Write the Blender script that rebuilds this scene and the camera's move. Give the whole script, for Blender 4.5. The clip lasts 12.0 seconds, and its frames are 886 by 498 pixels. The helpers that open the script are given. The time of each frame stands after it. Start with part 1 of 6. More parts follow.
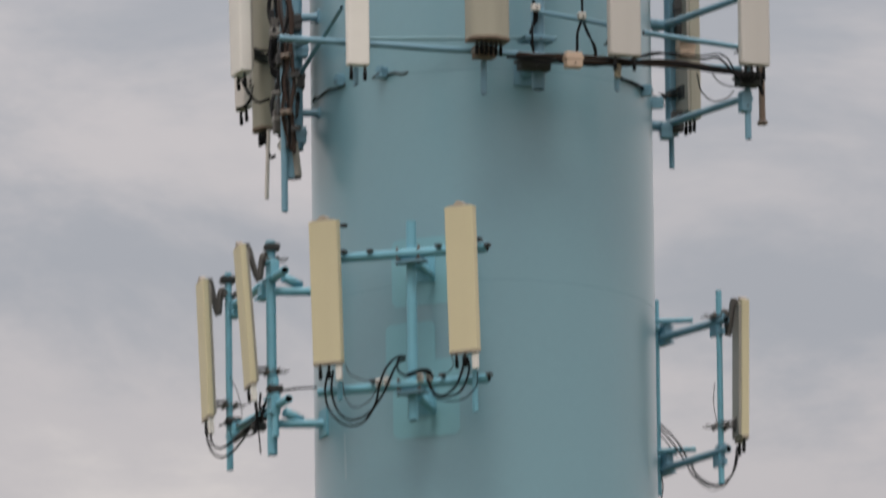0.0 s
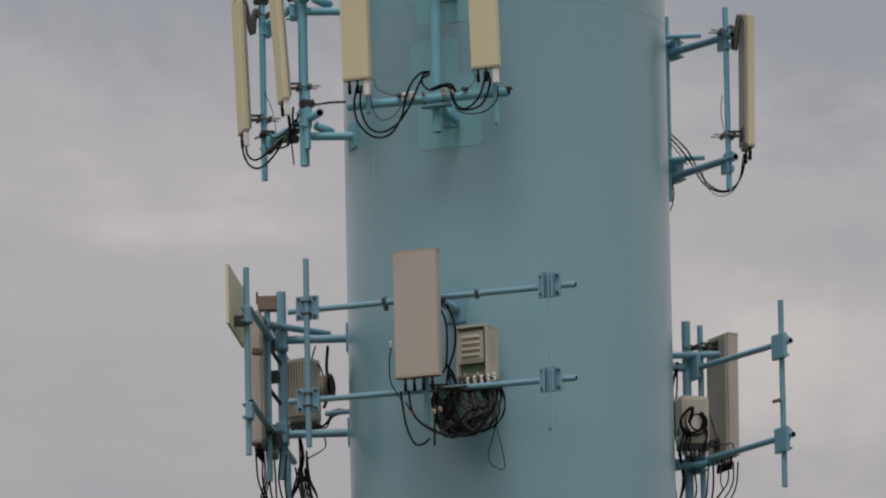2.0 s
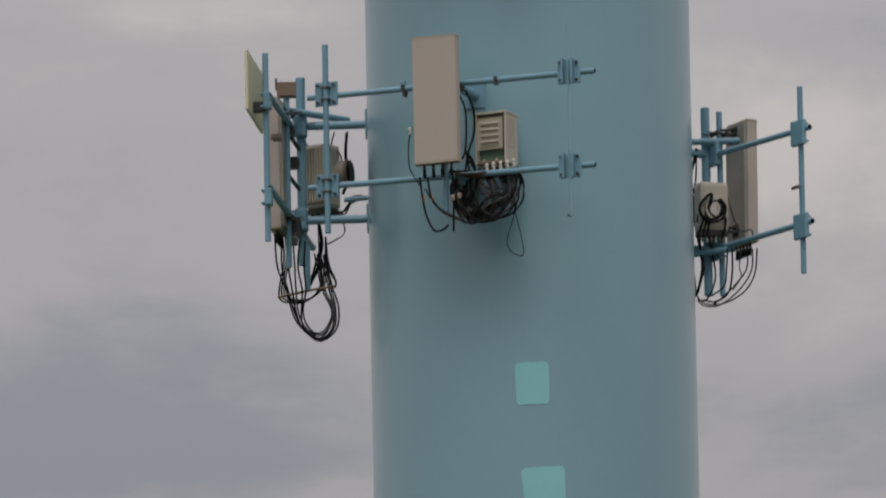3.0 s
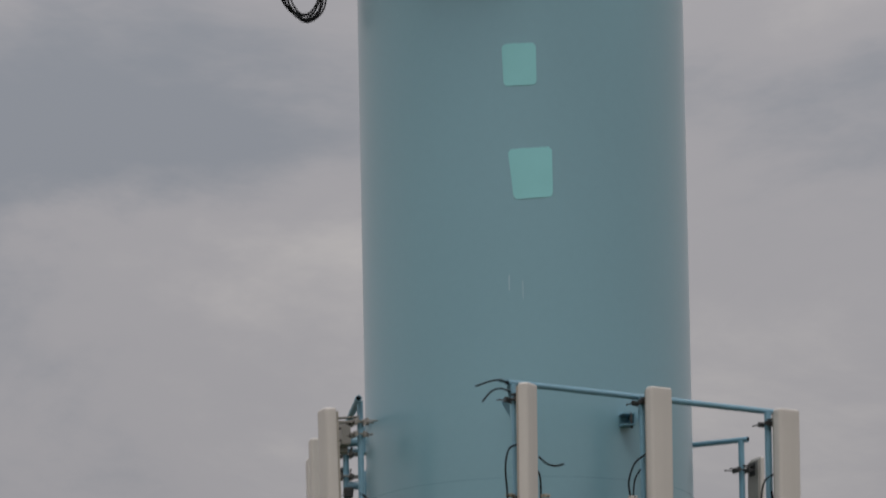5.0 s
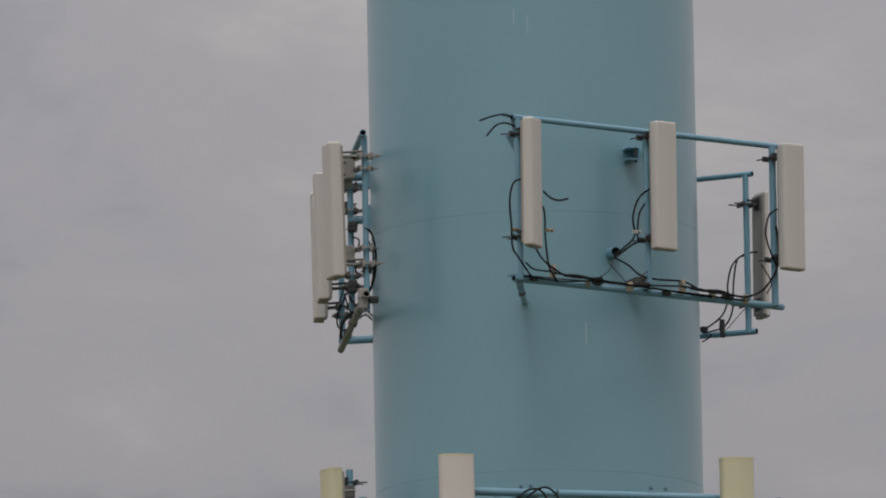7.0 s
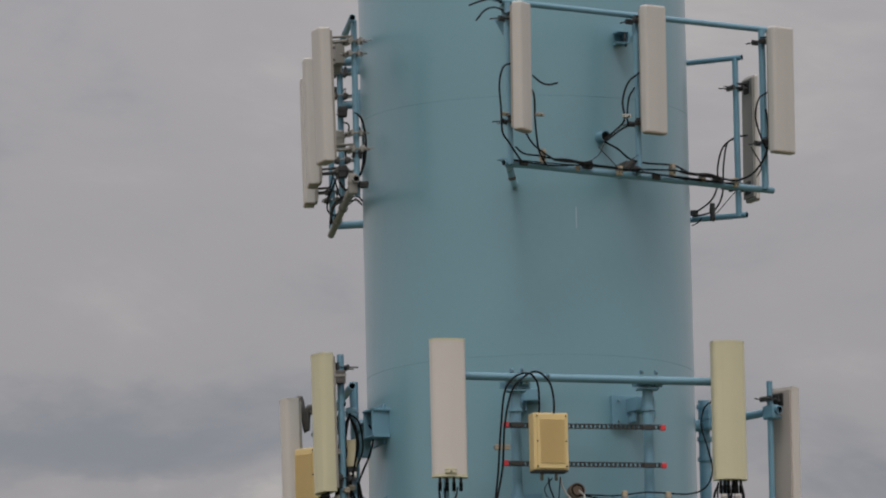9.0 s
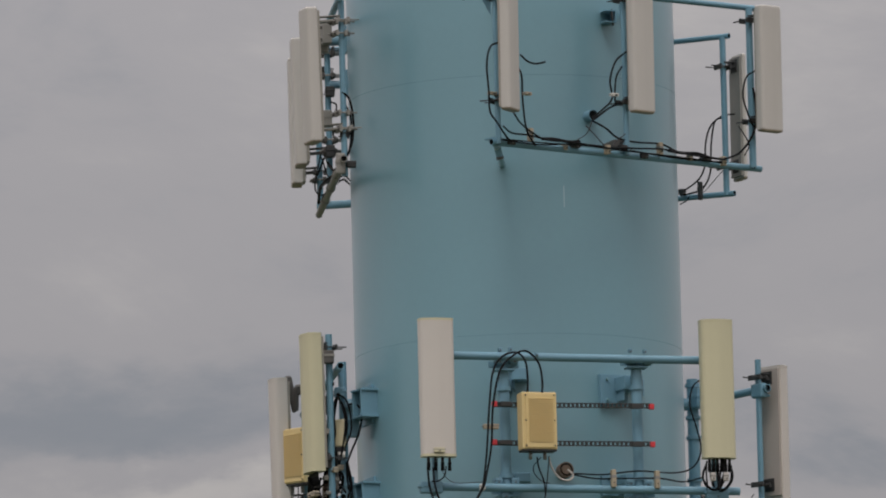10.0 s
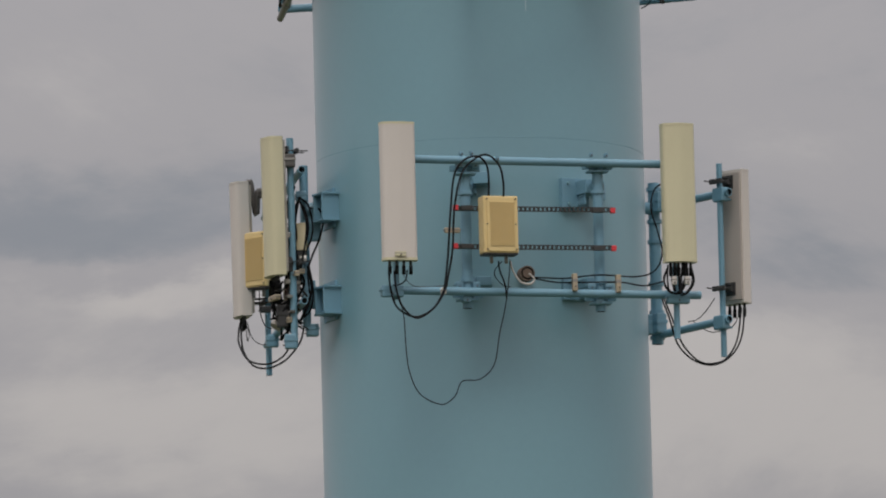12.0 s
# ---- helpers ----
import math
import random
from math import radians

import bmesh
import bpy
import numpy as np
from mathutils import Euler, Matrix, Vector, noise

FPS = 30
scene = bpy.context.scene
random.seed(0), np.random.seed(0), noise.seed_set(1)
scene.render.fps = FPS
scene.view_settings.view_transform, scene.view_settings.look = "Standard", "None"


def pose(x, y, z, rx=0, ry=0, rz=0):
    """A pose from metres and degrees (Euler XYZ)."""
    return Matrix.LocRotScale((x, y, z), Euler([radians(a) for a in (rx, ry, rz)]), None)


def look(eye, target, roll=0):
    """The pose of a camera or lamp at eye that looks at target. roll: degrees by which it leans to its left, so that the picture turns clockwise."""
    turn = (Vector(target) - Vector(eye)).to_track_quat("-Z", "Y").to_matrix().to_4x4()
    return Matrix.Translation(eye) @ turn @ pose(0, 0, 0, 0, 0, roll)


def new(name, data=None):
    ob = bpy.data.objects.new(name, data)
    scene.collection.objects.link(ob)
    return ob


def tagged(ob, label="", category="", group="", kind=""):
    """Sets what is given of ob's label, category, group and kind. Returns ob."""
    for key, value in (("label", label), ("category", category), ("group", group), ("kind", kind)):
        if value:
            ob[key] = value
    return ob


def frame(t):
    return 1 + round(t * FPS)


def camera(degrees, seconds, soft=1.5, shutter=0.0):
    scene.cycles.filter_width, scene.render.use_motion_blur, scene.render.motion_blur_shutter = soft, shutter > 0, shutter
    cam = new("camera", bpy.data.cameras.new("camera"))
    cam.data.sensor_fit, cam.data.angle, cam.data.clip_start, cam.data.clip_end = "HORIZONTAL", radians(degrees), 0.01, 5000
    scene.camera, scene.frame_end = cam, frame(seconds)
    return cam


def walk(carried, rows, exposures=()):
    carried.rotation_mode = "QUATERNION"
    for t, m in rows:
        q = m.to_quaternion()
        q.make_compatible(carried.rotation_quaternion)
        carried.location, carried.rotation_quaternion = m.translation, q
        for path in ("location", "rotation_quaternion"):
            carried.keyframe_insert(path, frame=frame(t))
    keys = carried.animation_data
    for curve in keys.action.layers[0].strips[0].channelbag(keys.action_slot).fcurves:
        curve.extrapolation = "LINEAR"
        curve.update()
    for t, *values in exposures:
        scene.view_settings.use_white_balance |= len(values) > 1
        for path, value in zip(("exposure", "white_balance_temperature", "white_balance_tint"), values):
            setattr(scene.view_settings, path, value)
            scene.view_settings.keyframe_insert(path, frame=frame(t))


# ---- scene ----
# A tall painted steel column carrying rings of mobile-phone antennas, seen through a
# long lens from the ground while the lens tilts down.
cam = camera(3.0, 12.0, soft=2.0, shutter=0.3)
# seconds, x, y, z, yaw, pitch, roll
ROWS = [
    (0.0, -0.021, -154.433, 3.668, 0.1320, 12.8457, -0.735),
    (0.1, -0.014, -158.086, 2.823, 0.1477, 12.7280, -0.720),
    (0.2, -0.004, -161.744, 1.994, 0.1464, 12.6559, -0.682),
    (0.3, 0.003, -164.476, 1.383, 0.1601, 12.5320, -0.659),
    (0.5, 0.000, -163.500, 1.600, 0.1398, 12.4622, -0.751),
    (1.0, 0.000, -163.500, 1.600, 0.1650, 12.3252, -0.865),
    (1.5, 0.000, -163.500, 1.600, 0.1994, 12.0922, -0.930),
    (2.0, 0.000, -163.500, 1.600, 0.2258, 11.9031, -1.143),
    (2.5, 0.000, -163.500, 1.600, 0.2694, 11.5779, -1.078),
    (3.0, 0.000, -163.500, 1.600, 0.3061, 11.1806, -1.084),
    (3.2, 0.000, -163.500, 1.600, 0.3034, 11.0829, -1.123),
    (4.8, 0.000, -163.500, 1.600, 0.2718, 10.2192, -1.129),
    (5.0, 0.000, -163.500, 1.600, 0.2823, 10.0998, -1.127),
    (5.5, 0.000, -163.500, 1.600, 0.3014, 9.8122, -1.062),
    (6.0, 0.000, -163.500, 1.600, 0.3109, 9.5205, -1.192),
    (6.5, 0.000, -163.500, 1.600, 0.3187, 9.2774, -1.077),
    (6.7, 0.000, -163.500, 1.600, 0.3226, 9.2330, -1.065),
    (8.3, 0.000, -163.500, 1.600, 0.2352, 9.0893, -1.246),
    (8.5, 0.000, -163.500, 1.600, 0.2470, 8.9723, -1.095),
    (9.0, 0.000, -163.500, 1.600, 0.2889, 8.8092, -1.309),
    (9.5, 0.000, -163.500, 1.600, 0.2558, 8.6648, -1.195),
    (10.0, 0.000, -163.500, 1.600, 0.2493, 8.7387, -1.495),
    (10.5, 0.000, -163.500, 1.600, 0.2665, 8.6272, -1.235),
    (11.0, 0.000, -163.500, 1.600, 0.1616, 8.4724, -1.211),
    (11.5, 0.000, -163.500, 1.600, 0.1342, 8.1849, -1.067),
    (12.0, 0.000, -163.500, 1.600, 0.1341, 8.0709, -1.478),
]
walk(cam, [(t, pose(x, y, z, 90 + pitch, 0, yaw) @ pose(0, 0, 0, 0, 0, roll)) for t, x, y, z, yaw, pitch, roll in ROWS],
     exposures=[(0.0, 0.28, 6610, 10), (0.5, 0.18, 6590, 10), (1.0, 0.08, 6570, 10), (1.5, 0.02, 6550, 10), (2.5, -0.06, 6550, 10), (3.2, -0.06, 6550, 10), (5.0, -0.1, 6440, 10),
                (6.5, -0.1, 6450, 10), (8.5, 0.03, 6490, 10), (9.5, 0.01, 6490, 10), (11.0, 0.05, 6510, 10), (11.5, 0.07, 6520, 10), (12.0, 0.11, 6520, 10)])

# ---- world and light ----
SUN_ELEVATION, SUN_TURN = 58.0, 174.0


def make_world():
    world = bpy.data.worlds.new("overcast_sky")
    scene.world = world
    world.use_nodes = True
    nt = world.node_tree
    nt.nodes.clear()
    N, L = nt.nodes.new, nt.links.new

    def math_node(op, a, b=None):
        n = N("ShaderNodeMath")
        n.operation = op
        for i, v in enumerate((a, b)):
            if v is None:
                continue
            if isinstance(v, (int, float)):
                n.inputs[i].default_value = v
            else:
                L(v, n.inputs[i])
        return n.outputs[0]

    out, bg, tc = N("ShaderNodeOutputWorld"), N("ShaderNodeBackground"), N("ShaderNodeTexCoord")
    sky = N("ShaderNodeTexSky")
    sky.sky_type, sky.sun_disc = "NISHITA", False
    sky.sun_elevation, sky.sun_rotation = radians(SUN_ELEVATION), radians(SUN_TURN)
    sep = N("ShaderNodeSeparateXYZ")
    L(tc.outputs["Generated"], sep.inputs[0])
    # cloud deck: stretched noise at two scales
    mp = N("ShaderNodeMapping")
    mp.inputs["Scale"].default_value = (26, 26, 62)
    mp.inputs["Rotation"].default_value = (0, radians(9), 0)
    L(tc.outputs["Generated"], mp.inputs[0])
    big = N("ShaderNodeTexNoise")
    big.inputs["Scale"].default_value, big.inputs["Detail"].default_value, big.inputs["Roughness"].default_value = 1.0, 7, 0.6
    big.inputs["Distortion"].default_value = 0.35
    L(mp.outputs[0], big.inputs["Vector"])
    ramp = N("ShaderNodeValToRGB")
    ramp.color_ramp.interpolation = "EASE"
    ramp.color_ramp.elements[0].position, ramp.color_ramp.elements[1].position = 0.32, 0.70
    ramp.color_ramp.elements[0].color = (0.260, 0.270, 0.296, 1)
    ramp.color_ramp.elements[1].color = (0.495, 0.465, 0.45, 1)
    mid = ramp.color_ramp.elements.new(0.5)
    mid.color = (0.374, 0.357, 0.366, 1)
    # the larger cloud masses: bearing, slope, half sizes, lighter or darker
    bearing = math_node("DIVIDE", sep.outputs["X"], math_node("MAXIMUM", sep.outputs["Y"], 0.05))
    slope = math_node("DIVIDE", sep.outputs["Z"], math_node("MAXIMUM", sep.outputs["Y"], 0.05))
    # ragged edges for the cloud masses
    mp2, rag, split = N("ShaderNodeMapping"), N("ShaderNodeTexNoise"), N("ShaderNodeSeparateColor")
    mp2.inputs["Scale"].default_value = (90, 90, 190)
    L(tc.outputs["Generated"], mp2.inputs[0])
    rag.inputs["Scale"].default_value, rag.inputs["Detail"].default_value, rag.inputs["Roughness"].default_value = 1.0, 6, 0.55
    L(mp2.outputs[0], rag.inputs["Vector"])
    L(rag.outputs["Color"], split.inputs[0])
    bearing = math_node("ADD", bearing, math_node("MULTIPLY", math_node("SUBTRACT", split.outputs[0], 0.5), 0.016))
    slope = math_node("ADD", slope, math_node("MULTIPLY", math_node("SUBTRACT", split.outputs[1], 0.5), 0.008))
    total = math_node("ADD", math_node("MULTIPLY", big.outputs["Fac"], 0.66), 0.17)
    for a, e, sa, se, amount in CLOUDS:
        da = math_node("DIVIDE", math_node("SUBTRACT", bearing, a), sa)
        de = math_node("DIVIDE", math_node("SUBTRACT", slope, e), se)
        q = math_node("ADD", math_node("MULTIPLY", da, da), math_node("MULTIPLY", de, de))
        bump = math_node("MULTIPLY", math_node("EXPONENT", math_node("MULTIPLY", q, -1.0)), amount)
        total = math_node("ADD", total, bump)
    L(total, ramp.inputs[0])
    # an overcast sky is brighter towards the zenith
    up = math_node("MAXIMUM", sep.outputs["Z"], 0.0)
    gain = math_node("ADD", math_node("MULTIPLY", up, ZENITH), 1.0 - 0.17 * ZENITH)
    scaled = N("ShaderNodeMix")
    scaled.data_type, scaled.blend_type = "RGBA", "MULTIPLY"
    scaled.inputs[0].default_value = 1.0
    grey = N("ShaderNodeCombineColor")
    for i in range(3):
        L(gain, grey.inputs[i])
    L(ramp.outputs[0], scaled.inputs[6])
    L(grey.outputs[0], scaled.inputs[7])
    thin = N("ShaderNodeMix")
    thin.data_type, thin.blend_type = "RGBA", "MULTIPLY"
    thin.inputs[0].default_value = 1.0
    thin.inputs[7].default_value = (0.1, 0.1, 0.1, 1)
    L(sky.outputs[0], thin.inputs[6])
    cover = N("ShaderNodeMix")
    cover.data_type = "RGBA"
    cover.inputs[0].default_value = 0.96
    L(thin.outputs[2], cover.inputs[6])
    L(scaled.outputs[2], cover.inputs[7])
    L(cover.outputs[2], bg.inputs[0])
    bg.inputs[1].default_value = 1.0
    L(bg.outputs[0], out.inputs[0])


ZENITH = 4.2
CLOUDS = [
    (-0.02719, 0.21641, 0.010, 0.0045, 0.07),
    (-0.02061, 0.23248, 0.020, 0.006, -0.05),
    (0.0, 0.2440, 0.080, 0.0085, -0.14),
    (-0.0240, 0.2290, 0.012, 0.008, -0.05),
    (0.0200, 0.2140, 0.010, 0.004, -0.06),
    (0.01938, 0.22455, 0.012, 0.005, -0.10),
    (-0.01697, 0.21238, 0.006, 0.003, 0.08),
    (0.01908, 0.20478, 0.008, 0.004, 0.10),
    (0.01774, 0.22297, 0.012, 0.004, -0.10),
    (-0.02930, 0.21194, 0.010, 0.005, 0.07),
    (-0.02890, 0.19143, 0.014, 0.0035, -0.09),
    (0.01892, 0.20022, 0.008, 0.005, 0.10),
    (-0.02656, 0.18540, 0.022, 0.0042, -0.28),
    (0.0210, 0.1930, 0.010, 0.0035, 0.08),
    (-0.01883, 0.18080, 0.010, 0.003, -0.06),
    (-0.02678, 0.15936, 0.010, 0.0025, 0.08),
    (-0.01978, 0.15376, 0.007, 0.003, 0.07),
    (-0.02908, 0.14369, 0.017, 0.0034, -0.22),
    (-0.02003, 0.14045, 0.008, 0.0016, 0.12),
    (0.02130, 0.14698, 0.010, 0.0028, 0.06),
    (0.01603, 0.13997, 0.010, 0.0016, -0.12),
    (-0.01771, 0.13984, 0.009, 0.0016, 0.12),
    (-0.02225, 0.13180, 0.016, 0.004, 0.22),
    (0.01984, 0.13170, 0.012, 0.005, 0.14),
]
make_world()
sun = new("sun", bpy.data.lights.new("sun", "SUN"))
sun.data.energy, sun.data.angle, sun.data.color = 0.94, radians(20), (1.0, 0.96, 0.9)
sun.matrix_world = look((-60 * math.sin(radians(SUN_TURN)), 60 * math.cos(radians(SUN_TURN)), 60 * math.tan(radians(SUN_ELEVATION))), (0, 0, 0))


# ---- materials ----
def material(name, base, rough=0.5, metal=0.0, spread=0.06, grain=60.0, blotch=2.5, bump=0.05, streak=0.0, dirt=(0.2, 0.19, 0.17), wear=0.0, per_object=0.0, coat=0.0, gloss=0.5):
    m = bpy.data.materials.new(name)
    m.use_nodes = True
    nt = m.node_tree
    N, L = nt.nodes.new, nt.links.new
    b = nt.nodes["Principled BSDF"]
    b.inputs["Roughness"].default_value, b.inputs["Metallic"].default_value = rough, metal
    b.inputs["Coat Weight"].default_value, b.inputs["Coat Roughness"].default_value = coat, 0.33
    b.inputs["Specular IOR Level"].default_value = gloss
    tc = N("ShaderNodeTexCoord")
    blot, fine = N("ShaderNodeTexNoise"), N("ShaderNodeTexNoise")
    blot.inputs["Scale"].default_value, blot.inputs["Detail"].default_value = blotch, 5
    fine.inputs["Scale"].default_value, fine.inputs["Detail"].default_value = grain, 3
    L(tc.outputs["Object"], blot.inputs["Vector"])
    L(tc.outputs["Object"], fine.inputs["Vector"])
    add = N("ShaderNodeMath")
    add.operation = "MULTIPLY_ADD"
    add.inputs[1].default_value = 0.3
    L(fine.outputs["Fac"], add.inputs[0])
    L(blot.outputs["Fac"], add.inputs[2])
    val = N("ShaderNodeMapRange")
    val.inputs["From Min"].default_value, val.inputs["From Max"].default_value = 0.4, 0.9
    val.inputs["To Min"].default_value, val.inputs["To Max"].default_value = 1 - spread, 1 + spread
    L(add.outputs[0], val.inputs["Value"])
    hsv = N("ShaderNodeHueSaturation")
    hsv.inputs["Color"].default_value = (*base, 1)
    last = val.outputs[0]
    if per_object:
        info, rnd, mul = N("ShaderNodeObjectInfo"), N("ShaderNodeMapRange"), N("ShaderNodeMath")
        rnd.inputs["To Min"].default_value, rnd.inputs["To Max"].default_value = 1 - per_object, 1 + per_object
        L(info.outputs["Random"], rnd.inputs["Value"])
        mul.operation = "MULTIPLY"
        L(rnd.outputs[0], mul.inputs[0])
        L(last, mul.inputs[1])
        last = mul.outputs[0]
    L(last, hsv.inputs["Value"])
    colour = hsv.outputs[0]
    if streak or wear:
        mp, st, rg, mx = N("ShaderNodeMapping"), N("ShaderNodeTexNoise"), N("ShaderNodeMapRange"), N("ShaderNodeMix")
        mp.inputs["Scale"].default_value = (6, 6, 0.22) if streak else (9, 9, 9)
        st.inputs["Scale"].default_value, st.inputs["Detail"].default_value = 1.0, 6
        L(tc.outputs["Object"], mp.inputs[0])
        L(mp.outputs[0], st.inputs["Vector"])
        rg.inputs["From Min"].default_value, rg.inputs["From Max"].default_value = 0.55, 0.8
        rg.inputs["To Max"].default_value = streak or wear
        L(st.outputs["Fac"], rg.inputs["Value"])
        mx.data_type = "RGBA"
        mx.inputs[7].default_value = (*dirt, 1)
        L(rg.outputs[0], mx.inputs[0])
        L(colour, mx.inputs[6])
        colour = mx.outputs[2]
    L(colour, b.inputs["Base Color"])
    rr = N("ShaderNodeMapRange")
    rr.inputs["To Min"].default_value, rr.inputs["To Max"].default_value = max(0.05, rough - 0.08), min(1, rough + 0.08)
    L(blot.outputs["Fac"], rr.inputs["Value"])
    L(rr.outputs[0], b.inputs["Roughness"])
    if bump:
        bp = N("ShaderNodeBump")
        bp.inputs["Strength"].default_value, bp.inputs["Distance"].default_value = bump, 0.004
        L(fine.outputs["Fac"], bp.inputs["Height"])
        L(bp.outputs[0], b.inputs["Normal"])
    return m


TOWER = material("tower_paint", (0.166, 0.322, 0.382), 0.36, spread=0.05, grain=14, blotch=0.35, bump=0.08, streak=0.08, dirt=(0.165, 0.30, 0.335), coat=1.0, gloss=0.6)
FRESH = material("fresh_teal_paint", (0.23, 0.53, 0.55), 0.4, spread=0.04)
PATCH = material("touch_up_paint", (0.195, 0.41, 0.47), 0.4, spread=0.05)
SEAM = material("weld_bead_paint", (0.160, 0.297, 0.345), 0.45, spread=0.12, blotch=1.4)
BLUE = material("blue_steel_paint", (0.148, 0.29, 0.375), 0.42, spread=0.09, wear=0.35, dirt=(0.17, 0.25, 0.29), per_object=0.05)
TEAL = material("teal_steel_paint", (0.16, 0.40, 0.50), 0.42, spread=0.08, wear=0.3, dirt=(0.16, 0.3, 0.36), per_object=0.05)
# near-black puts the shade inside hollow ends and gaps into the colour
BORE = material("hollow_shade", (0.012, 0.013, 0.015), 0.8)
CREAM = material("cream_radome", (0.625, 0.55, 0.36), 0.5, spread=0.04, blotch=1.2, bump=0.02, streak=0.18, dirt=(0.5, 0.44, 0.3))
OLIVE = material("pale_olive_radome", (0.585, 0.54, 0.365), 0.5, spread=0.04, blotch=1.2, bump=0.02, streak=0.15, dirt=(0.48, 0.44, 0.3))
WHITE = material("warm_white_radome", (0.60, 0.55, 0.505), 0.5, spread=0.03, blotch=1.2, bump=0.02, streak=0.14, dirt=(0.5, 0.43, 0.38))
TAUPE = material("taupe_radome", (0.41, 0.358, 0.32), 0.5, spread=0.03, blotch=1.2, bump=0.02, streak=0.12, dirt=(0.38, 0.31, 0.27))
GREY = material("light_grey_radome", (0.52, 0.485, 0.45), 0.5, spread=0.04, blotch=1.2, bump=0.02, streak=0.18, dirt=(0.36, 0.34, 0.31))
BACK = material("weathered_back_metal", (0.32, 0.295, 0.255), 0.55, 0.2, spread=0.1, wear=0.4)
DARK = material("dark_bracket_steel", (0.045, 0.045, 0.045), 0.65, 0.2, spread=0.15)
IRON = material("dull_iron_strap", (0.095, 0.088, 0.082), 0.65, 0.2, spread=0.15)
GALV = material("galvanised_steel", (0.27, 0.258, 0.235), 0.55, 0.4, spread=0.12, wear=0.3)
RUBBER = material("black_cable_jacket", (0.007, 0.007, 0.008), 0.7, spread=0.1, per_object=0.2, gloss=0.15)
GREYCABLE = material("grey_cable_jacket", (0.05, 0.05, 0.052), 0.6, per_object=0.25, gloss=0.25)
CASE = material("cream_radio_case", (0.46, 0.42, 0.35), 0.5, spread=0.05, wear=0.25, dirt=(0.36, 0.33, 0.27))
YELLOW = material("yellow_cream_case", (0.70, 0.53, 0.25), 0.48, spread=0.05, wear=0.18, dirt=(0.5, 0.39, 0.2))
RED = material("red_plastic_cap", (0.62, 0.04, 0.05), 0.45)
TAN = material("tan_cable_clamp", (0.40, 0.33, 0.235), 0.6, spread=0.12)
RUNS = material("pale_paint_run", (0.34, 0.46, 0.50), 0.5)
PALE = material("pale_connector", (0.75, 0.71, 0.66), 0.5)
DIRTY = material("grimy_end_cap", (0.36, 0.30, 0.24), 0.6, spread=0.15, wear=0.4, dirt=(0.2, 0.15, 0.11))
BROWNCABLE = material("brown_cable_jacket", (0.045, 0.028, 0.022), 0.6, per_object=0.3, gloss=0.25)
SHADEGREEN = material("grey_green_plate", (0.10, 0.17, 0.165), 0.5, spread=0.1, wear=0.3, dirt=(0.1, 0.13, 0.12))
KHAKI = material("olive_grey_radome", (0.335, 0.315, 0.25), 0.5, spread=0.05, blotch=1.2, bump=0.02, streak=0.18, dirt=(0.25, 0.22, 0.17))
PEACH = material("faded_peach_plastic", (0.50, 0.37, 0.28), 0.55, spread=0.08)
GREEN = material("dull_green_board", (0.09, 0.15, 0.10), 0.6)
RUST = material("rust_brown_steel", (0.17, 0.12, 0.09), 0.7, spread=0.2)
GROUND = material("dry_grass_ground", (0.055, 0.065, 0.03), 0.9, spread=0.3, grain=3, blotch=0.05, bump=0.3)


# ---- mesh helpers ----
def tube(bm, p0, p1, r, seg=14, bore=0.0):
    """A straight round bar; with a bore its ends are open."""
    p0, p1 = Vector(p0), Vector(p1)
    axis = (p1 - p0)
    turn = axis.to_track_quat("Z", "Y").to_matrix()
    length = axis.length
    rings = [(0, r), (length, r)]
    if bore:
        rings = [(min(0.06, length / 3), bore), (0, bore), (0, r), (length, r), (length, bore), (length - min(0.06, length / 3), bore)]
    made = []
    for h, q in rings:
        made.append([bm.verts.new(p0 + turn @ Vector((q * math.cos(a), q * math.sin(a), h))) for a in (math.tau * i / seg for i in range(seg))])
    for a, b in zip(made, made[1:]):
        for i in range(seg):
            f = bm.faces.new((a[i], a[(i + 1) % seg], b[(i + 1) % seg], b[i]))
            f.smooth = True
    c0 = bm.faces.new(made[0][::-1])
    c1 = bm.faces.new(made[-1])
    if bore:
        c0.material_index = c1.material_index = 1
        n = len(bm.faces)
        bm.faces.ensure_lookup_table()
        for k in (*range(n - 2 - 5 * seg, n - 2 - 4 * seg), *range(n - 2 - seg, n - 2)):
            bm.faces[k].material_index = 1
    return bm


def box(bm, centre, size, turn=None, bevel=0.0):
    """A box with bevelled edges, turned by a matrix about its own centre."""
    start = len(bm.verts)
    m = Matrix.Translation(centre) @ (turn.to_4x4() if turn else Matrix()) @ Matrix.Diagonal((*size, 1))
    got = bmesh.ops.create_cube(bm, size=1.0, matrix=m)
    if bevel:
        edges = {e for v in got["verts"] for e in v.link_edges}
        bmesh.ops.bevel(bm, geom=list(edges), offset=bevel, segments=2, profile=0.6, affect="EDGES")
    return bm


def turned(phi, tilt=0.0, roll=0.0):
    """Local -y looks outwards towards phi degrees (0: towards the camera's side, 90: +x)."""
    return Euler((radians(tilt), radians(roll), radians(phi))).to_matrix()


def slab(bm, outline, z0, z1):
    """An outline in x and y drawn up from z0 to z1."""
    low = [bm.verts.new((x, y, z0)) for x, y in outline]
    top = [bm.verts.new((x, y, z1)) for x, y in outline]
    n = len(outline)
    for i in range(n):
        f = bm.faces.new((low[i], low[(i + 1) % n], top[(i + 1) % n], top[i]))
        f.smooth = True
    bm.faces.new(low[::-1])
    bm.faces.new(top)
    return bm


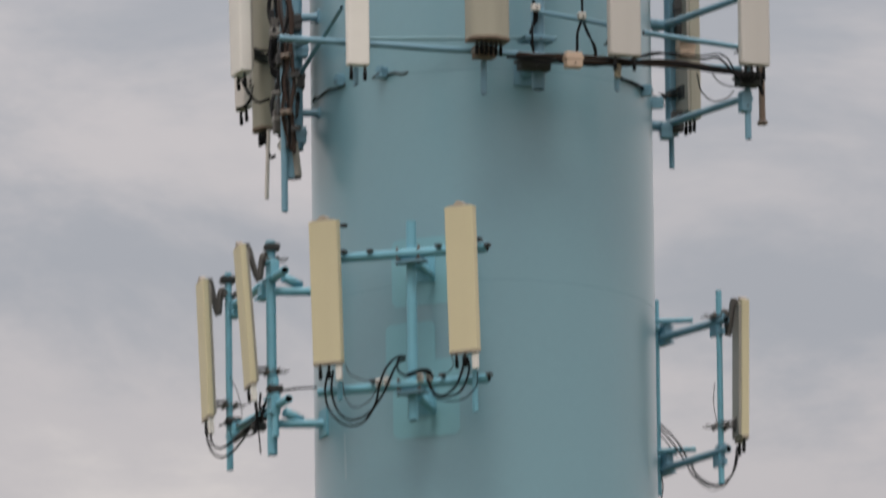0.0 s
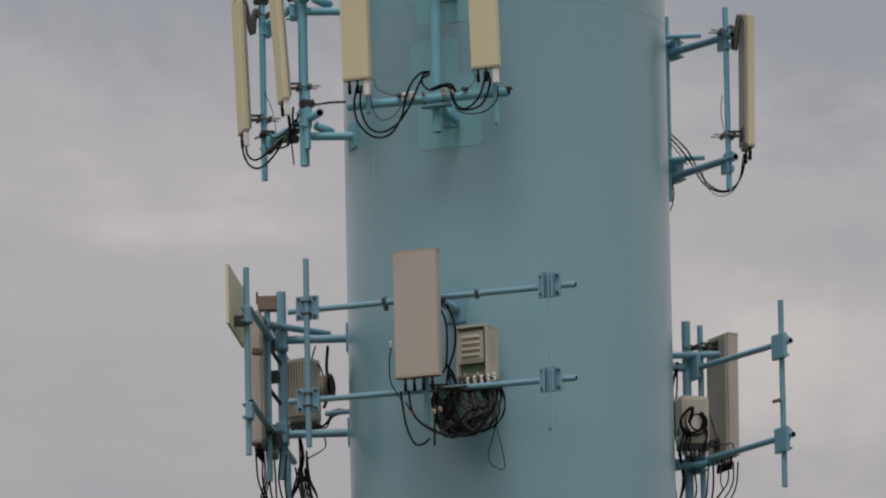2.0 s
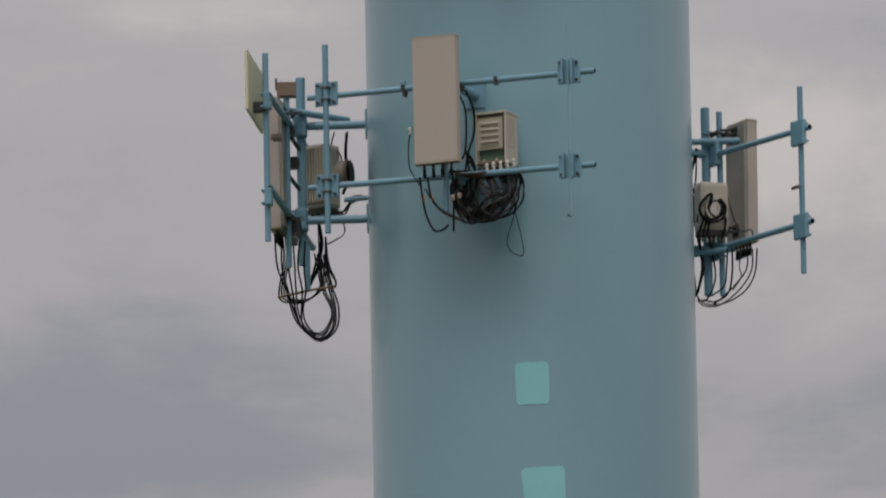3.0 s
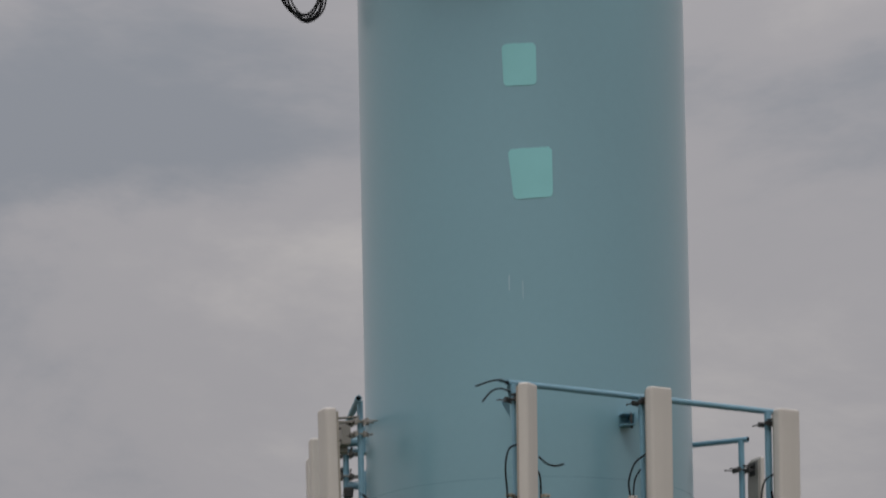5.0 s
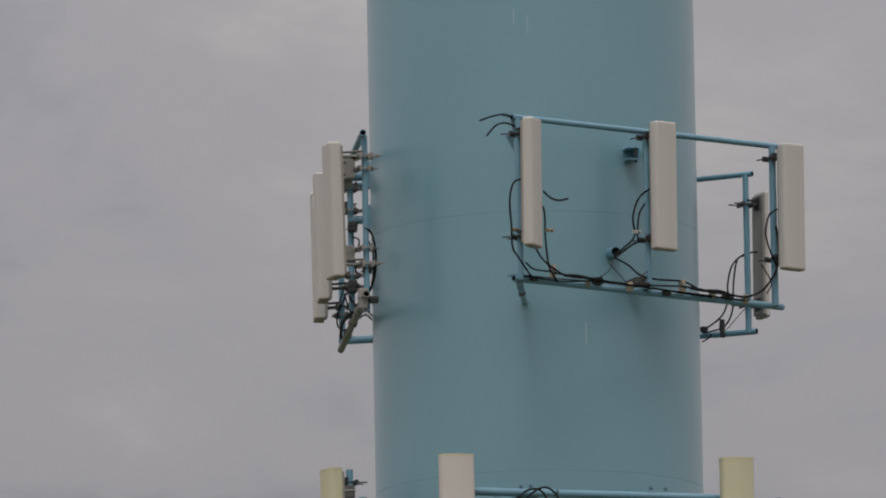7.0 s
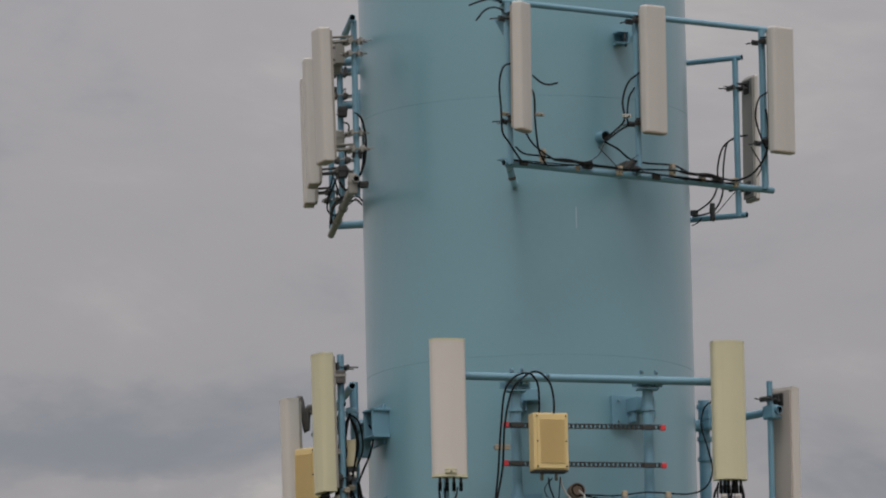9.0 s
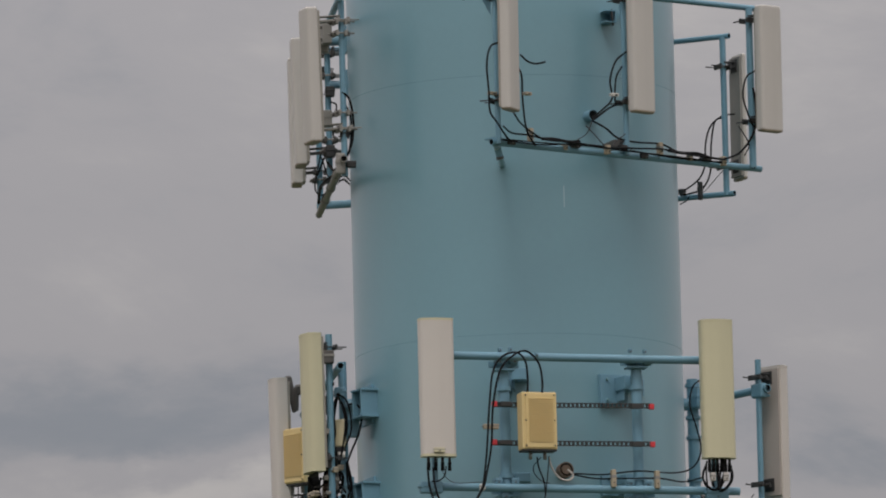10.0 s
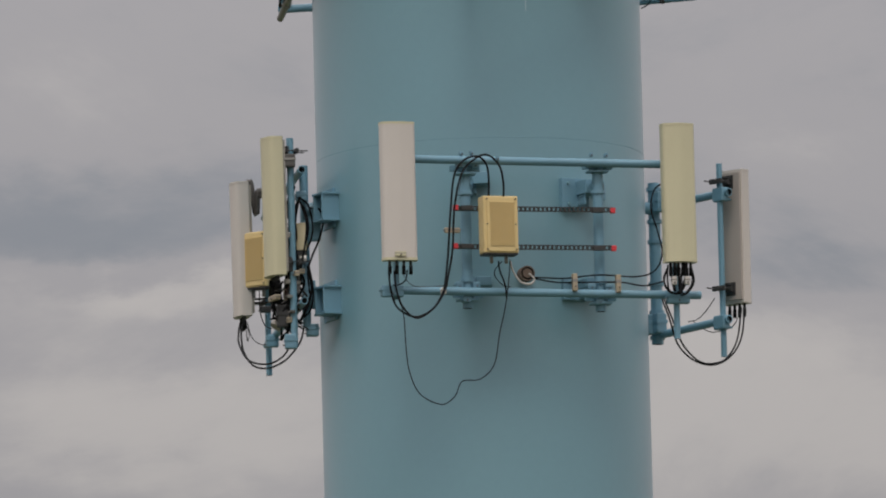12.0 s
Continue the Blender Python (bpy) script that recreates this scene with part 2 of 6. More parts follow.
def rounded(w, d, r_front, r_back, seg=5, bulge=0.0):
    """Rounded rectangle outline, front at -y, counter-clockwise."""
    pts = []
    for cx, cy, r, a0 in ((w / 2, d / 2, r_back, 0), (-w / 2, d / 2, r_back, 90), (-w / 2, -d / 2, r_front, 180), (w / 2, -d / 2, r_front, 270)):
        ox, oy = cx - math.copysign(r, cx), cy - math.copysign(r, cy)
        for i in range(seg + 1):
            a = radians(a0 + 90 * i / seg)
            pts.append((ox + r * math.cos(a), oy + r * math.sin(a)))
    if bulge:
        mid = [(w * (0.5 - r_front / w) * k, -d / 2 - bulge * (1 - k * k)) for k in (-0.75, -0.5, -0.25, 0, 0.25, 0.5, 0.75)]
        pts = pts[:3 * (seg + 1)] + mid + pts[3 * (seg + 1):]
    return pts


def sweep(bm, points, r, seg=7, steps=7):
    """A round cable along a smooth line through the points."""
    p = [Vector(q) for q in points]
    p = [2 * p[0] - p[1]] + p + [2 * p[-1] - p[-2]]
    line = []
    for i in range(1, len(p) - 2):
        for k in range(steps):
            t = k / steps
            line.append(0.5 * (2 * p[i] + (p[i + 1] - p[i - 1]) * t + (2 * p[i - 1] - 5 * p[i] + 4 * p[i + 1] - p[i + 2]) * t * t + (3 * p[i] - p[i - 1] - 3 * p[i + 1] + p[i + 2]) * t ** 3))
    line.append(p[-2])
    side = None
    rings = []
    for i, c in enumerate(line):
        d = (line[min(i + 1, len(line) - 1)] - line[max(i - 1, 0)]).normalized()
        side = d.orthogonal().normalized() if side is None else (side - d * side.dot(d)).normalized()
        up = d.cross(side)
        rings.append([bm.verts.new(c + r * (side * math.cos(a) + up * math.sin(a))) for a in (math.tau * j / seg for j in range(seg))])
    for a, b in zip(rings, rings[1:]):
        for j in range(seg):
            f = bm.faces.new((a[j], a[(j + 1) % seg], b[(j + 1) % seg], b[j]))
            f.smooth = True
    bm.faces.new(rings[0][::-1])
    bm.faces.new(rings[-1])
    return bm


def mesh_of(name, bm, *mats):
    bmesh.ops.recalc_face_normals(bm, faces=bm.faces)
    for e in bm.edges:
        if len(e.link_faces) == 2 and e.calc_face_angle(0.0) > 0.6:
            e.smooth = False
    me = bpy.data.meshes.new(name)
    bm.to_mesh(me)
    bm.free()
    for m in mats:
        me.materials.append(m)
    return me


def thing(name, at, label, category, group="", kind="", phi=0.0, tilt=0.0, roll=0.0):
    ob = new(name)
    ob.empty_display_size = 0.1
    ob.matrix_world = Matrix.Translation(at) @ turned(phi, tilt, roll).to_4x4()
    return tagged(ob, label, category, group, kind)


def part(name, bm, mats, parent, label="", world=False):
    """One mesh under a thing or a part. world: the bmesh is in world places."""
    mats = mats if isinstance(mats, tuple) else (mats,)
    if world:
        bm.transform(absolute(parent).inverted())
    ob = new(name, mesh_of(name, bm, *mats))
    ob.parent = parent
    if label:
        ob["label"] = label
    return ob


def absolute(ob):
    return absolute(ob.parent) @ ob.matrix_basis if ob.parent else ob.matrix_basis.copy()


def pipe(parent, p0, p1, r, mat, name="pipe", open_ends=True, label=""):
    return part(name, tube(bmesh.new(), p0, p1, r, 16, r * 0.8 if open_ends else 0), (mat, BORE), parent, label, True)


def upright(parent, x, y, z0, z1, r, mat, name="vertical_pipe"):
    return pipe(parent, (x, y, z0), (x, y, z1), r, mat, name)


def plate(parent, centre, size, phi, mat, name="crossover_plate", bolts=True, tilt=0.0, roll=0.0, bolt=None):
    """A flat plate facing phi, with two pairs of bolts."""
    turn = turned(phi, tilt, roll)
    pl = part(name, box(bmesh.new(), centre, size, turn, min(size) * 0.2), mat, parent, "", True)
    if bolts:
        for sx in (-0.36, 0.36):
            for sz in (-0.36, 0.36):
                c = Vector(centre) + turn @ Vector((sx * size[0], -size[1] / 2, sz * size[2]))
                part("bolt", tube(bmesh.new(), c, c + turn @ Vector((0, -0.035, 0)), 0.013, 6), bolt or mat, pl, "", True)
    return pl


def u_clamp(parent, x, y, z, r, phi, mat, name="pipe_clamp"):
    """A clamp band round an upright pipe with two ears and bolts."""
    bm = tube(bmesh.new(), (x, y, z - 0.03), (x, y, z + 0.03), r * 1.22, 16)
    t = turned(phi)
    box(bm, Vector((x, y, z)) + t @ Vector((r * 1.9, 0, 0)), (r * 1.6, 0.03, 0.06), t)
    box(bm, Vector((x, y, z)) + t @ Vector((-r * 1.9, 0, 0)), (r * 1.6, 0.03, 0.06), t)
    return part(name, bm, mat, parent, "", True)


def cable(points, r, label, mat=None, group="antenna cables", name="cable", category="cable"):
    at = Vector(points[0])
    bm = sweep(bmesh.new(), points, r * 0.8)
    bm.transform(Matrix.Translation(-at))
    ob = new(name, mesh_of(name, bm, mat or RUBBER))
    ob.location = at
    return tagged(ob, label, category, group)


def wrap(bm, r0, phi0, phi1, z0, z1, thick, seg=24, taper=0.0):
    """A curved sheet on the column's shell between two bearings."""
    n = max(2, int(abs(phi1 - phi0) / 360 * seg * 4))
    cols = []
    for i in range(n + 1):
        a = radians(phi0 + (phi1 - phi0) * i / n)
        s, c = math.sin(a), -math.cos(a)
        cols.append([bm.verts.new(v) for v in ((r0 * s, r0 * c, z0), (r0 * s, r0 * c, z1), ((r0 + thick) * s, (r0 + thick) * c, z1), ((r0 + thick) * s, (r0 + thick) * c, z0))])
    for a, b in zip(cols, cols[1:]):
        for k in range(4):
            f = bm.faces.new((a[k], a[(k + 1) % 4], b[(k + 1) % 4], b[k]))
            f.smooth = k == 2
    bm.faces.new(cols[0])
    bm.faces.new(cols[-1][::-1])
    return bm


def panel_antenna(x, y, z0, z1, w, d, phi, mat, label, group, tilt=0.0, pipe_at=None, back=BACK, r_front=0.03, bulge=0.0, ports=4, lip=True, bracket=DARK, strap=False, cap=None, port_box=0, foot=None, crown=False):
    """A tall sector antenna: radome, end caps, back rail, connectors and two brackets to its pipe."""
    h = z1 - z0
    ob = thing("panel_antenna", (x, y, z0), label, "panel antenna", group, "", phi, tilt)
    out = rounded(w, d, r_front, min(0.012, d / 3), bulge=bulge)
    part("radome", slab(bmesh.new(), out, 0.02, h - 0.02), mat, ob)
    rim = [(a * 1.015, b * 1.02) for a, b in out] if lip else [(a * 0.97, b * 0.95) for a, b in out]
    if lip:
        part("top_cap", slab(bmesh.new(), rim, h - 0.022, h), cap or mat, ob)
        part("bottom_cap", slab(bmesh.new(), rim, 0.0, 0.024), foot or cap or mat, ob)
    else:
        for name, z, up in (("top_cap", h - 0.024, 1), ("bottom_cap", 0.024, -1)):
            bm = bmesh.new()
            rows = [[bm.verts.new((p * k, q * k, z + up * dz)) for p, q in out] for k, dz in ((1.0, -0.002), (0.985, 0.010), (0.94, 0.019), (0.86, 0.024))]
            for lo, hi in zip(rows, rows[1:]):
                for i in range(len(out)):
                    bm.faces.new((lo[i], lo[(i + 1) % len(out)], hi[(i + 1) % len(out)], hi[i])).smooth = True
            bm.faces.new(rows[-1])
            bm.faces.new(rows[0][::-1])
            part(name, bm, foot if foot and up < 0 else cap or mat, ob)
    if crown:
        bm = bmesh.new()
        rows = [[bm.verts.new((p * k, q * 0.9, h + dz)) for p, q in out] for k, dz in ((0.93, -0.002), (0.80, 0.010), (0.36, 0.020), (0.22, 0.045), (0.10, 0.052))]
        for lo, hi in zip(rows, rows[1:]):
            for i in range(len(out)):
                bm.faces.new((lo[i], lo[(i + 1) % len(out)], hi[(i + 1) % len(out)], hi[i])).smooth = True
        bm.faces.new(rows[-1])
        part("crown", bm, foot or mat, ob, "low weathered crown on the top cap")
    part("back_rail", box(bmesh.new(), (0, d / 2 + 0.011, h / 2), (w * 0.9, 0.03, h * 0.95), None, 0.004), back, ob, "grey metal back rail")
    for i in range(ports):
        px = (i - (ports - 1) / 2) * w * 0.62 / max(1, ports - 1)
        c = part("connector", tube(bmesh.new(), (px, 0, 0.004), (px, 0, -0.055), 0.014, 8), DARK, ob, "dark cable connector")
        part("boot", tube(bmesh.new(), (px, 0, -0.05), (px, 0.005, -0.13), 0.018, 8), RUBBER, c)
    if port_box:
        part("actuator", box(bmesh.new(), (port_box * w * 0.36, 0, -0.075), (0.055, 0.05, 0.16), None, 0.008), PALE, ob, "pale tilt actuator")
    if pipe_at:
        inv = ob.matrix_basis.inverted()
        for k in (0.1, 0.9):
            g = inv @ (Vector((pipe_at[0], pipe_at[1], z0 + h * k)))
            g.z = h * k
            bm = bmesh.new()
            p = Vector((0, d / 2 + 0.02, h * k))
            if strap and k > 0.5:
                q = Vector((g.x, g.y, h * k + 0.02))
                sweep(bm, [p + Vector((0, 0, 0.10)), p + Vector((0, 0.03, 0.14)), p.lerp(q, 0.45) + Vector((0, 0, -0.19)), q + Vector((0, -0.07, 0.02)), q], 0.03, 8, 6)
            else:
                mid = (p + g) / 2
                turn = (g - p).to_track_quat("Y", "Z").to_matrix()
                box(bm, mid, (0.075, max(0.02, (g - p).length), 0.022), turn, 0.003)
                box(bm, mid + Vector((0, 0, 0.045)), (0.075, max(0.02, (g - p).length), 0.012), turn, 0.003)
                box(bm, p + Vector((0, 0.004, 0.01)), (0.12, 0.02, 0.13), None, 0.004)
            br = part("bracket", bm, bracket, ob, "bolted steel bracket")
            bm = bmesh.new()
            box(bm, g + Vector((0, 0.055, 0)), (0.15, 0.025, 0.05), None, 0.004)
            box(bm, g + Vector((0, -0.05, 0)), (0.15, 0.025, 0.05), None, 0.004)
            for sx in (-0.06, 0.06):
                tube(bm, g + Vector((sx, -0.08, 0)), g + Vector((sx, 0.16, 0)), 0.007, 6)
            part("clamp", bm, bracket, br)
    return ob


R = 1.6

# ---- ground and column ----
bm = bmesh.new()
bmesh.ops.create_grid(bm, x_segments=40, y_segments=40, size=4000)
for v in bm.verts:
    far = math.hypot(v.co.x, v.co.y)
    v.co.z = -0.4 + 0.3 * noise.noise(v.co * 0.002) if far > 300 else 0.0
ground = new("ground", mesh_of("ground", bm, GROUND))
tagged(ground, "dry green grass field around the column", "ground", "", "structure")

SEAMS = (3.2, 6.1, 9.0, 11.9, 14.8, 17.7, 20.6, 25.641, 28.179, 30.692, 33.178, 38.227, 40.231)
TOP = SEAMS[-1] + 3.4
column = thing("tower", (0, 0, 0), "light blue painted welded steel water tower column", "tower")
levels = (0.0, *SEAMS, TOP)
for za, zb in zip(levels, levels[1:]):
    bm = bmesh.new()
    ring = []
    for z in (za, zb):
        ring.append([bm.verts.new((R * math.sin(math.tau * i / 128), -R * math.cos(math.tau * i / 128), z)) for i in range(128)])
    for i in range(128):
        f = bm.faces.new((ring[0][i], ring[0][(i + 1) % 128], ring[1][(i + 1) % 128], ring[1][i]))
        f.smooth = True
    if zb == TOP:
        bm.faces.new(ring[1])
    part("shell_course", bm, TOWER, column)
for z in (*SEAMS[:9], *SEAMS[11:]):
    bm = bmesh.new()
    rings = []
    for dr, dz in ((-0.002, -0.006), (0.0012, -0.002), (0.0012, 0.002), (-0.002, 0.006)):
        rings.append([bm.verts.new(((R + dr) * math.sin(math.tau * i / 128), -(R + dr) * math.cos(math.tau * i / 128), z + dz)) for i in range(128)])
    for a, b in zip(rings, rings[1:]):
        for i in range(128):
            bm.faces.new((a[i], a[(i + 1) % 128], b[(i + 1) % 128], b[i])).smooth = True
    part("weld_seam", bm, SEAM, column, "thin dark weld seam")


def shell_patch(x, z0, z1, w, corner, mat, name, label, proud=0.004, skew=0.0, lean=0.0):
    """A round-cornered area of paint that follows the shell."""
    bm = bmesh.new()
    a0, n = math.asin(x / R), 16
    cols = []
    for i in range(n + 1):
        k = -w / 2 + w * i / n
        edge = max(0.0, abs(k) - (w / 2 - corner))
        cut = corner - math.sqrt(max(0.0, corner * corner - edge * edge))
        a = a0 + k / R / math.cos(a0)
        s, c = math.sin(a), -math.cos(a)
        wob = 0.006 * noise.noise(Vector((k * 9, z0, 1.0)))
        lo, hi = z0 + cut + wob + skew * k, z1 - cut + wob + skew * k
        inset = lean * (0.5 - k / w)
        s2, c2 = math.sin(a + inset / R), -math.cos(a + inset / R)
        cols.append([bm.verts.new(v) for v in ((R * s2, R * c2, lo), ((R + proud) * s2, (R + proud) * c2, lo), ((R + proud) * s, (R + proud) * c, hi), (R * s, R * c, hi))])
    for a, b in zip(cols, cols[1:]):
        for k in range(3):
            bm.faces.new((a[k], b[k], b[k + 1], a[k + 1])).smooth = True
    return part(name, bm, mat, column, label)


shell_patch(0.068, 30.925, 31.422, 0.43, 0.038, FRESH, "paint_patch", "bright teal square of fresh paint", skew=0.05, lean=0.045)
shell_patch(-0.022, 32.040, 32.459, 0.335, 0.04, FRESH, "paint_patch", "bright teal square of fresh paint", skew=0.03, lean=0.012)
for x, y, z0, z1, w in ((-0.582, -1.500, 38.015, 38.652, 0.56), (-0.693, -1.500, 37.392, 37.857, 0.46), (-0.556, -1.500, 36.766, 37.492, 0.62)):
    shell_patch(x, z0, z1, w, 0.05, PATCH, "paint_patch", "slightly lighter blue touch-up paint", 0.003 + w * 0.002)

for x, y, z0, z1, w in ((0.481, -1.500, 26.876, 27.087, 0.012), (-0.159, -1.550, 30.083, 30.172, 0.01), (-0.029, -1.570, 29.932, 30.110, 0.008), (-0.162, -1.550, 30.020, 30.159, 0.01), (-1.300, -0.900, 36.488, 36.744, 0.014), (-1.307, -0.800, 36.589, 36.931, 0.012), (1.514, -0.400, 35.099, 35.440, 0.02), (1.520, -0.400, 36.566, 37.049, 0.02)):
    shell_patch(x, z0, z1, w, w * 0.4, RUNS, "paint_run", "thin pale run of dried paint", 0.002)


# ---- mounts ----
def mount(at, label, group="antenna mounts"):
    return thing("antenna_mount", at, label, "antenna mount", group)


def arm(parent, p, r, mat, direction=None, name="standoff_arm", foot=0.11):
    """A round arm from p to the column's shell, radial unless a direction is given, with a foot plate."""
    p = Vector(p)
    d = Vector(direction).normalized() if direction else Vector((-p.x, -p.y, 0)).normalized()
    b = p.x * d.x + p.y * d.y
    c = p.x ** 2 + p.y ** 2 - (R - 0.01) ** 2
    q = p + d * (-b - math.sqrt(max(0.0, b * b - c)))
    a = pipe(parent, p, q, r, mat, name, False)
    if foot:
        phi = math.degrees(math.atan2(q.x, -q.y))
        part("foot_plate", box(bmesh.new(), q + Vector((q.x, q.y, 0)).normalized() * 0.012, (foot * 2, 0.03, foot * 2.4), turned(phi), 0.004), mat, a, "", True)
    return a


# -- upper ring: teal mounts with cream panels --
GB = "cream panels of the upper ring"
LB = "cream panel antenna bolted to a teal pipe mount"
m = mount(((-0.698, -1.900, 37.105)), "teal painted pipe mount with two cross pipes")
upright(m, -0.667, -1.870, 36.840, 38.723, 0.047, TEAL)
pipe(m, (-1.528, -1.586, 38.433), (0.038, -2.283, 38.371), 0.045, TEAL, "cross_pipe")
pipe(m, (-1.535, -1.582, 37.178), (0.039, -2.283, 37.138), 0.045, TEAL, "cross_pipe")
for p, q in (((-0.678, -1.843, 38.359), (-0.677, -1.942, 38.382)), ((-0.682, -1.842, 37.101), (-0.680, -1.941, 37.147))):
    arm(m, p, 0.055, TEAL)
    plate(m, q, (0.26, 0.05, 0.10), -24, TEAL, "crossover_plate", bolt=DARK)
    part("saddle_plate", box(bmesh.new(), Vector(q) + Vector((0.01, -0.02, -0.065)), (0.30, 0.13, 0.022), turned(-24), 0.004), BLUE, m, "", True)
    for dx in (-0.11, 0.11):
        c = Vector(q) + turned(-24) @ Vector((dx, -0.05, -0.02))
        part("u_bolt", tube(bmesh.new(), c + Vector((0, 0, -0.07)), c + Vector((0, 0, 0.10)), 0.012, 8), IRON, m, "", True)
    part("brace", tube(bmesh.new(), Vector(p) + Vector((0.08, -0.05, -0.05)), Vector(p) + Vector((0.2, 0.25, -0.1)), 0.035, 10), TEAL, m, "", True)
upright(m, -1.342, -1.723, 37.071, 37.751, 0.025, TEAL)
upright(m, -0.091, -2.280, 36.825, 37.661, 0.028, TEAL)
a = -1.441, -1.843, 37.380, 38.725
panel_antenna(*a, 0.285, 0.09, -24, CREAM, LB, GB, 3.0, None, ports=3, lip=True, foot=DIRTY, crown=True, r_front=0.014, port_box=1)
a = -0.180, -2.404, 37.350, 38.718
panel_antenna(*a, 0.285, 0.09, -24, CREAM, LB, GB, 3.0, None, ports=3, lip=True, foot=DIRTY, crown=True, r_front=0.014, port_box=1)

m = mount(((-1.993, -0.600, 36.815)), "teal painted pipe mount standing off the shell")
upright(m, -1.985, -0.570, 36.810, 38.849, 0.047, TEAL)
upright(m, -1.952, -0.660, 36.961, 37.531, 0.032, TEAL)
upright(m, -2.405, 0.930, 36.992, 38.892, 0.032, TEAL)
pipe(m, (-1.846, -1.050, 38.463), (-2.370, 1.000, 38.579), 0.04, TEAL, "cross_pipe")
pipe(m, (-1.824, -1.050, 37.238), (-2.352, 1.000, 37.408), 0.04, TEAL, "cross_pipe")
arm(m, (-1.955, -0.570, 38.368), 0.042, TEAL, (1, 0.05, 0))
arm(m, (-1.945, -0.570, 37.106), 0.042, TEAL, (1, 0.05, 0))
for p in ((-1.968, -0.600, 38.556), (-1.970, -0.600, 37.271)):
    plate(m, p, (0.2, 0.09, 0.2), -75, TEAL)
    part("brace", tube(bmesh.new(), Vector(p) + Vector((0.1, 0, -0.06)), Vector(p) + Vector((0.26, 0.1, -0.12)), 0.045, 10), TEAL, m, "", True)
for p in ((-2.352, 0.930, 38.534), (-2.362, 0.930, 37.382), (-2.059, -0.300, 38.425)):
    plate(m, p, (0.16, 0.08, 0.16), -75, TEAL)
panel_antenna(-2.183, -0.600, 37.452, 38.785, 0.27, 0.06, -75, CREAM, LB, GB, 4.0, (-1.985, -0.570, 36.810, 38.849)[:2], ports=2, lip=True, foot=DIRTY, crown=True, r_front=0.014, strap=True, bracket=IRON, port_box=1)
panel_antenna(-2.607, 0.900, 37.472, 38.798, 0.27, 0.06, -75, CREAM, LB, GB, 2.0, (-2.405, 0.930, 36.992, 38.892)[:2], ports=2, lip=True, foot=DIRTY, crown=True, r_front=0.014, strap=True, bracket=IRON, port_box=1)

m = mount(((1.607, 1.100, 36.746)), "teal painted pipe mount behind the column's edge")
upright(m, 1.624, 1.100, 36.729, 38.612, 0.024, TEAL)
upright(m, 2.200, 0.300, 36.668, 38.514, 0.028, TEAL)
# cross pipes and plates take darker BLUE to paint in their shadow side
pipe(m, (1.679, 1.050, 38.237), (2.262, 0.208, 38.219), 0.038, BLUE, "cross_pipe")
pipe(m, (1.678, 1.050, 36.975), (2.266, 0.208, 36.980), 0.038, BLUE, "cross_pipe")
pipe(m, (1.569, 1.000, 38.383), (1.963, 1.000, 38.394), 0.026, TEAL, "tie_pipe")
pipe(m, (1.568, 1.000, 37.133), (1.973, 1.000, 37.149), 0.026, TEAL, "tie_pipe")
for p, s in (((1.686, 1.100, 38.271), 0.2), ((1.685, 1.100, 37.038), 0.24)):
    plate(m, p, (0.18, 0.08, s), 122, BLUE)
for p in ((2.178, 0.300, 38.187), (2.188, 0.300, 36.937)):
    plate(m, Vector(p) + Vector((-0.01, 0.03, -0.01)), (0.17, 0.03, 0.18), 122, BLUE, bolt=DARK)
    u_clamp(m, 2.200, 0.300, p[2] + 0.07, 0.03, 122, BLUE)
    u_clamp(m, 2.200, 0.300, p[2] - 0.07, 0.03, 122, BLUE)
arm(m, (1.636, 1.100, 38.329), 0.04, TEAL)
arm(m, (1.624, 1.100, 37.062), 0.04, TEAL)
panel_antenna(2.396, 0.280, 37.072, 38.395, 0.285, 0.075, 103, CREAM, LB, GB, 1.0, (2.200, 0.300, 36.668, 38.514)[:2], ports=2, lip=True, foot=DIRTY, crown=True, r_front=0.014, strap=True, bracket=IRON)

# -- middle ring: blue mounts with wide taupe panels --
GC = "wide taupe panels of the middle ring"
LC = "wide taupe panel antenna on a blue pipe mount"
m = mount(((-0.697, -1.900, 34.251)), "blue pipe mount with two long cross pipes")
pipe(m, (-2.160, -1.420, 35.167), (0.649, -2.499, 35.162), 0.03, BLUE, "cross_pipe")
pipe(m, (-2.164, -1.419, 34.270), (0.636, -2.493, 34.233), 0.03, BLUE, "cross_pipe")
upright(m, -1.983, -1.552, 33.790, 35.666, 0.029, BLUE)
upright(m, 0.387, -2.462, 33.735, 35.641, 0.013, TOWER, "thin_rod")
upright(m, -0.825, -1.997, 33.869, 35.583, 0.029, BLUE)
for p in ((-1.976, -1.523, 35.181), (-1.980, -1.521, 34.263), (0.396, -2.434, 35.169), (0.389, -2.431, 34.234)):
    plate(m, p, (0.235, 0.02, 0.24), -21, BLUE, bolt=DARK)
for p in ((0.396, -2.434, 35.169), (0.389, -2.431, 34.234)):
    for dx in (-0.05, 0.045):
        c = Vector(p) + Vector((0.934, -0.358, 0)) * dx + Vector((-0.015, -0.04, 0))
        part("saddle", box(bmesh.new(), c, (0.022, 0.06, 0.25), turned(-21), 0.004), BLUE, m, "", True)
for p in ((-1.976, -1.523, 35.181), (-1.980, -1.521, 34.263)):
    for dz in (-0.06, 0.06):
        c = Vector(p) + Vector((-0.01, -0.03, dz))
        part("u_bolt", box(bmesh.new(), c, (0.10, 0.075, 0.016), turned(-21), 0.004), IRON, m, "", True)
for p in ((-0.680, -1.946, 35.141), (-0.664, -1.952, 34.217)):
    arm(m, p, 0.05, BLUE)
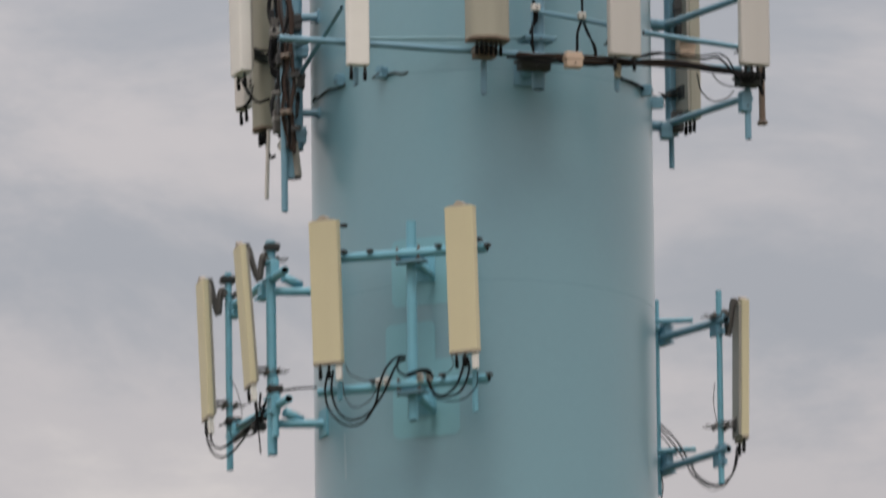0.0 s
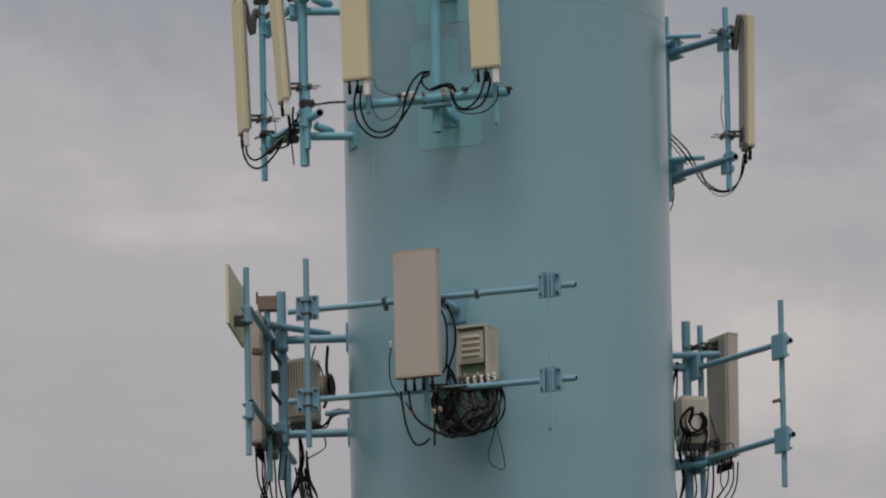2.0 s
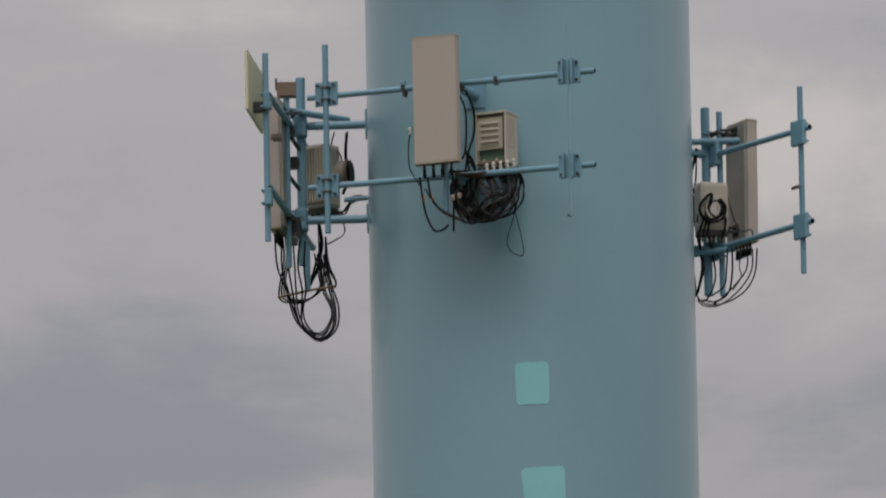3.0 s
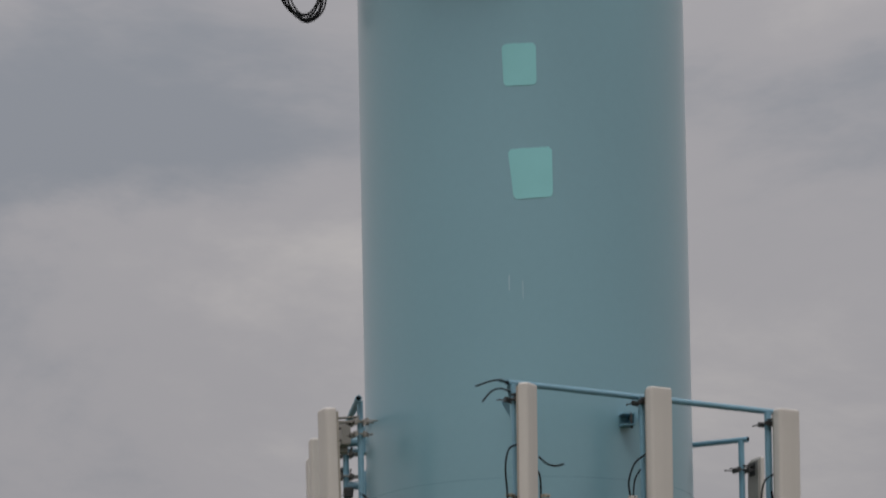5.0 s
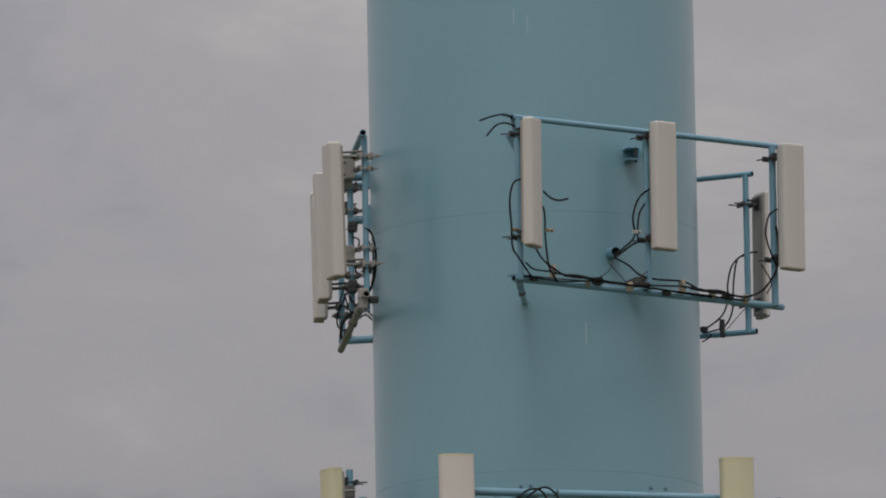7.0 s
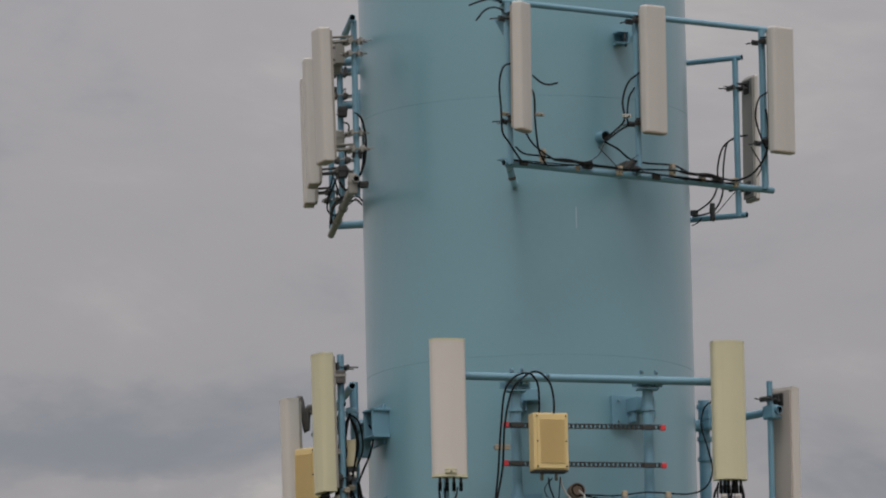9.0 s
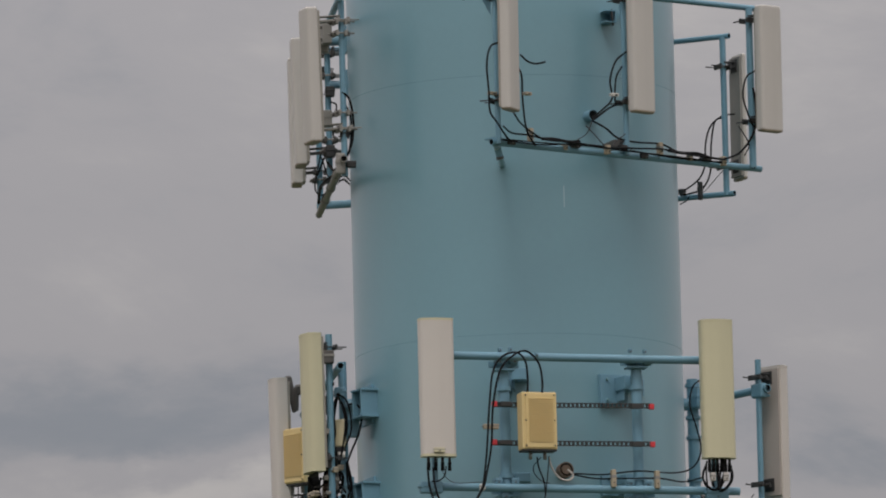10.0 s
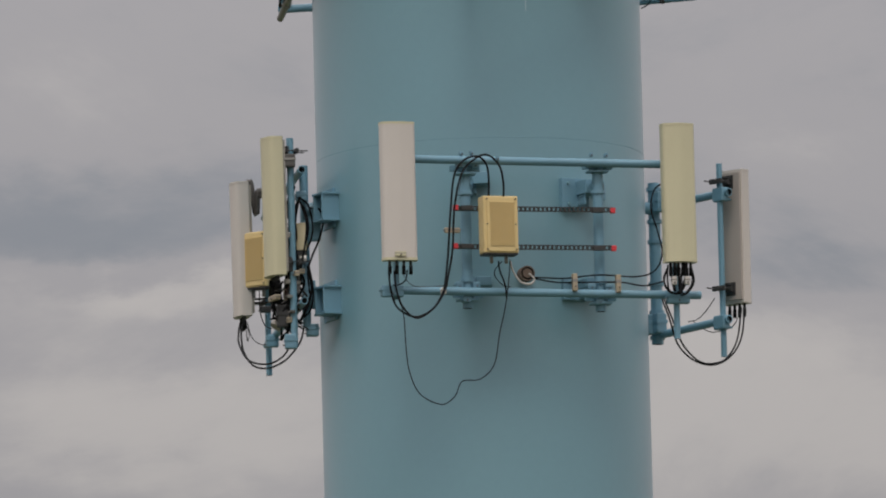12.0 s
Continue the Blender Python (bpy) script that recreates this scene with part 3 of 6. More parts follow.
for p in ((-1.221, -1.781, 35.186), (-0.314, -2.129, 35.168)):
    plate(m, p, (0.05, 0.05, 0.11), -21, BLUE, "pipe_clamp", False)
panel_antenna(-0.896, -2.184, 34.332, 35.590, 0.455, 0.12, -21, TAUPE, LC, GC, 0.6, (-0.825, -1.997, 33.869, 35.583)[:2], ports=4, r_front=0.02, cap=DIRTY)

m = mount(((-2.270, 0.100, 33.805)), "blue pipe mount with near-side cross pipes standing off the shell")
upright(m, -2.254, 0.100, 33.800, 35.682, 0.047, BLUE)
upright(m, -2.214, 0.100, 33.549, 34.003, 0.03, BLUE)
upright(m, -2.570, -1.520, 33.729, 35.600, 0.03, BLUE)
upright(m, -2.388, -0.300, 33.701, 35.562, 0.03, BLUE)
pipe(m, (-2.538, -1.620, 35.161), (-2.167, 1.300, 35.150), 0.034, BLUE, "cross_pipe")
pipe(m, (-2.542, -1.620, 34.237), (-2.171, 1.300, 34.211), 0.034, BLUE, "cross_pipe")
arm(m, (-2.241, 0.100, 35.198), 0.042, BLUE, (1, -0.05, 0))
arm(m, (-2.257, 0.100, 34.248), 0.042, BLUE, (1, -0.05, 0))
pipe(m, (-2.379, -0.200, 35.298), (-1.791, 0.350, 35.303), 0.034, BLUE, "tie_pipe")
pipe(m, (-1.843, 0.300, 34.490), (-1.547, 0.300, 34.513), 0.026, BLUE, "tie_pipe")
for p in ((-2.551, -1.550, 35.120), (-2.555, -1.550, 34.162)):
    plate(m, p, (0.13, 0.07, 0.17), -98, BLUE)
for p in ((-2.257, 0.050, 35.188), (-2.261, 0.050, 34.244)):
    plate(m, p, (0.17, 0.12, 0.22), -98, BLUE)
panel_antenna(-2.481, -0.300, 34.054, 35.371, 0.455, 0.12, -98, TAUPE, LC, GC, 0.5, (-2.388, -0.300, 33.701, 35.562)[:2], ports=4, r_front=0.02, cap=DIRTY)

m = mount(((1.731, 1.000, 33.588)), "blue pipe mount reaching past the column's edge")
upright(m, 1.745, 1.000, 33.588, 35.485, 0.044, BLUE)
upright(m, 1.884, 0.950, 33.576, 35.432, 0.029, BLUE)
upright(m, 2.669, -0.380, 33.527, 35.398, 0.028, BLUE)
pipe(m, (1.734, 1.100, 35.002), (2.757, -0.500, 34.968), 0.03, BLUE, "cross_pipe")
pipe(m, (1.741, 1.100, 34.053), (2.763, -0.500, 34.027), 0.03, BLUE, "cross_pipe")
pipe(m, (1.567, 0.900, 35.125), (2.161, 0.900, 35.130), 0.034, BLUE, "tie_pipe")
pipe(m, (1.571, 0.950, 33.998), (2.018, 0.750, 34.012), 0.034, BLUE, "tie_pipe")
arm(m, (1.756, 1.000, 35.016), 0.045, BLUE)
arm(m, (1.752, 1.000, 34.044), 0.045, BLUE)
for p in ((2.646, -0.400, 34.929), (2.653, -0.400, 33.993)):
    plate(m, p, (0.22, 0.05, 0.25), 122, BLUE)
for p in ((1.817, 0.950, 35.004), (1.830, 0.950, 34.055)):
    plate(m, p, (0.2, 0.06, 0.24), 122, BLUE)
panel_antenna(2.102, 1.000, 34.094, 35.329, 0.42, 0.12, 118, TAUPE, LC, GC, 0.5, (1.884, 0.950, 33.576, 35.432)[:2], ports=5, r_front=0.02, cap=DIRTY)

# -- lower ring: slim light grey panels on long frames --
GD = "slim grey panels of the lower ring"
LD = "slim light grey rounded panel antenna on a blue pipe frame"
m = mount(((1.079, -1.700, 27.331)), "blue pipe frame with two long cross pipes")
pipe(m, (-0.199, -2.778, 28.911), (2.379, -0.615, 28.931), 0.03, BLUE, "cross_pipe")
pipe(m, (-0.208, -2.785, 27.333), (2.405, -0.592, 27.347), 0.033, BLUE, "cross_pipe")
upright(m, -0.138, -2.792, 27.314, 28.891, 0.028, BLUE)
upright(m, 1.101, -1.752, 27.334, 28.920, 0.028, BLUE)
upright(m, 2.333, -0.719, 27.340, 28.914, 0.034, BLUE)
for p in ((-0.179, -2.735, 28.860), (-0.160, -2.725, 27.300)):
    arm(m, p, 0.03, TOWER, (0.045, 1, 0.0), foot=0.03)
    part("stub", tube(bmesh.new(), Vector(p) + Vector((0.01, 0.05, 0.0)), Vector(p) + Vector((0.03, 0.10, -0.09)), 0.034, 12), BLUE, m, "", True)
    # IRON disc colours in the shadowed hollow look of the stub's end
    part("stub_end", tube(bmesh.new(), Vector(p) + Vector((0.028, 0.095, -0.08)), Vector(p) + Vector((0.033, 0.108, -0.105)), 0.037, 12), IRON, m, "", True)
    part("end_plate", box(bmesh.new(), Vector(p) + Vector((-0.02, 0.02, 0.07)), (0.16, 0.10, 0.016), turned(40), 0.003), BLUE, m, "", True)
for p in ((1.090, -1.73, 28.80), (1.090, -1.73, 27.44)):
    arm(m, p, 0.028, BLUE, (0.02, 1, 0), foot=0.03)
bm = bmesh.new()
v = [bm.verts.new(q) for q in ((-0.262, -2.72, 28.735), (-0.176, -2.66, 28.735), (-0.182, -2.66, 28.590), (-0.262, -2.705, 28.735), (-0.176, -2.645, 28.735), (-0.182, -2.645, 28.590))]
for f in ((0, 1, 2), (5, 4, 3), (0, 3, 4, 1), (1, 4, 5, 2), (2, 5, 3, 0)):
    bm.faces.new([v[i] for i in f])
part("gusset", bm, BLUE, m, "", True)
panel_antenna(-0.010, -2.946, 27.606, 28.862, 0.255, 0.10, 66, GREY, LD, GD, 0.5, (-0.138, -2.792, 27.314, 28.891)[:2], ports=0, lip=False, foot=DIRTY, r_front=0.035)
panel_antenna(1.264, -1.877, 27.721, 28.979, 0.27, 0.10, 40, GREY, LD, GD, 0.5, (1.101, -1.752, 27.334, 28.920)[:2], ports=0, lip=False, foot=DIRTY, r_front=0.035)
panel_antenna(2.511, -0.830, 27.670, 28.914, 0.27, 0.10, 40, GREY, LD, GD, 0.5, (2.333, -0.719, 27.340, 28.914)[:2], ports=0, lip=False, foot=DIRTY, r_front=0.035)

m = mount(((2.075, 1.200, 27.367)), "blue pipe frame on the far side of the column")
pipe(m, (1.304, 1.700, 28.978), (2.159, 1.150, 28.960), 0.028, BLUE, "cross_pipe")
pipe(m, (1.327, 1.700, 27.415), (2.170, 1.150, 27.386), 0.03, BLUE, "cross_pipe")
upright(m, 2.092, 1.180, 27.375, 28.955, 0.03, BLUE)
arm(m, (1.471, 1.600, 28.975), 0.035, BLUE)
arm(m, (1.483, 1.600, 27.419), 0.035, BLUE)
# GALV, darker than BACK, carries the shade on this panel's back rail
panel_antenna(2.237, 1.220, 27.525, 28.778, 0.25, 0.05, 116, GREY, LD, GD, 0.5, (2.092, 1.180, 27.375, 28.955)[:2], back=GALV, ports=0, lip=False, foot=DIRTY)

m = mount(((-1.813, 0.100, 27.395)), "blue pipe frame running back beside the column")
pipe(m, (-1.645, -1.620, 28.981), (-1.936, 1.800, 29.003), 0.032, BLUE, "cross_pipe")
pipe(m, (-1.641, -1.620, 27.398), (-1.937, 1.800, 27.383), 0.034, GALV, "cross_pipe")
upright(m, -1.635, -1.480, 27.243, 28.976, 0.03, BLUE)
upright(m, -1.799, 0.150, 27.392, 28.974, 0.03, BLUE)
upright(m, -1.917, 1.700, 27.395, 28.895, 0.03, BLUE)
arm(m, (-1.946, 1.720, 27.461), 0.04, BLUE, (1, -0.25, 0))
arm(m, (-1.941, 1.720, 29.001), 0.04, BLUE, (1, -0.25, 0))
arm(m, (-1.788, 0.150, 28.850), 0.05, BLUE, (1, 0, 0))
arm(m, (-1.784, 0.150, 28.412), 0.04, BLUE, (1, 0, 0))
panel_antenna(-1.940, -1.450, 27.576, 28.905, 0.27, 0.11, -70, GREY, LD, GD, 1.0, (-1.635, -1.480, 27.243, 28.976)[:2], ports=0, lip=False, foot=DIRTY, r_front=0.035, bracket=GALV)
panel_antenna(-2.081, 0.200, 27.613, 28.881, 0.27, 0.11, -85, GREY, LD, GD, 1.0, (-1.799, 0.150, 27.392, 28.974)[:2], ports=0, lip=False, foot=DIRTY, r_front=0.035)
panel_antenna(-2.144, 1.750, 27.668, 28.942, 0.27, 0.11, -86, GREY, LD, GD, 0.5, (-1.917, 1.700, 27.395, 28.895)[:2], ports=0, lip=False, foot=DIRTY, r_front=0.035)

# -- lowest ring: rounded panels, radios and a strut frame --
GE = "rounded panels of the lowest ring"
m = mount(((0.461, -2.000, 24.072)), "blue pipe frame with two thick standoff pipes")
pipe(m, (-0.866, -2.380, 25.340), (1.941, -1.680, 25.308), 0.04, BLUE, "cross_pipe")
pipe(m, (-0.930, -2.396, 24.059), (2.097, -1.641, 24.035), 0.04, BLUE, "cross_pipe")
for x, y, z0, z1 in ((-0.151, -2.078, 23.907, 25.326), (1.130, -1.759, 23.885, 25.361)):
    upright(m, x, y, z0, z1, 0.052, BLUE, "standoff_pipe")
    for k in (0.19, 0.79):
        part("collar", tube(bmesh.new(), (x, y, z0 + (z1 - z0) * k - 0.018), (x, y, z0 + (z1 - z0) * k + 0.018), 0.068, 18), BLUE, m, "", True)
    for z in (z0 + 0.13, z1 - 0.06):
        u_clamp(m, x, y, z, 0.056, 14, BLUE)
        part("saddle_plate", box(bmesh.new(), (x, y - 0.02, z - 0.055), (0.20, 0.15, 0.02), turned(14), 0.004), BLUE, m, "", True)
    for k in (0.2, 0.86):
        z = z0 + (z1 - z0) * k
        arm(m, (x, y, z), 0.06, BLUE, (0.02, 1, 0), foot=0.07)
upright(m, -0.834, -2.403, 23.968, 24.461, 0.03, BLUE)
upright(m, 1.862, -1.731, 23.605, 24.485, 0.03, BLUE)
panel_antenna(-0.791, -2.588, 24.314, 25.658, 0.335, 0.13, 14, WHITE, "warm white rounded panel antenna above a blue cross pipe", GE, 0.0, (-0.834, -2.403, 23.968, 24.461)[:2], ports=4, r_front=0.05, bulge=0.015, cap=OLIVE)
panel_antenna(1.909, -1.915, 24.321, 25.671, 0.32, 0.14, 14, OLIVE, "pale olive rounded panel antenna above a blue cross pipe", GE, 0.0, (1.862, -1.731, 23.605, 24.485)[:2], ports=6, r_front=0.055, bulge=0.025)

m = mount(((-1.741, -0.600, 23.964)), "blue pipe frame beside the column with radios")
upright(m, -1.843, -0.900, 23.749, 25.782, 0.034, BLUE)
upright(m, -1.721, -0.620, 23.962, 25.548, 0.042, BLUE)
upright(m, -2.131, 1.900, 23.839, 25.613, 0.03, BLUE)
pipe(m, (-1.730, -1.100, 25.445), (-2.144, 2.000, 25.425), 0.036, BLUE, "cross_pipe")
pipe(m, (-1.734, -1.100, 24.161), (-2.152, 2.000, 24.151), 0.036, BLUE, "cross_pipe")
for p in ((-1.707, -0.620, 25.115), (-1.718, -0.620, 24.211)):
    arm(m, p, 0.07, BLUE, (1, 0.1, 0), foot=0.16)
panel_antenna(-2.016, -0.900, 24.429, 25.787, 0.31, 0.14, -70, OLIVE, "pale olive rounded panel antenna on a blue pipe", GE, 0.5, (-1.843, -0.900, 23.749, 25.782)[:2], ports=5, r_front=0.055, bulge=0.02)
panel_antenna(-2.379, 1.900, 24.425, 25.761, 0.31, 0.14, -78, WHITE, "warm white rounded panel antenna on a blue pipe", GE, 0.5, (-2.131, 1.900, 23.839, 25.613)[:2], strap=True, bracket=IRON, ports=4, r_front=0.055, bulge=0.02)

m = mount(((1.675, 1.000, 23.926)), "blue pipe frame reaching past the column's edge")
upright(m, 1.697, 1.000, 23.926, 25.522, 0.058, BLUE)
upright(m, 2.335, 0.200, 23.678, 25.584, 0.029, BLUE)
pipe(m, (1.740, 1.000, 25.291), (2.425, 0.120, 25.291), 0.04, BLUE, "cross_pipe")
pipe(m, (1.705, 1.000, 24.014), (2.395, 0.120, 24.037), 0.04, BLUE, "cross_pipe")
for z in (25.46, 25.31, 25.14, 24.94, 24.52, 24.24, 24.10, 23.99):
    part("collar", tube(bmesh.new(), (1.697, 1.0, z - 0.018), (1.697, 1.0, z + 0.018), 0.074, 18), BLUE, m, "", True)
arm(m, (1.712, 1.000, 25.269), 0.06, BLUE)
arm(m, (1.692, 1.000, 24.149), 0.06, BLUE)
for p in ((2.342, 0.200, 25.277), (2.318, 0.200, 24.017)):
    plate(m, p, (0.16, 0.09, 0.14), 128, BLUE)
panel_antenna(2.478, 0.375, 24.215, 25.535, 0.3, 0.13, 140, WHITE, "warm white rounded panel antenna seen from behind", GE, 0.3, (2.335, 0.200, 23.678, 25.584)[:2], back=TAUPE, ports=4, r_front=0.04, bulge=0.01)

# -- top ring: only its lower half is in view --
GA = "panels of the top ring"
LA = "tall off-white panel antenna on the top ring"
m = mount(((0.513, -2.000, 39.930)), "blue pipe frame round the column's top ring")
pipe(m, (-1.858, -3.070, 40.198), (2.414, -1.430, 40.233), 0.032, BLUE, "cross_pipe")
upright(m, -1.154, -2.799, 39.806, 41.892, 0.026, BLUE)
upright(m, 0.026, -2.347, 39.812, 41.990, 0.03, BLUE)
upright(m, 0.533, -1.938, 39.945, 42.086, 0.062, BLUE)
upright(m, 1.260, -1.873, 39.940, 42.093, 0.026, BLUE)
upright(m, 2.477, -1.406, 39.571, 42.193, 0.03, BLUE)
for p in ((0.517, -1.944, 40.201), (0.535, -1.937, 41.547)):
    arm(m, p, 0.06, BLUE)
panel_antenna(-1.130, -3.005, 39.938, 41.894, 0.21, 0.1, 14, PALE, LA, GA, 0.0, (-1.154, -2.799, 39.806, 41.892)[:2], ports=2, lip=False)
panel_antenna(0.076, -2.595, 40.254, 41.981, 0.38, 0.24, 21, KHAKI, "tall olive grey rounded antenna with a brown base", GA, 0.0, (0.026, -2.347, 39.812, 41.990)[:2], ports=6, r_front=0.1, bulge=0.04, cap=RUST)
panel_antenna(1.334, -2.059, 40.221, 42.099, 0.31, 0.1, 21, GREY, LA, GA, 0.0, (1.260, -1.873, 39.940, 42.093)[:2], ports=2, lip=False)
panel_antenna(2.543, -1.595, 40.225, 42.199, 0.29, 0.1, 21, GREY, LA, GA, 0.0, (2.477, -1.406, 39.571, 42.193)[:2], ports=4, lip=False)


# ---- radios and boxes ----
def louvred_radio(x, y, z0, z1, w, d, phi, mat, label, group="radio units", slats=4, fins=False, round_fan=0.0, soft_edge=0.012):
    """A radio cabinet: case, lid, louvre slats or cooling fins, a gland strip and its connectors."""
    h = z1 - z0
    ob = thing("radio_unit", (x, y, z0), label, "radio unit", group, "", phi)
    part("case", box(bmesh.new(), (0, 0, h / 2), (w, d, h), None, soft_edge), mat, ob)
    if soft_edge < 0.03:
        part("lid", box(bmesh.new(), (0, 0, h + 0.006), (w * 1.05, d * 1.05, 0.022), None, 0.005), mat, ob)
    if slats:
        # BACK colour paints the shadowed look of the cabinet's front face
        part("front_panel", box(bmesh.new(), (0, -d / 2 - 0.003, h * 0.55), (w * 0.86, 0.014, h * 0.82), None, 0.004), BACK, ob, "louvred front panel with shade put in its colour")
    for i in range(slats):
        z = h * (0.42 + 0.42 * i / max(1, slats - 1))
        part("louvre", box(bmesh.new(), (0, -d / 2 - 0.008, z), (w * 0.66, 0.03, 0.028), Euler((radians(35), 0, 0)).to_matrix(), 0.004), BACK, ob)
    if fins:
        part("fin_base", box(bmesh.new(), (0, -d / 2 - 0.004, h / 2), (w * 0.84, 0.012, h * 0.84)), BACK, ob, "darker base between the fins")
        for i in range(8):
            part("cooling_fin", box(bmesh.new(), (-w * 0.40 + w * 0.80 * i / 7, -d / 2 - 0.025, h / 2), (0.012, 0.05, h * 0.84)), mat, ob)
    if round_fan:
        fan = part("fan_ring", tube(bmesh.new(), (0, -d / 2, h * 0.42), (0, -d / 2 - 0.045, h * 0.42), round_fan, 24, round_fan * 0.8), (mat, DARK), ob, "round fan guard")
        part("hub", tube(bmesh.new(), (0, -d / 2 - 0.01, h * 0.42), (0, -d / 2 - 0.05, h * 0.42), round_fan * 0.62, 20), WHITE, fan)
    part("gland_strip", box(bmesh.new(), (0, 0, -0.025), (w * 0.95, d * 0.8, 0.05), None, 0.005), DARK, ob, "dark cable gland strip")
    for i in range(6):
        px = (i - 2.5) * w * 0.15
        part("connector", tube(bmesh.new(), (px, -d * 0.2, -0.045), (px, -d * 0.22, -0.11), 0.014, 8), PALE if i % 2 else GALV, ob, "pale cable connector")
    return ob


def open_radio(x, y, z0, z1, w, d, phi, label, group="radio units"):
    """A radio cabinet open below: sheet-metal hood, louvred front panel set back in it, perforated side, green board and glands."""
    h = z1 - z0
    ob = thing("radio_unit", (x, y, z0), label, "radio unit", group, "", phi)
    part("hood", box(bmesh.new(), (0, 0, h - 0.012), (w * 1.03, d * 1.04, 0.024), None, 0.006), CASE, ob)
    for sx in (-1, 1):
        part("side_panel", box(bmesh.new(), (sx * (w / 2 - 0.008), 0, h * 0.5), (0.016, d, h * 0.96), None, 0.004), CASE, ob)
    part("back_panel", box(bmesh.new(), (0, d / 2 - 0.01, h * 0.5), (w * 0.96, 0.02, h * 0.96)), CASE, ob)
    # black strip drawn as the shade of a gap; no opening is cut
    part("gap_shade", box(bmesh.new(), (w / 2 - 0.022, -d / 2 + 0.006, h * 0.55), (0.012, 0.02, h * 0.82)), BORE, ob, "dark gap beside the front panel")
    front = part("front_panel", box(bmesh.new(), (-0.012, -d / 2 + 0.045, h * 0.60), (w * 0.86, 0.03, h * 0.62), None, 0.006), CASE, ob)
    part("raised_field", box(bmesh.new(), (-0.012, -d / 2 + 0.027, h * 0.60), (w * 0.70, 0.012, h * 0.52), None, 0.005), CASE, front)
    for i in range(4):
        z = h * (0.43 + 0.115 * i)
        part("louvre", box(bmesh.new(), (-0.012, -d / 2 + 0.018, z), (w * 0.58, 0.034, 0.024), Euler((radians(38), 0, 0)).to_matrix(), 0.005), CASE, front)
    for i in range(9):
        for k in range(3):
            # darker raised tabs stand in for the shade inside the perforations
            part("vent_hole", box(bmesh.new(), (w / 2 + 0.001, -d * 0.28 + d * 0.2 * k, h * (0.34 + 0.062 * i)), (0.004, 0.026, 0.012)), BACK, ob)
    part("board", box(bmesh.new(), (-0.01, -d / 2 + 0.08, h * 0.18), (w * 0.9, 0.012, h * 0.26)), GREEN, ob, "dull green circuit board")
    part("gland_strip", box(bmesh.new(), (0, -0.01, 0.02), (w * 0.98, d * 0.86, 0.03), None, 0.005), RUST, ob, "brown cable gland strip")
    for i in range(7):
        px = -w * 0.42 + w * 0.14 * i
        for k, py in enumerate((-d * 0.36, d * 0.1)):
            c = part("connector", tube(bmesh.new(), (px, py, 0.025 + 0.015 * (i * 5 % 3)), (px, py - 0.01, -0.03), 0.012, 8), (GALV, BACK, TAN, BACK, PALE)[(3 * i + k) % 5], ob, "cable connector")
            part("boot", tube(bmesh.new(), (px, py - 0.01, -0.028), (px, py - 0.012, -0.10), 0.016, 8), RUBBER, c)
    return ob


def ribbed_radio(x, y, z0, z1, w, d, phi, mat, label, group="radio units"):
    """A sealed radio with a ribbed raised front, corner screws and connectors below."""
    h = z1 - z0
    ob = thing("radio_unit", (x, y, z0), label, "radio unit", group, "", phi)
    part("case", box(bmesh.new(), (0, 0, h / 2), (w, d, h), None, 0.012), mat, ob)
    cover = part("cover", box(bmesh.new(), (0.01, -d / 2 - 0.004, h / 2), (w * 0.86, 0.014, h * 0.95), None, 0.004), mat, ob)
    for i in range(20):
        part("rib", box(bmesh.new(), (0.012, -d / 2 - 0.014, h * (0.14 + 0.74 * i / 19)), (w * 0.70, 0.014, h * 0.018)), mat, cover)
    for sx in (-0.4, 0.42):
        for z in (0.06, 0.5, 0.94):
            part("screw", tube(bmesh.new(), (sx * w, -d / 2 - 0.008, h * z), (sx * w, -d / 2 - 0.018, h * z), 0.008, 8), DARK, cover)
    part("bottom_plate", box(bmesh.new(), (0, 0, -0.006), (w * 0.96, d * 0.95, 0.02), None, 0.003), DARK, ob)
    for px in (-0.22, 0.2):
        part("connector", tube(bmesh.new(), (px * w, 0, -0.01), (px * w, 0, -0.09), 0.018, 8), GALV, ob, "grey cable connector")
    part("bracket", box(bmesh.new(), (0, d / 2 + 0.03, h / 2), (w * 0.5, 0.06, h * 0.8), None, 0.005), GALV, ob)
    return ob


def tag(at, size, mat, label, phi=0.0, name="cable_clamp", group="cable clamps"):
    """A small cable clamp: block, strap and a bolt."""
    ob = thing(name, at, label, "cable clamp", group, "", phi)
    part("block", box(bmesh.new(), (0, 0, 0), size, None, min(size) * 0.15), mat, ob)
    part("strap", box(bmesh.new(), (0, 0, size[2] * 0.1), (size[0] * 1.12, size[1] * 1.1, size[2] * 0.18), None, 0.002), mat if mat in (BLUE, TEAL, SEAM, DARK, PEACH) else GALV, ob)
    part("bolt", tube(bmesh.new(), (0, -size[1] / 2, -size[2] * 0.25), (0, -size[1] / 2 - 0.02, -size[2] * 0.25), 0.007, 6), IRON, ob)
    return ob


def cable_port(x, z, r, label, mat=None, plug=True):
    """A short tube through the shell where cables come out, with a dark mouth."""
    y = -math.sqrt(R * R - x * x)
    n = Vector((x, y, 0)).normalized()
    c = Vector((x, y, z))
    ob = part("cable_port", tube(bmesh.new(), c - n * 0.03, c + n * 0.12, r, 20, r * 0.85), (mat or RUST, BORE), column, label)
    if plug:
        part("plug", tube(bmesh.new(), c + n * 0.06, c + n * 0.125, r * 0.62, 10), RUST, ob, "brown cable plug")
    return ob


jit = random.Random(7)


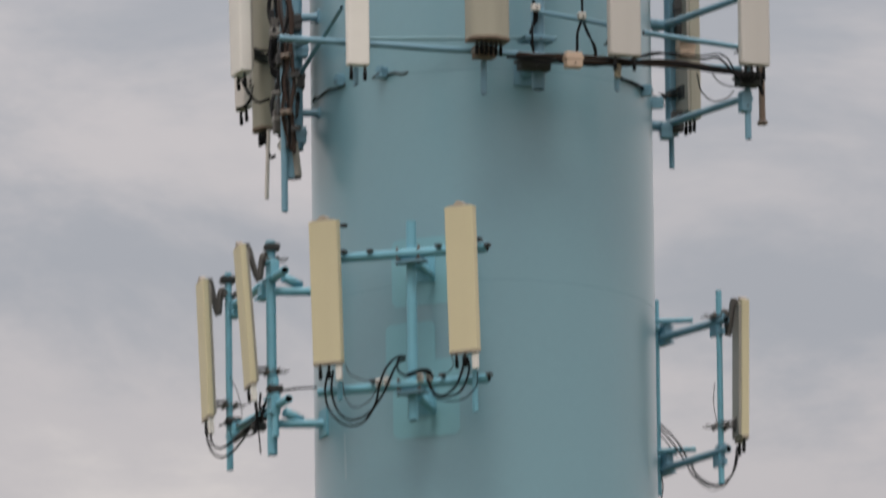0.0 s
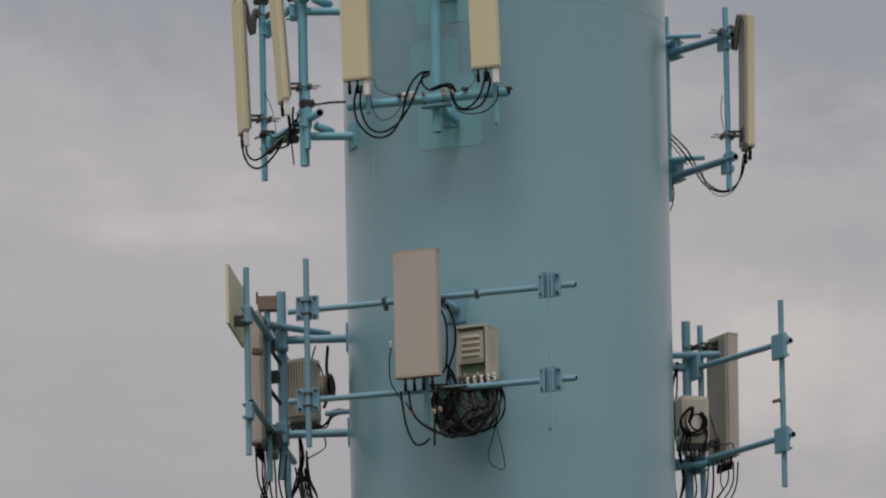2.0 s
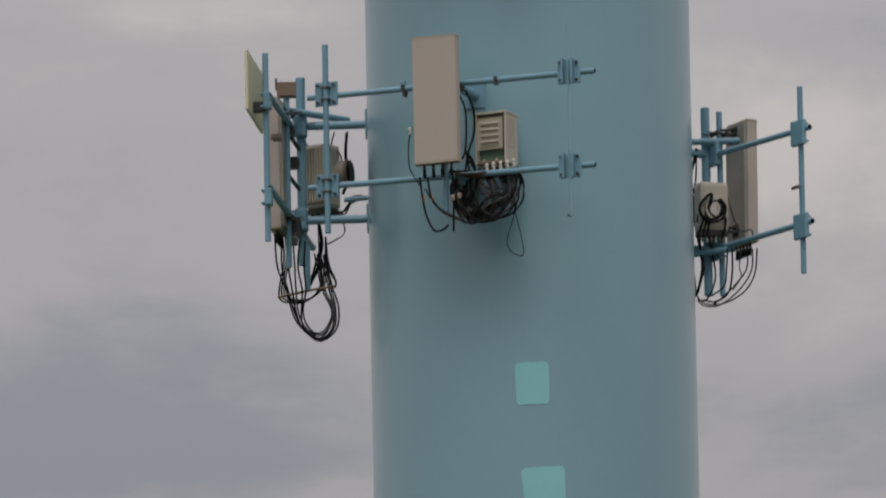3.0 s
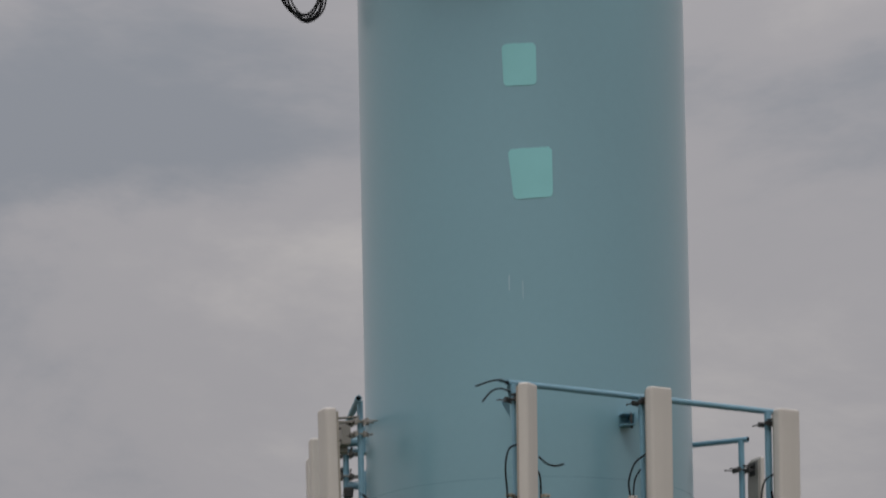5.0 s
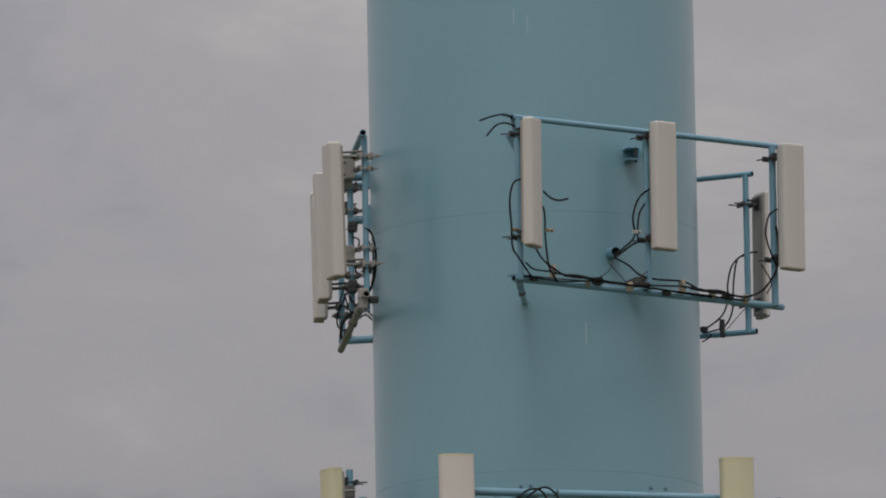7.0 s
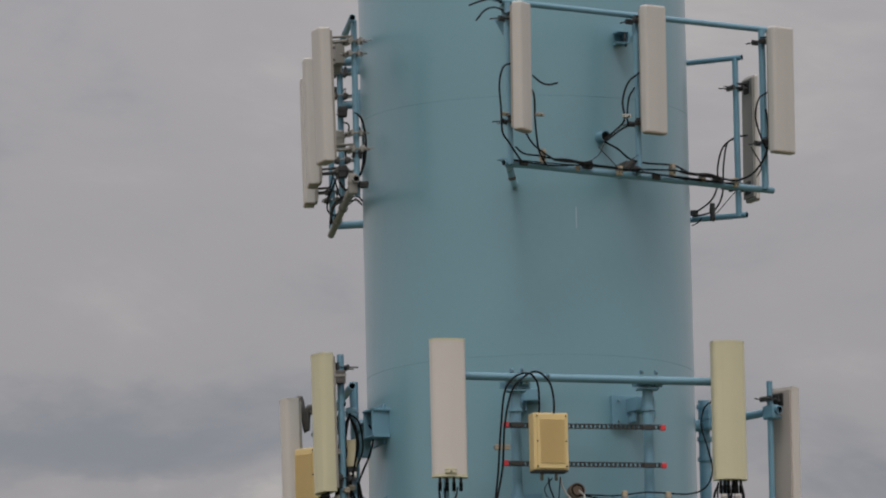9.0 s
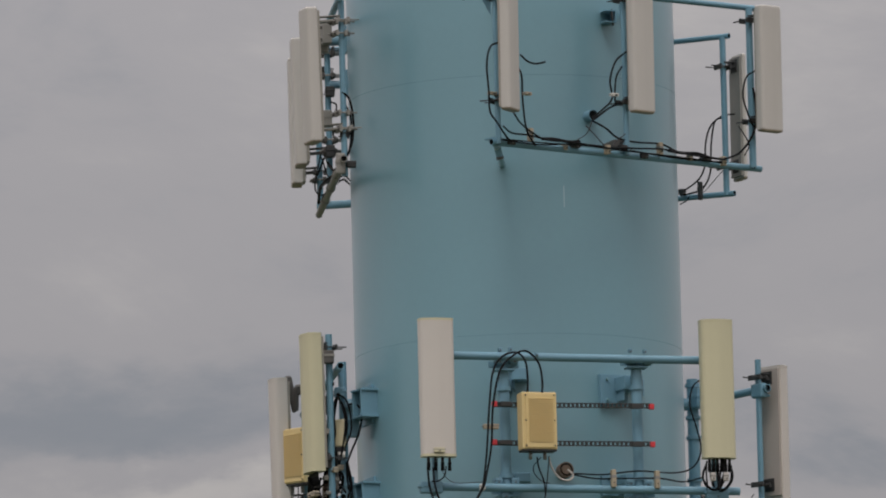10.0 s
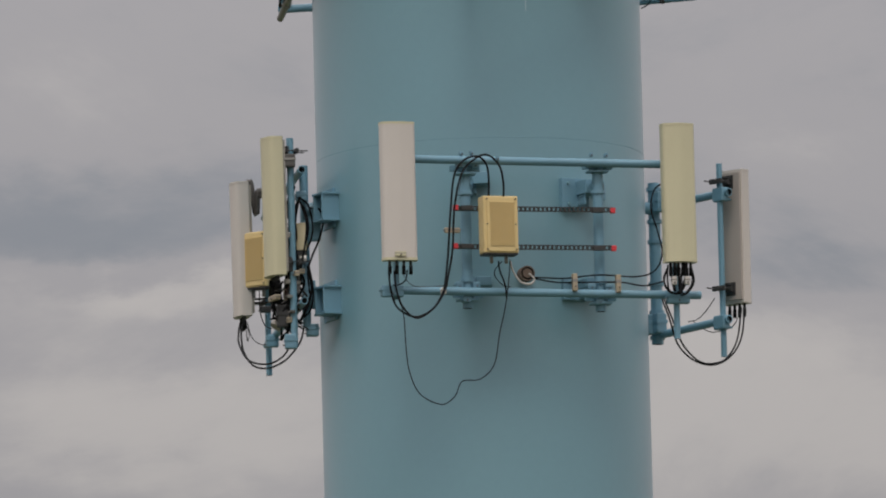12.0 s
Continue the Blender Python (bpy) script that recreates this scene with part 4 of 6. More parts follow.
def loom(points, count, spread, r, label, mat=None, group="antenna cables"):
    """Several cables side by side along one line."""
    for k in range(count):
        off = [Vector((jit.uniform(-1, 1), jit.uniform(-1, 1), jit.uniform(-1, 1))) * spread for _ in points]
        cable([Vector(p) + o * (0.35 if i in (0, len(points) - 1) else 1.0) for i, (p, o) in enumerate(zip(points, off))], r * jit.uniform(0.85, 1.15), label, mat, group)


LOOP, THIN, TAPE = "black coaxial cable hanging in a loop", "thin black cable hanging loosely", "black taped cable bundle along a pipe"
KC, KR = 0.014, 0.008

# -- upper ring --
cable([(-1.447, -1.808, 37.337), (-1.478, -1.794, 37.142), (-1.436, -1.813, 36.951), (-1.294, -1.876, 36.804), (-1.127, -1.950, 36.813), (-1.014, -2.001, 36.976), (-0.972, -2.019, 37.158), (-0.909, -2.047, 37.303), (-0.813, -2.090, 37.388), (-0.730, -2.127, 37.390)], KC, LOOP)
cable([(-1.403, -1.806, 37.337), (-1.417, -1.799, 37.123), (-1.348, -1.830, 36.923), (-1.227, -1.884, 36.847), (-1.070, -1.953, 36.902), (-0.946, -2.009, 37.058), (-0.889, -2.034, 37.175), (-0.814, -2.068, 37.325), (-0.731, -2.105, 37.366)], KC, LOOP)
cable([(-1.286, -1.836, 37.385), (-1.248, -1.853, 37.290), (-1.121, -1.909, 37.218), (-0.978, -1.973, 37.179)], 0.006, THIN, GREYCABLE)
cable([(-1.316, -1.822, 37.218), (-1.290, -1.834, 37.074), (-1.208, -1.870, 36.968), (-1.069, -1.932, 37.020), (-0.984, -1.970, 37.152)], 0.007, THIN, GREYCABLE)
cable([(-0.730, -2.061, 37.404), (-0.797, -2.031, 37.378), (-0.804, -2.028, 37.288), (-0.722, -2.065, 37.217), (-0.594, -2.122, 37.241), (-0.512, -2.158, 37.209)], KC, LOOP)
cable([(-0.722, -2.087, 37.217), (-0.611, -2.136, 37.250), (-0.522, -2.176, 37.240), (-0.479, -2.195, 37.167)], 0.02, TAPE)
cable([(-0.194, -2.365, 37.328), (-0.202, -2.362, 37.221), (-0.265, -2.334, 37.065), (-0.377, -2.284, 36.982), (-0.470, -2.243, 37.021), (-0.523, -2.219, 37.151)], KC, LOOP)
cable([(-0.161, -2.369, 37.326), (-0.147, -2.376, 37.189), (-0.227, -2.340, 37.006), (-0.394, -2.266, 36.969), (-0.487, -2.224, 37.036), (-0.534, -2.203, 37.166)], KC, LOOP)
cable([(-0.070, -2.399, 37.171), (-0.083, -2.393, 37.037), (-0.206, -2.338, 36.933), (-0.394, -2.255, 36.938), (-0.493, -2.211, 37.005)], KR, THIN)
cable([(-0.315, -2.268, 37.385), (-0.289, -2.279, 37.280), (-0.335, -2.259, 37.207), (-0.457, -2.205, 37.164)], 0.006, THIN, GREYCABLE)
for p in ((-0.978, -1.896, 37.196), (-0.906, -1.928, 37.199), (-0.595, -2.066, 37.197), (-0.512, -2.103, 37.199)):
    tag(p, (0.05, 0.06, 0.075), PALE, "pale cable clamp on a teal pipe", -24)
cable([(-2.625, 0.850, 37.415), (-2.608, 0.742, 37.230), (-2.541, 0.633, 37.079), (-2.427, 0.525, 37.043), (-2.289, 0.417, 37.154), (-2.173, 0.308, 37.324), (-2.080, 0.200, 37.447)], KC, LOOP)
cable([(-2.586, 0.850, 37.397), (-2.568, 0.700, 37.209), (-2.483, 0.550, 37.123), (-2.345, 0.400, 37.175), (-2.207, 0.250, 37.266), (-2.102, 0.100, 37.357)], KC, LOOP)
cable([(-2.496, 0.900, 37.418), (-2.368, 0.600, 37.391), (-2.291, 0.300, 37.284), (-2.157, 0.000, 37.302), (-2.000, -0.300, 37.422)], 0.012, LOOP)
cable([(-2.352, 0.500, 37.185), (-2.251, 0.200, 37.210), (-2.146, -0.100, 37.211), (-2.046, -0.400, 37.201)], 0.035, "grey taped cable bundle beside a pipe", GREYCABLE)
cable([(-2.151, -0.600, 37.428), (-2.143, -0.567, 37.281), (-2.118, -0.533, 37.088), (-2.094, -0.500, 36.838)], 0.009, THIN)
cable([(-2.090, -0.600, 37.398), (-2.098, -0.600, 37.261), (-2.066, -0.600, 37.158)], KC, LOOP)
cable([(-2.023, -0.600, 37.414), (-1.884, -0.600, 37.417), (-1.717, -0.600, 37.437), (-1.566, -0.600, 37.440)], 0.014, "black cable running from a mount to the shell")
cable([(-2.394, 0.900, 37.882), (-2.322, 0.767, 37.691), (-2.288, 0.633, 37.500), (-2.282, 0.500, 37.390)], 0.005, THIN, GREYCABLE)
cable([(1.631, 1.100, 37.430), (1.795, 0.993, 37.231), (1.902, 0.886, 37.011), (1.994, 0.779, 36.837), (2.120, 0.671, 36.737), (2.242, 0.564, 36.741), (2.333, 0.457, 36.854), (2.375, 0.350, 37.047)], 0.011, LOOP)
cable([(1.635, 1.100, 37.378), (1.739, 0.993, 37.232), (1.852, 0.886, 37.040), (1.944, 0.779, 36.849), (2.086, 0.671, 36.732), (2.220, 0.564, 36.718), (2.310, 0.457, 36.808), (2.353, 0.350, 37.036)], 0.011, LOOP)
cable([(1.937, 1.000, 37.023), (1.988, 0.838, 36.815), (2.108, 0.675, 36.686), (2.235, 0.512, 36.695), (2.320, 0.350, 36.802)], 0.006, THIN, GREYCABLE)
cable([(1.623, 1.100, 37.338), (1.716, 1.050, 37.210), (1.798, 1.000, 37.083)], 0.007, THIN, GREYCABLE)
cable([(2.151, 0.320, 37.630), (2.136, 0.313, 37.456), (2.161, 0.307, 37.282), (2.197, 0.300, 37.131)], 0.005, THIN, GREYCABLE)
cable([(1.633, 1.100, 36.975), (1.659, 1.100, 36.831), (1.646, 1.100, 36.716), (1.616, 1.100, 36.631)], 0.008, THIN)

# -- middle ring --
open_radio(-0.322, -1.900, 34.350, 34.872, 0.325, 0.29, -24, "cream louvred radio cabinet open above a tangle of cables")
m = mount((-0.59, -1.70, 34.0), "grey-green steel plate behind tangled cables", "backing plates")
part("plate", box(bmesh.new(), (-0.59, -1.80, 34.13), (0.20, 0.02, 0.40), turned(-21), 0.004), SHADEGREEN, m, "", True)
part("strut", box(bmesh.new(), (-0.585, -1.70, 34.13), (0.06, 0.22, 0.06), turned(-21), 0.004), BLUE, m, "", True)
loom([(-0.725, -2.06, 34.250), (-0.50, -2.08, 34.235), (-0.27, -2.10, 34.245), (-0.06, -2.12, 34.262)], 6, 0.03, 0.016, "brown cable lying along a cross pipe", BROWNCABLE)
for k in range(22):
    u, v, w = jit.uniform(-1, 1), jit.uniform(-1, 1), jit.uniform(-1, 1)
    cable([(-0.31 + 0.20 * u, -2.03 - 0.07 * u, 34.30), (-0.27 + 0.19 * u + 0.04 * w, -2.13 + 0.03 * v, 34.10 + 0.05 * v), (-0.31 + 0.17 * v, -2.15 + 0.03 * v, 33.93 - 0.06 * w), (-0.46 + 0.15 * w, -2.08 + 0.04 * v, 33.81 - 0.045 * u), (-0.63 + 0.07 * v, -1.98, 33.90 + 0.08 * w), (-0.70 + 0.08 * w, -1.92, 34.12 + 0.07 * u), (-0.64 + 0.1 * u, -1.93, 34.30)], jit.uniform(0.008, 0.013), "cable tangled below a radio cabinet", (RUBBER, RUBBER, BROWNCABLE, RUBBER, GREYCABLE)[k % 5])
loom([(-0.62, -1.98, 34.50), (-0.57, -2.0, 34.36), (-0.55, -2.02, 34.20), (-0.60, -2.0, 34.02), (-0.66, -1.97, 33.88)], 5, 0.05, 0.012, "black cable between a panel and a radio", RUBBER)
cable([(-1.075, -2.072, 34.223), (-1.056, -2.080, 34.053), (-1.021, -2.093, 33.854), (-0.947, -2.121, 33.689), (-0.859, -2.155, 33.681), (-0.803, -2.177, 33.726)], KC, LOOP)
cable([(-0.999, -2.059, 34.225), (-0.974, -2.068, 34.054), (-0.894, -2.099, 33.906), (-0.731, -2.162, 33.789), (-0.539, -2.235, 33.731), (-0.328, -2.316, 33.789), (-0.165, -2.379, 34.003), (-0.117, -2.397, 34.183)], KC, LOOP)
cable([(-0.756, -2.173, 34.197), (-0.749, -2.176, 33.972), (-0.755, -2.174, 33.658)], KC, "black cable hanging straight down below a panel")
cable([(-0.712, -2.147, 34.201), (-0.683, -2.159, 33.974), (-0.582, -2.197, 33.796), (-0.429, -2.256, 33.747), (-0.261, -2.320, 33.849)], KC, LOOP)
cable([(-1.029, -1.962, 34.132), (-0.921, -2.003, 33.954), (-0.758, -2.066, 33.837), (-0.638, -2.112, 33.780)], 0.012, LOOP, GREYCABLE)
cable([(-1.150, -1.915, 34.751), (-1.181, -1.903, 34.569), (-1.174, -1.906, 34.360), (-1.126, -1.924, 34.254), (-1.056, -1.951, 34.135)], KR, THIN)
cable([(-0.681, -1.988, 35.076), (-0.618, -2.012, 34.873), (-0.625, -2.010, 34.508), (-0.677, -1.990, 34.389)], 0.013, LOOP)
cable([(-0.614, -1.971, 35.100), (-0.541, -1.999, 34.902), (-0.539, -2.000, 34.677), (-0.604, -1.975, 34.458), (-0.629, -1.965, 34.292)], KC, LOOP)
tag((-1.162, -1.911, 34.719), (0.03, 0.03, 0.07), PALE, "pale cable joint beside a panel", -21)
for k in range(18):
    u = jit.uniform(-1, 1)
    a, b, c = Vector((-0.299, -2.049, 34.280)), Vector((-0.260, -2.150, 33.995)), Vector((-0.456, -2.096, 33.797))
    d = Vector((-0.657, -1.944, 34.016))
    s = Vector((0.934, -0.358, 0))
    cable([a + s * (u * 0.19), b + s * (u * 0.17 + 0.03) + Vector((0, 0, jit.uniform(-0.06, 0.06))), c + s * jit.uniform(-0.16, 0.12) + Vector((0, 0, jit.uniform(-0.05, 0.03))), d + s * jit.uniform(-0.12, 0.08) + Vector((0, 0, jit.uniform(-0.05, 0.2)))], 0.011, "black cable tangled below a radio cabinet", RUBBER if k % 4 else GREYCABLE)
loom([(-0.861, -1.812, 34.328), (-0.641, -1.896, 34.284), (-0.420, -1.981, 34.274), (-0.117, -2.097, 34.266)], 4, 0.035, 0.013, TAPE)
loom([(-0.127, -2.147, 34.290), (-0.054, -2.175, 34.126), (-0.073, -2.168, 33.960), (-0.180, -2.127, 33.830)], 2, 0.02, 0.009, LOOP)
cable([(-0.331, -2.015, 33.771), (-0.261, -2.042, 33.933), (-0.122, -2.096, 34.031), (-0.080, -2.112, 34.195)], 0.006, "thin dark red cable", RUST)
cable([(-0.148, -2.139, 34.079), (-0.164, -2.133, 33.828), (-0.235, -2.106, 33.583), (-0.204, -2.118, 33.468), (-0.106, -2.155, 33.408), (-0.077, -2.166, 33.467), (-0.117, -2.151, 33.684), (-0.158, -2.135, 33.856)], 0.006, THIN)
for p in ((-1.041, -2.064, 34.022), (-0.953, -2.066, 34.015), (-0.754, -2.185, 33.992), (-0.693, -2.165, 34.017)):
    tag(p, (0.032, 0.032, 0.05), TAN, "tan cable marker on a black cable", -21, "cable_marker", "cable markers")
for p in ((-0.353, -2.093, 34.317), (-0.287, -2.118, 34.316), (-0.220, -2.143, 34.321), (-0.160, -2.167, 34.332), (-0.419, -2.067, 34.307)):
    tag(p, (0.026, 0.03, 0.08), PALE, "pale silver cable connector below a radio", -21, "cable_joint", "cable joints")

# a flat square panel leaning on the near pipe
x, y, z0, z1 = -2.686, -1.300, 34.971, 35.564
ob = thing("flat_antenna", (x, y, (z0 + z1) / 2), "flat cream plate antenna seen edge on beside a pipe", "flat antenna", "", "", -96)
part("face", box(bmesh.new(), (0, 0, 0), (1.22, 0.03, 0.60), None, 0.008), OLIVE, ob)
part("bracket", box(bmesh.new(), (0.2, 0.07, -0.2), (0.08, 0.14, 0.1), None, 0.005), DARK, ob)
x, y, z0, z1 = -2.385, -0.300, 35.414, 35.557
ob = thing("junction_box", (x, y, z0), "small brown metal box on a pipe top", "junction box")
part("case", box(bmesh.new(), (0, 0, 0.07), (0.19, 0.14, 0.14), None, 0.006), RUST, ob)
part("hook", box(bmesh.new(), (-0.1, 0, 0.13), (0.02, 0.04, 0.12), None, 0.003), DARK, ob)
louvred_radio(-2.050, 0.350, 34.402, 35.051, 0.27, 0.26, -30, CASE, "cream finned radio unit behind a blue pipe", slats=0, fins=True, soft_edge=0.045)
x, y, z0, z1 = -1.845, 0.400, 34.596, 34.966
ob = thing("radio_unit", (x, y, z0), "round dark backed radio unit with cables", "radio unit", "radio units", "", 70)
part("drum", tube(bmesh.new(), (0, 0.08, 0.18), (0, -0.05, 0.18), 0.13, 24), BACK, ob)
part("rim", tube(bmesh.new(), (0, -0.04, 0.18), (0, -0.07, 0.18), 0.133, 24, 0.11), (RUST, DARK), ob)
OUTER = [(-2.512, -0.3, 34.046), (-2.497, -0.25, 33.728), (-2.431, -0.1, 33.511), (-2.357, 0.0, 33.257), (-2.24, 0.05, 33.1), (-2.095, 0.1, 33.025), (-1.952, 0.15, 33.155), (-1.922, 0.2, 33.382), (-1.98, 0.25, 33.625), (-2.056, 0.3, 33.937)]
INNER = [(-2.236, -0.1, 33.998), (-2.248, -0.08, 33.757), (-2.242, -0.03, 33.521), (-2.257, 0.0, 33.336), (-2.252, 0.05, 33.21), (-2.147, 0.1, 33.122), (-2.04, 0.15, 33.17), (-1.992, 0.2, 33.356), (-2.088, 0.25, 33.6), (-2.136, 0.3, 33.966)]
for k in range(6):
    cable([Vector(a).lerp(Vector(b), k / 5) + Vector((jit.uniform(-1, 1), jit.uniform(-1, 1), jit.uniform(-1, 1))) * 0.014 for a, b in zip(OUTER, INNER)], 0.0115, LOOP, GREYCABLE if k == 3 else RUBBER)
for k in range(3):
    o = Vector((0.025, 0.02, 0.02)) * k
    cable([Vector(p) + o for p in ((-2.446, -0.3, 34.017), (-2.438, -0.2, 33.791), (-2.494, -0.1, 33.458), (-2.381, 0.0, 33.407), (-2.235, 0.1, 33.437), (-2.1, 0.2, 33.59), (-2.07, 0.3, 33.882))], 0.0115, LOOP, GREYCABLE if k == 2 else RUBBER)
cable([(-2.505, -0.13, 33.440), (-2.30, -0.03, 33.500), (-2.15, 0.05, 33.545), (-1.955, 0.18, 33.600)], 0.016, "rusty spacer rod tying hanging cables", RUST, "cable spacers", "cable_spacer", "spacer")
loom([(-2.097, 0.200, 34.248), (-2.079, 0.233, 34.027), (-2.127, 0.267, 33.807), (-2.198, 0.300, 33.633)], 4, 0.04, 0.012, LOOP)
loom([(-2.028, 0.300, 34.124), (-2.016, 0.317, 33.871), (-1.952, 0.333, 33.703), (-1.937, 0.350, 33.615)], 3, 0.03, 0.01, LOOP)
loom([(-2.024, 0.300, 34.039), (-1.855, 0.317, 34.124), (-1.842, 0.333, 34.269), (-1.897, 0.350, 34.302)], 2, 0.02, 0.006, THIN, GREYCABLE)
loom([(-1.963, 0.300, 34.350), (-1.828, 0.317, 34.379), (-1.760, 0.333, 34.495), (-1.603, 0.350, 34.518)], 3, 0.03, 0.012, LOOP)
cable([(-1.803, 0.300, 35.173), (-1.819, 0.317, 34.949), (-1.795, 0.333, 34.724), (-1.854, 0.350, 34.557)], 0.02, TAPE)
cable([(-1.926, 0.300, 35.176), (-1.957, 0.317, 35.037), (-1.875, 0.333, 34.953), (-1.823, 0.350, 34.728)], 0.01, LOOP)
for p, q in (((-2.365, -0.300, 35.033), (-2.241, 0.200, 34.934)), ((-2.372, -0.300, 34.619), (-2.248, 0.200, 34.535))):
    cable([p, (Vector(p) + Vector(q)) / 2, q], 0.026, "dark clamp strut between two pipes", DARK, "dark struts", "strut", "strut")
louvred_radio(1.788, 0.820, 34.195, 34.690, 0.31, 0.2, 20, CASE, "cream radio unit with a round dome ringed by cables", slats=0, round_fan=0.115, soft_edge=0.05)
for k, (r, dx, dz) in enumerate(((0.118, 0.0, 0.0), (0.132, 0.008, -0.015), (0.108, -0.01, -0.01))):
    cable([(1.790 + dx + r * math.sin(a), 0.665 - 0.012 * k, 34.410 + dz + r * math.cos(a)) for a in (radians(40 + 40 * i) for i in range(9))] + [(1.74 - 0.05 * k, 0.70, 34.12)], 0.013, "black cable coiled round a radio's dome")
cable([(2.227, 0.500, 33.959), (2.200, 0.567, 33.722), (2.096, 0.633, 33.555), (1.894, 0.700, 33.452), (1.715, 0.767, 33.463), (1.628, 0.833, 33.558), (1.605, 0.900, 33.771)], 0.010, LOOP)
cable([(2.182, 0.500, 33.959), (2.167, 0.580, 33.754), (2.041, 0.660, 33.573), (1.849, 0.740, 33.444), (1.704, 0.820, 33.451), (1.639, 0.900, 33.513)], 0.010, LOOP, GREYCABLE)
cable([(2.132, 0.500, 33.961), (2.123, 0.600, 33.787), (2.038, 0.700, 33.672), (1.896, 0.800, 33.546), (1.784, 0.900, 33.476)], 0.009, LOOP)
cable([(2.065, 0.500, 33.962), (2.051, 0.633, 33.795), (2.068, 0.767, 33.730), (1.983, 0.900, 33.621)], 0.008, LOOP, GREYCABLE)
cable([(1.982, 0.600, 33.983), (1.978, 0.675, 33.748), (1.935, 0.750, 33.564), (1.811, 0.825, 33.495), (1.684, 0.900, 33.530)], 0.012, LOOP)
cable([(1.938, 0.600, 33.984), (1.924, 0.700, 33.810), (1.898, 0.800, 33.648), (1.774, 0.900, 33.568)], 0.010, LOOP)
cable([(1.744, 0.900, 34.224), (1.794, 0.900, 33.966), (1.812, 0.900, 33.738), (1.729, 0.900, 33.540), (1.628, 0.900, 33.525)], 0.011, LOOP)
loom([(1.661, 0.900, 35.054), (1.615, 0.900, 34.769), (1.625, 0.900, 34.426), (1.657, 0.900, 34.083), (1.697, 0.900, 33.854), (1.630, 0.900, 33.628), (1.595, 0.900, 33.560)], 3, 0.03, 0.012, LOOP)
loom([(1.643, 0.750, 34.282), (1.721, 0.750, 34.509), (1.872, 0.750, 34.506), (1.940, 0.750, 34.276), (1.880, 0.750, 34.106)], 3, 0.03, 0.011, LOOP)
loom([(1.931, 0.800, 34.629), (2.024, 0.750, 34.274), (2.077, 0.700, 34.178), (2.178, 0.650, 34.194), (2.197, 0.600, 34.070)], 2, 0.02, 0.006, THIN, GREYCABLE)

# -- lower ring --
cable([(-0.188, -2.834, 28.890), (-0.269, -2.902, 28.914), (-0.378, -2.993, 28.884), (-0.504, -3.099, 28.824)], 0.011, "black cable end sticking out past a pipe")
cable([(-0.168, -2.817, 28.810), (-0.260, -2.894, 28.832), (-0.353, -2.972, 28.793), (-0.441, -3.047, 28.683)], 0.011, "black cable end sticking out past a pipe")
cable([(-0.009, -2.828, 28.297), (-0.091, -2.896, 28.282), (-0.190, -2.979, 28.232), (-0.231, -3.013, 28.056), (-0.219, -3.004, 27.810), (-0.212, -2.998, 27.601), (-0.155, -2.949, 27.509), (-0.081, -2.888, 27.397)] + [(-0.012, -2.660, 27.338), (0.064, -2.557, 27.336)], 0.012, LOOP)
cable([(0.092, -2.664, 28.196), (0.167, -2.602, 28.138), (0.242, -2.538, 28.125), (0.330, -2.464, 28.152)], 0.012, "black cable end sticking out past a pipe")
cable([(0.041, -2.785, 28.083), (0.099, -2.737, 27.990), (0.105, -2.732, 27.737), (0.127, -2.713, 27.492), (0.163, -2.683, 27.391), (0.216, -2.639, 27.309)], 0.012, LOOP)
cable([(-0.091, -2.817, 27.480), (-0.010, -2.750, 27.423), (0.136, -2.627, 27.417), (0.299, -2.491, 27.398)], 0.011, LOOP)
cable([(0.010, -2.733, 27.629), (0.079, -2.675, 27.527), (0.191, -2.581, 27.446), (0.326, -2.468, 27.390), (0.599, -2.239, 27.393), (0.899, -1.987, 27.372), (1.146, -1.780, 27.395), (1.449, -1.526, 27.418), (1.641, -1.364, 27.396), (2.028, -1.040, 27.384)], 0.011, TAPE)
cable([(0.283, -2.478, 27.400), (0.408, -2.373, 27.409), (0.544, -2.259, 27.397), (0.643, -2.176, 27.413)], 0.02, TAPE)
cable([(1.121, -1.800, 28.340), (1.015, -1.890, 28.233), (0.956, -1.939, 28.043), (0.969, -1.928, 27.862), (0.868, -2.013, 27.739), (0.768, -2.097, 27.650)], 0.012, LOOP)
cable([(1.074, -1.840, 28.190), (1.017, -1.888, 28.078), (0.997, -1.905, 27.882), (1.012, -1.893, 27.800)], 0.011, LOOP)
cable([(1.101, -1.752, 27.860), (0.962, -1.869, 27.794), (0.851, -1.962, 27.704), (0.767, -2.032, 27.633)], 0.013, LOOP)
cable([(0.767, -2.032, 27.639), (0.903, -1.918, 27.577), (1.011, -1.828, 27.495), (1.175, -1.690, 27.470), (1.434, -1.473, 27.477), (1.587, -1.345, 27.422), (1.741, -1.215, 27.406)], 0.012, LOOP)
cable([(0.767, -1.967, 27.627), (0.710, -2.015, 27.510), (0.610, -2.099, 27.432)], 0.006, THIN, GREYCABLE)
cable([(1.504, -1.427, 27.422), (1.642, -1.312, 27.410), (1.780, -1.196, 27.420), (1.890, -1.103, 27.399)], 0.02, TAPE)
cable([(1.889, -1.156, 27.391), (2.039, -1.031, 27.385), (2.195, -0.899, 27.459), (2.310, -0.803, 27.606), (2.369, -0.754, 27.763), (2.373, -0.750, 27.959), (2.354, -0.766, 28.124)], 0.014, LOOP)
cable([(2.380, -0.771, 28.290), (2.289, -0.847, 28.212), (2.252, -0.878, 28.024), (2.303, -0.835, 27.835), (2.351, -0.795, 27.729)], 0.011, LOOP)
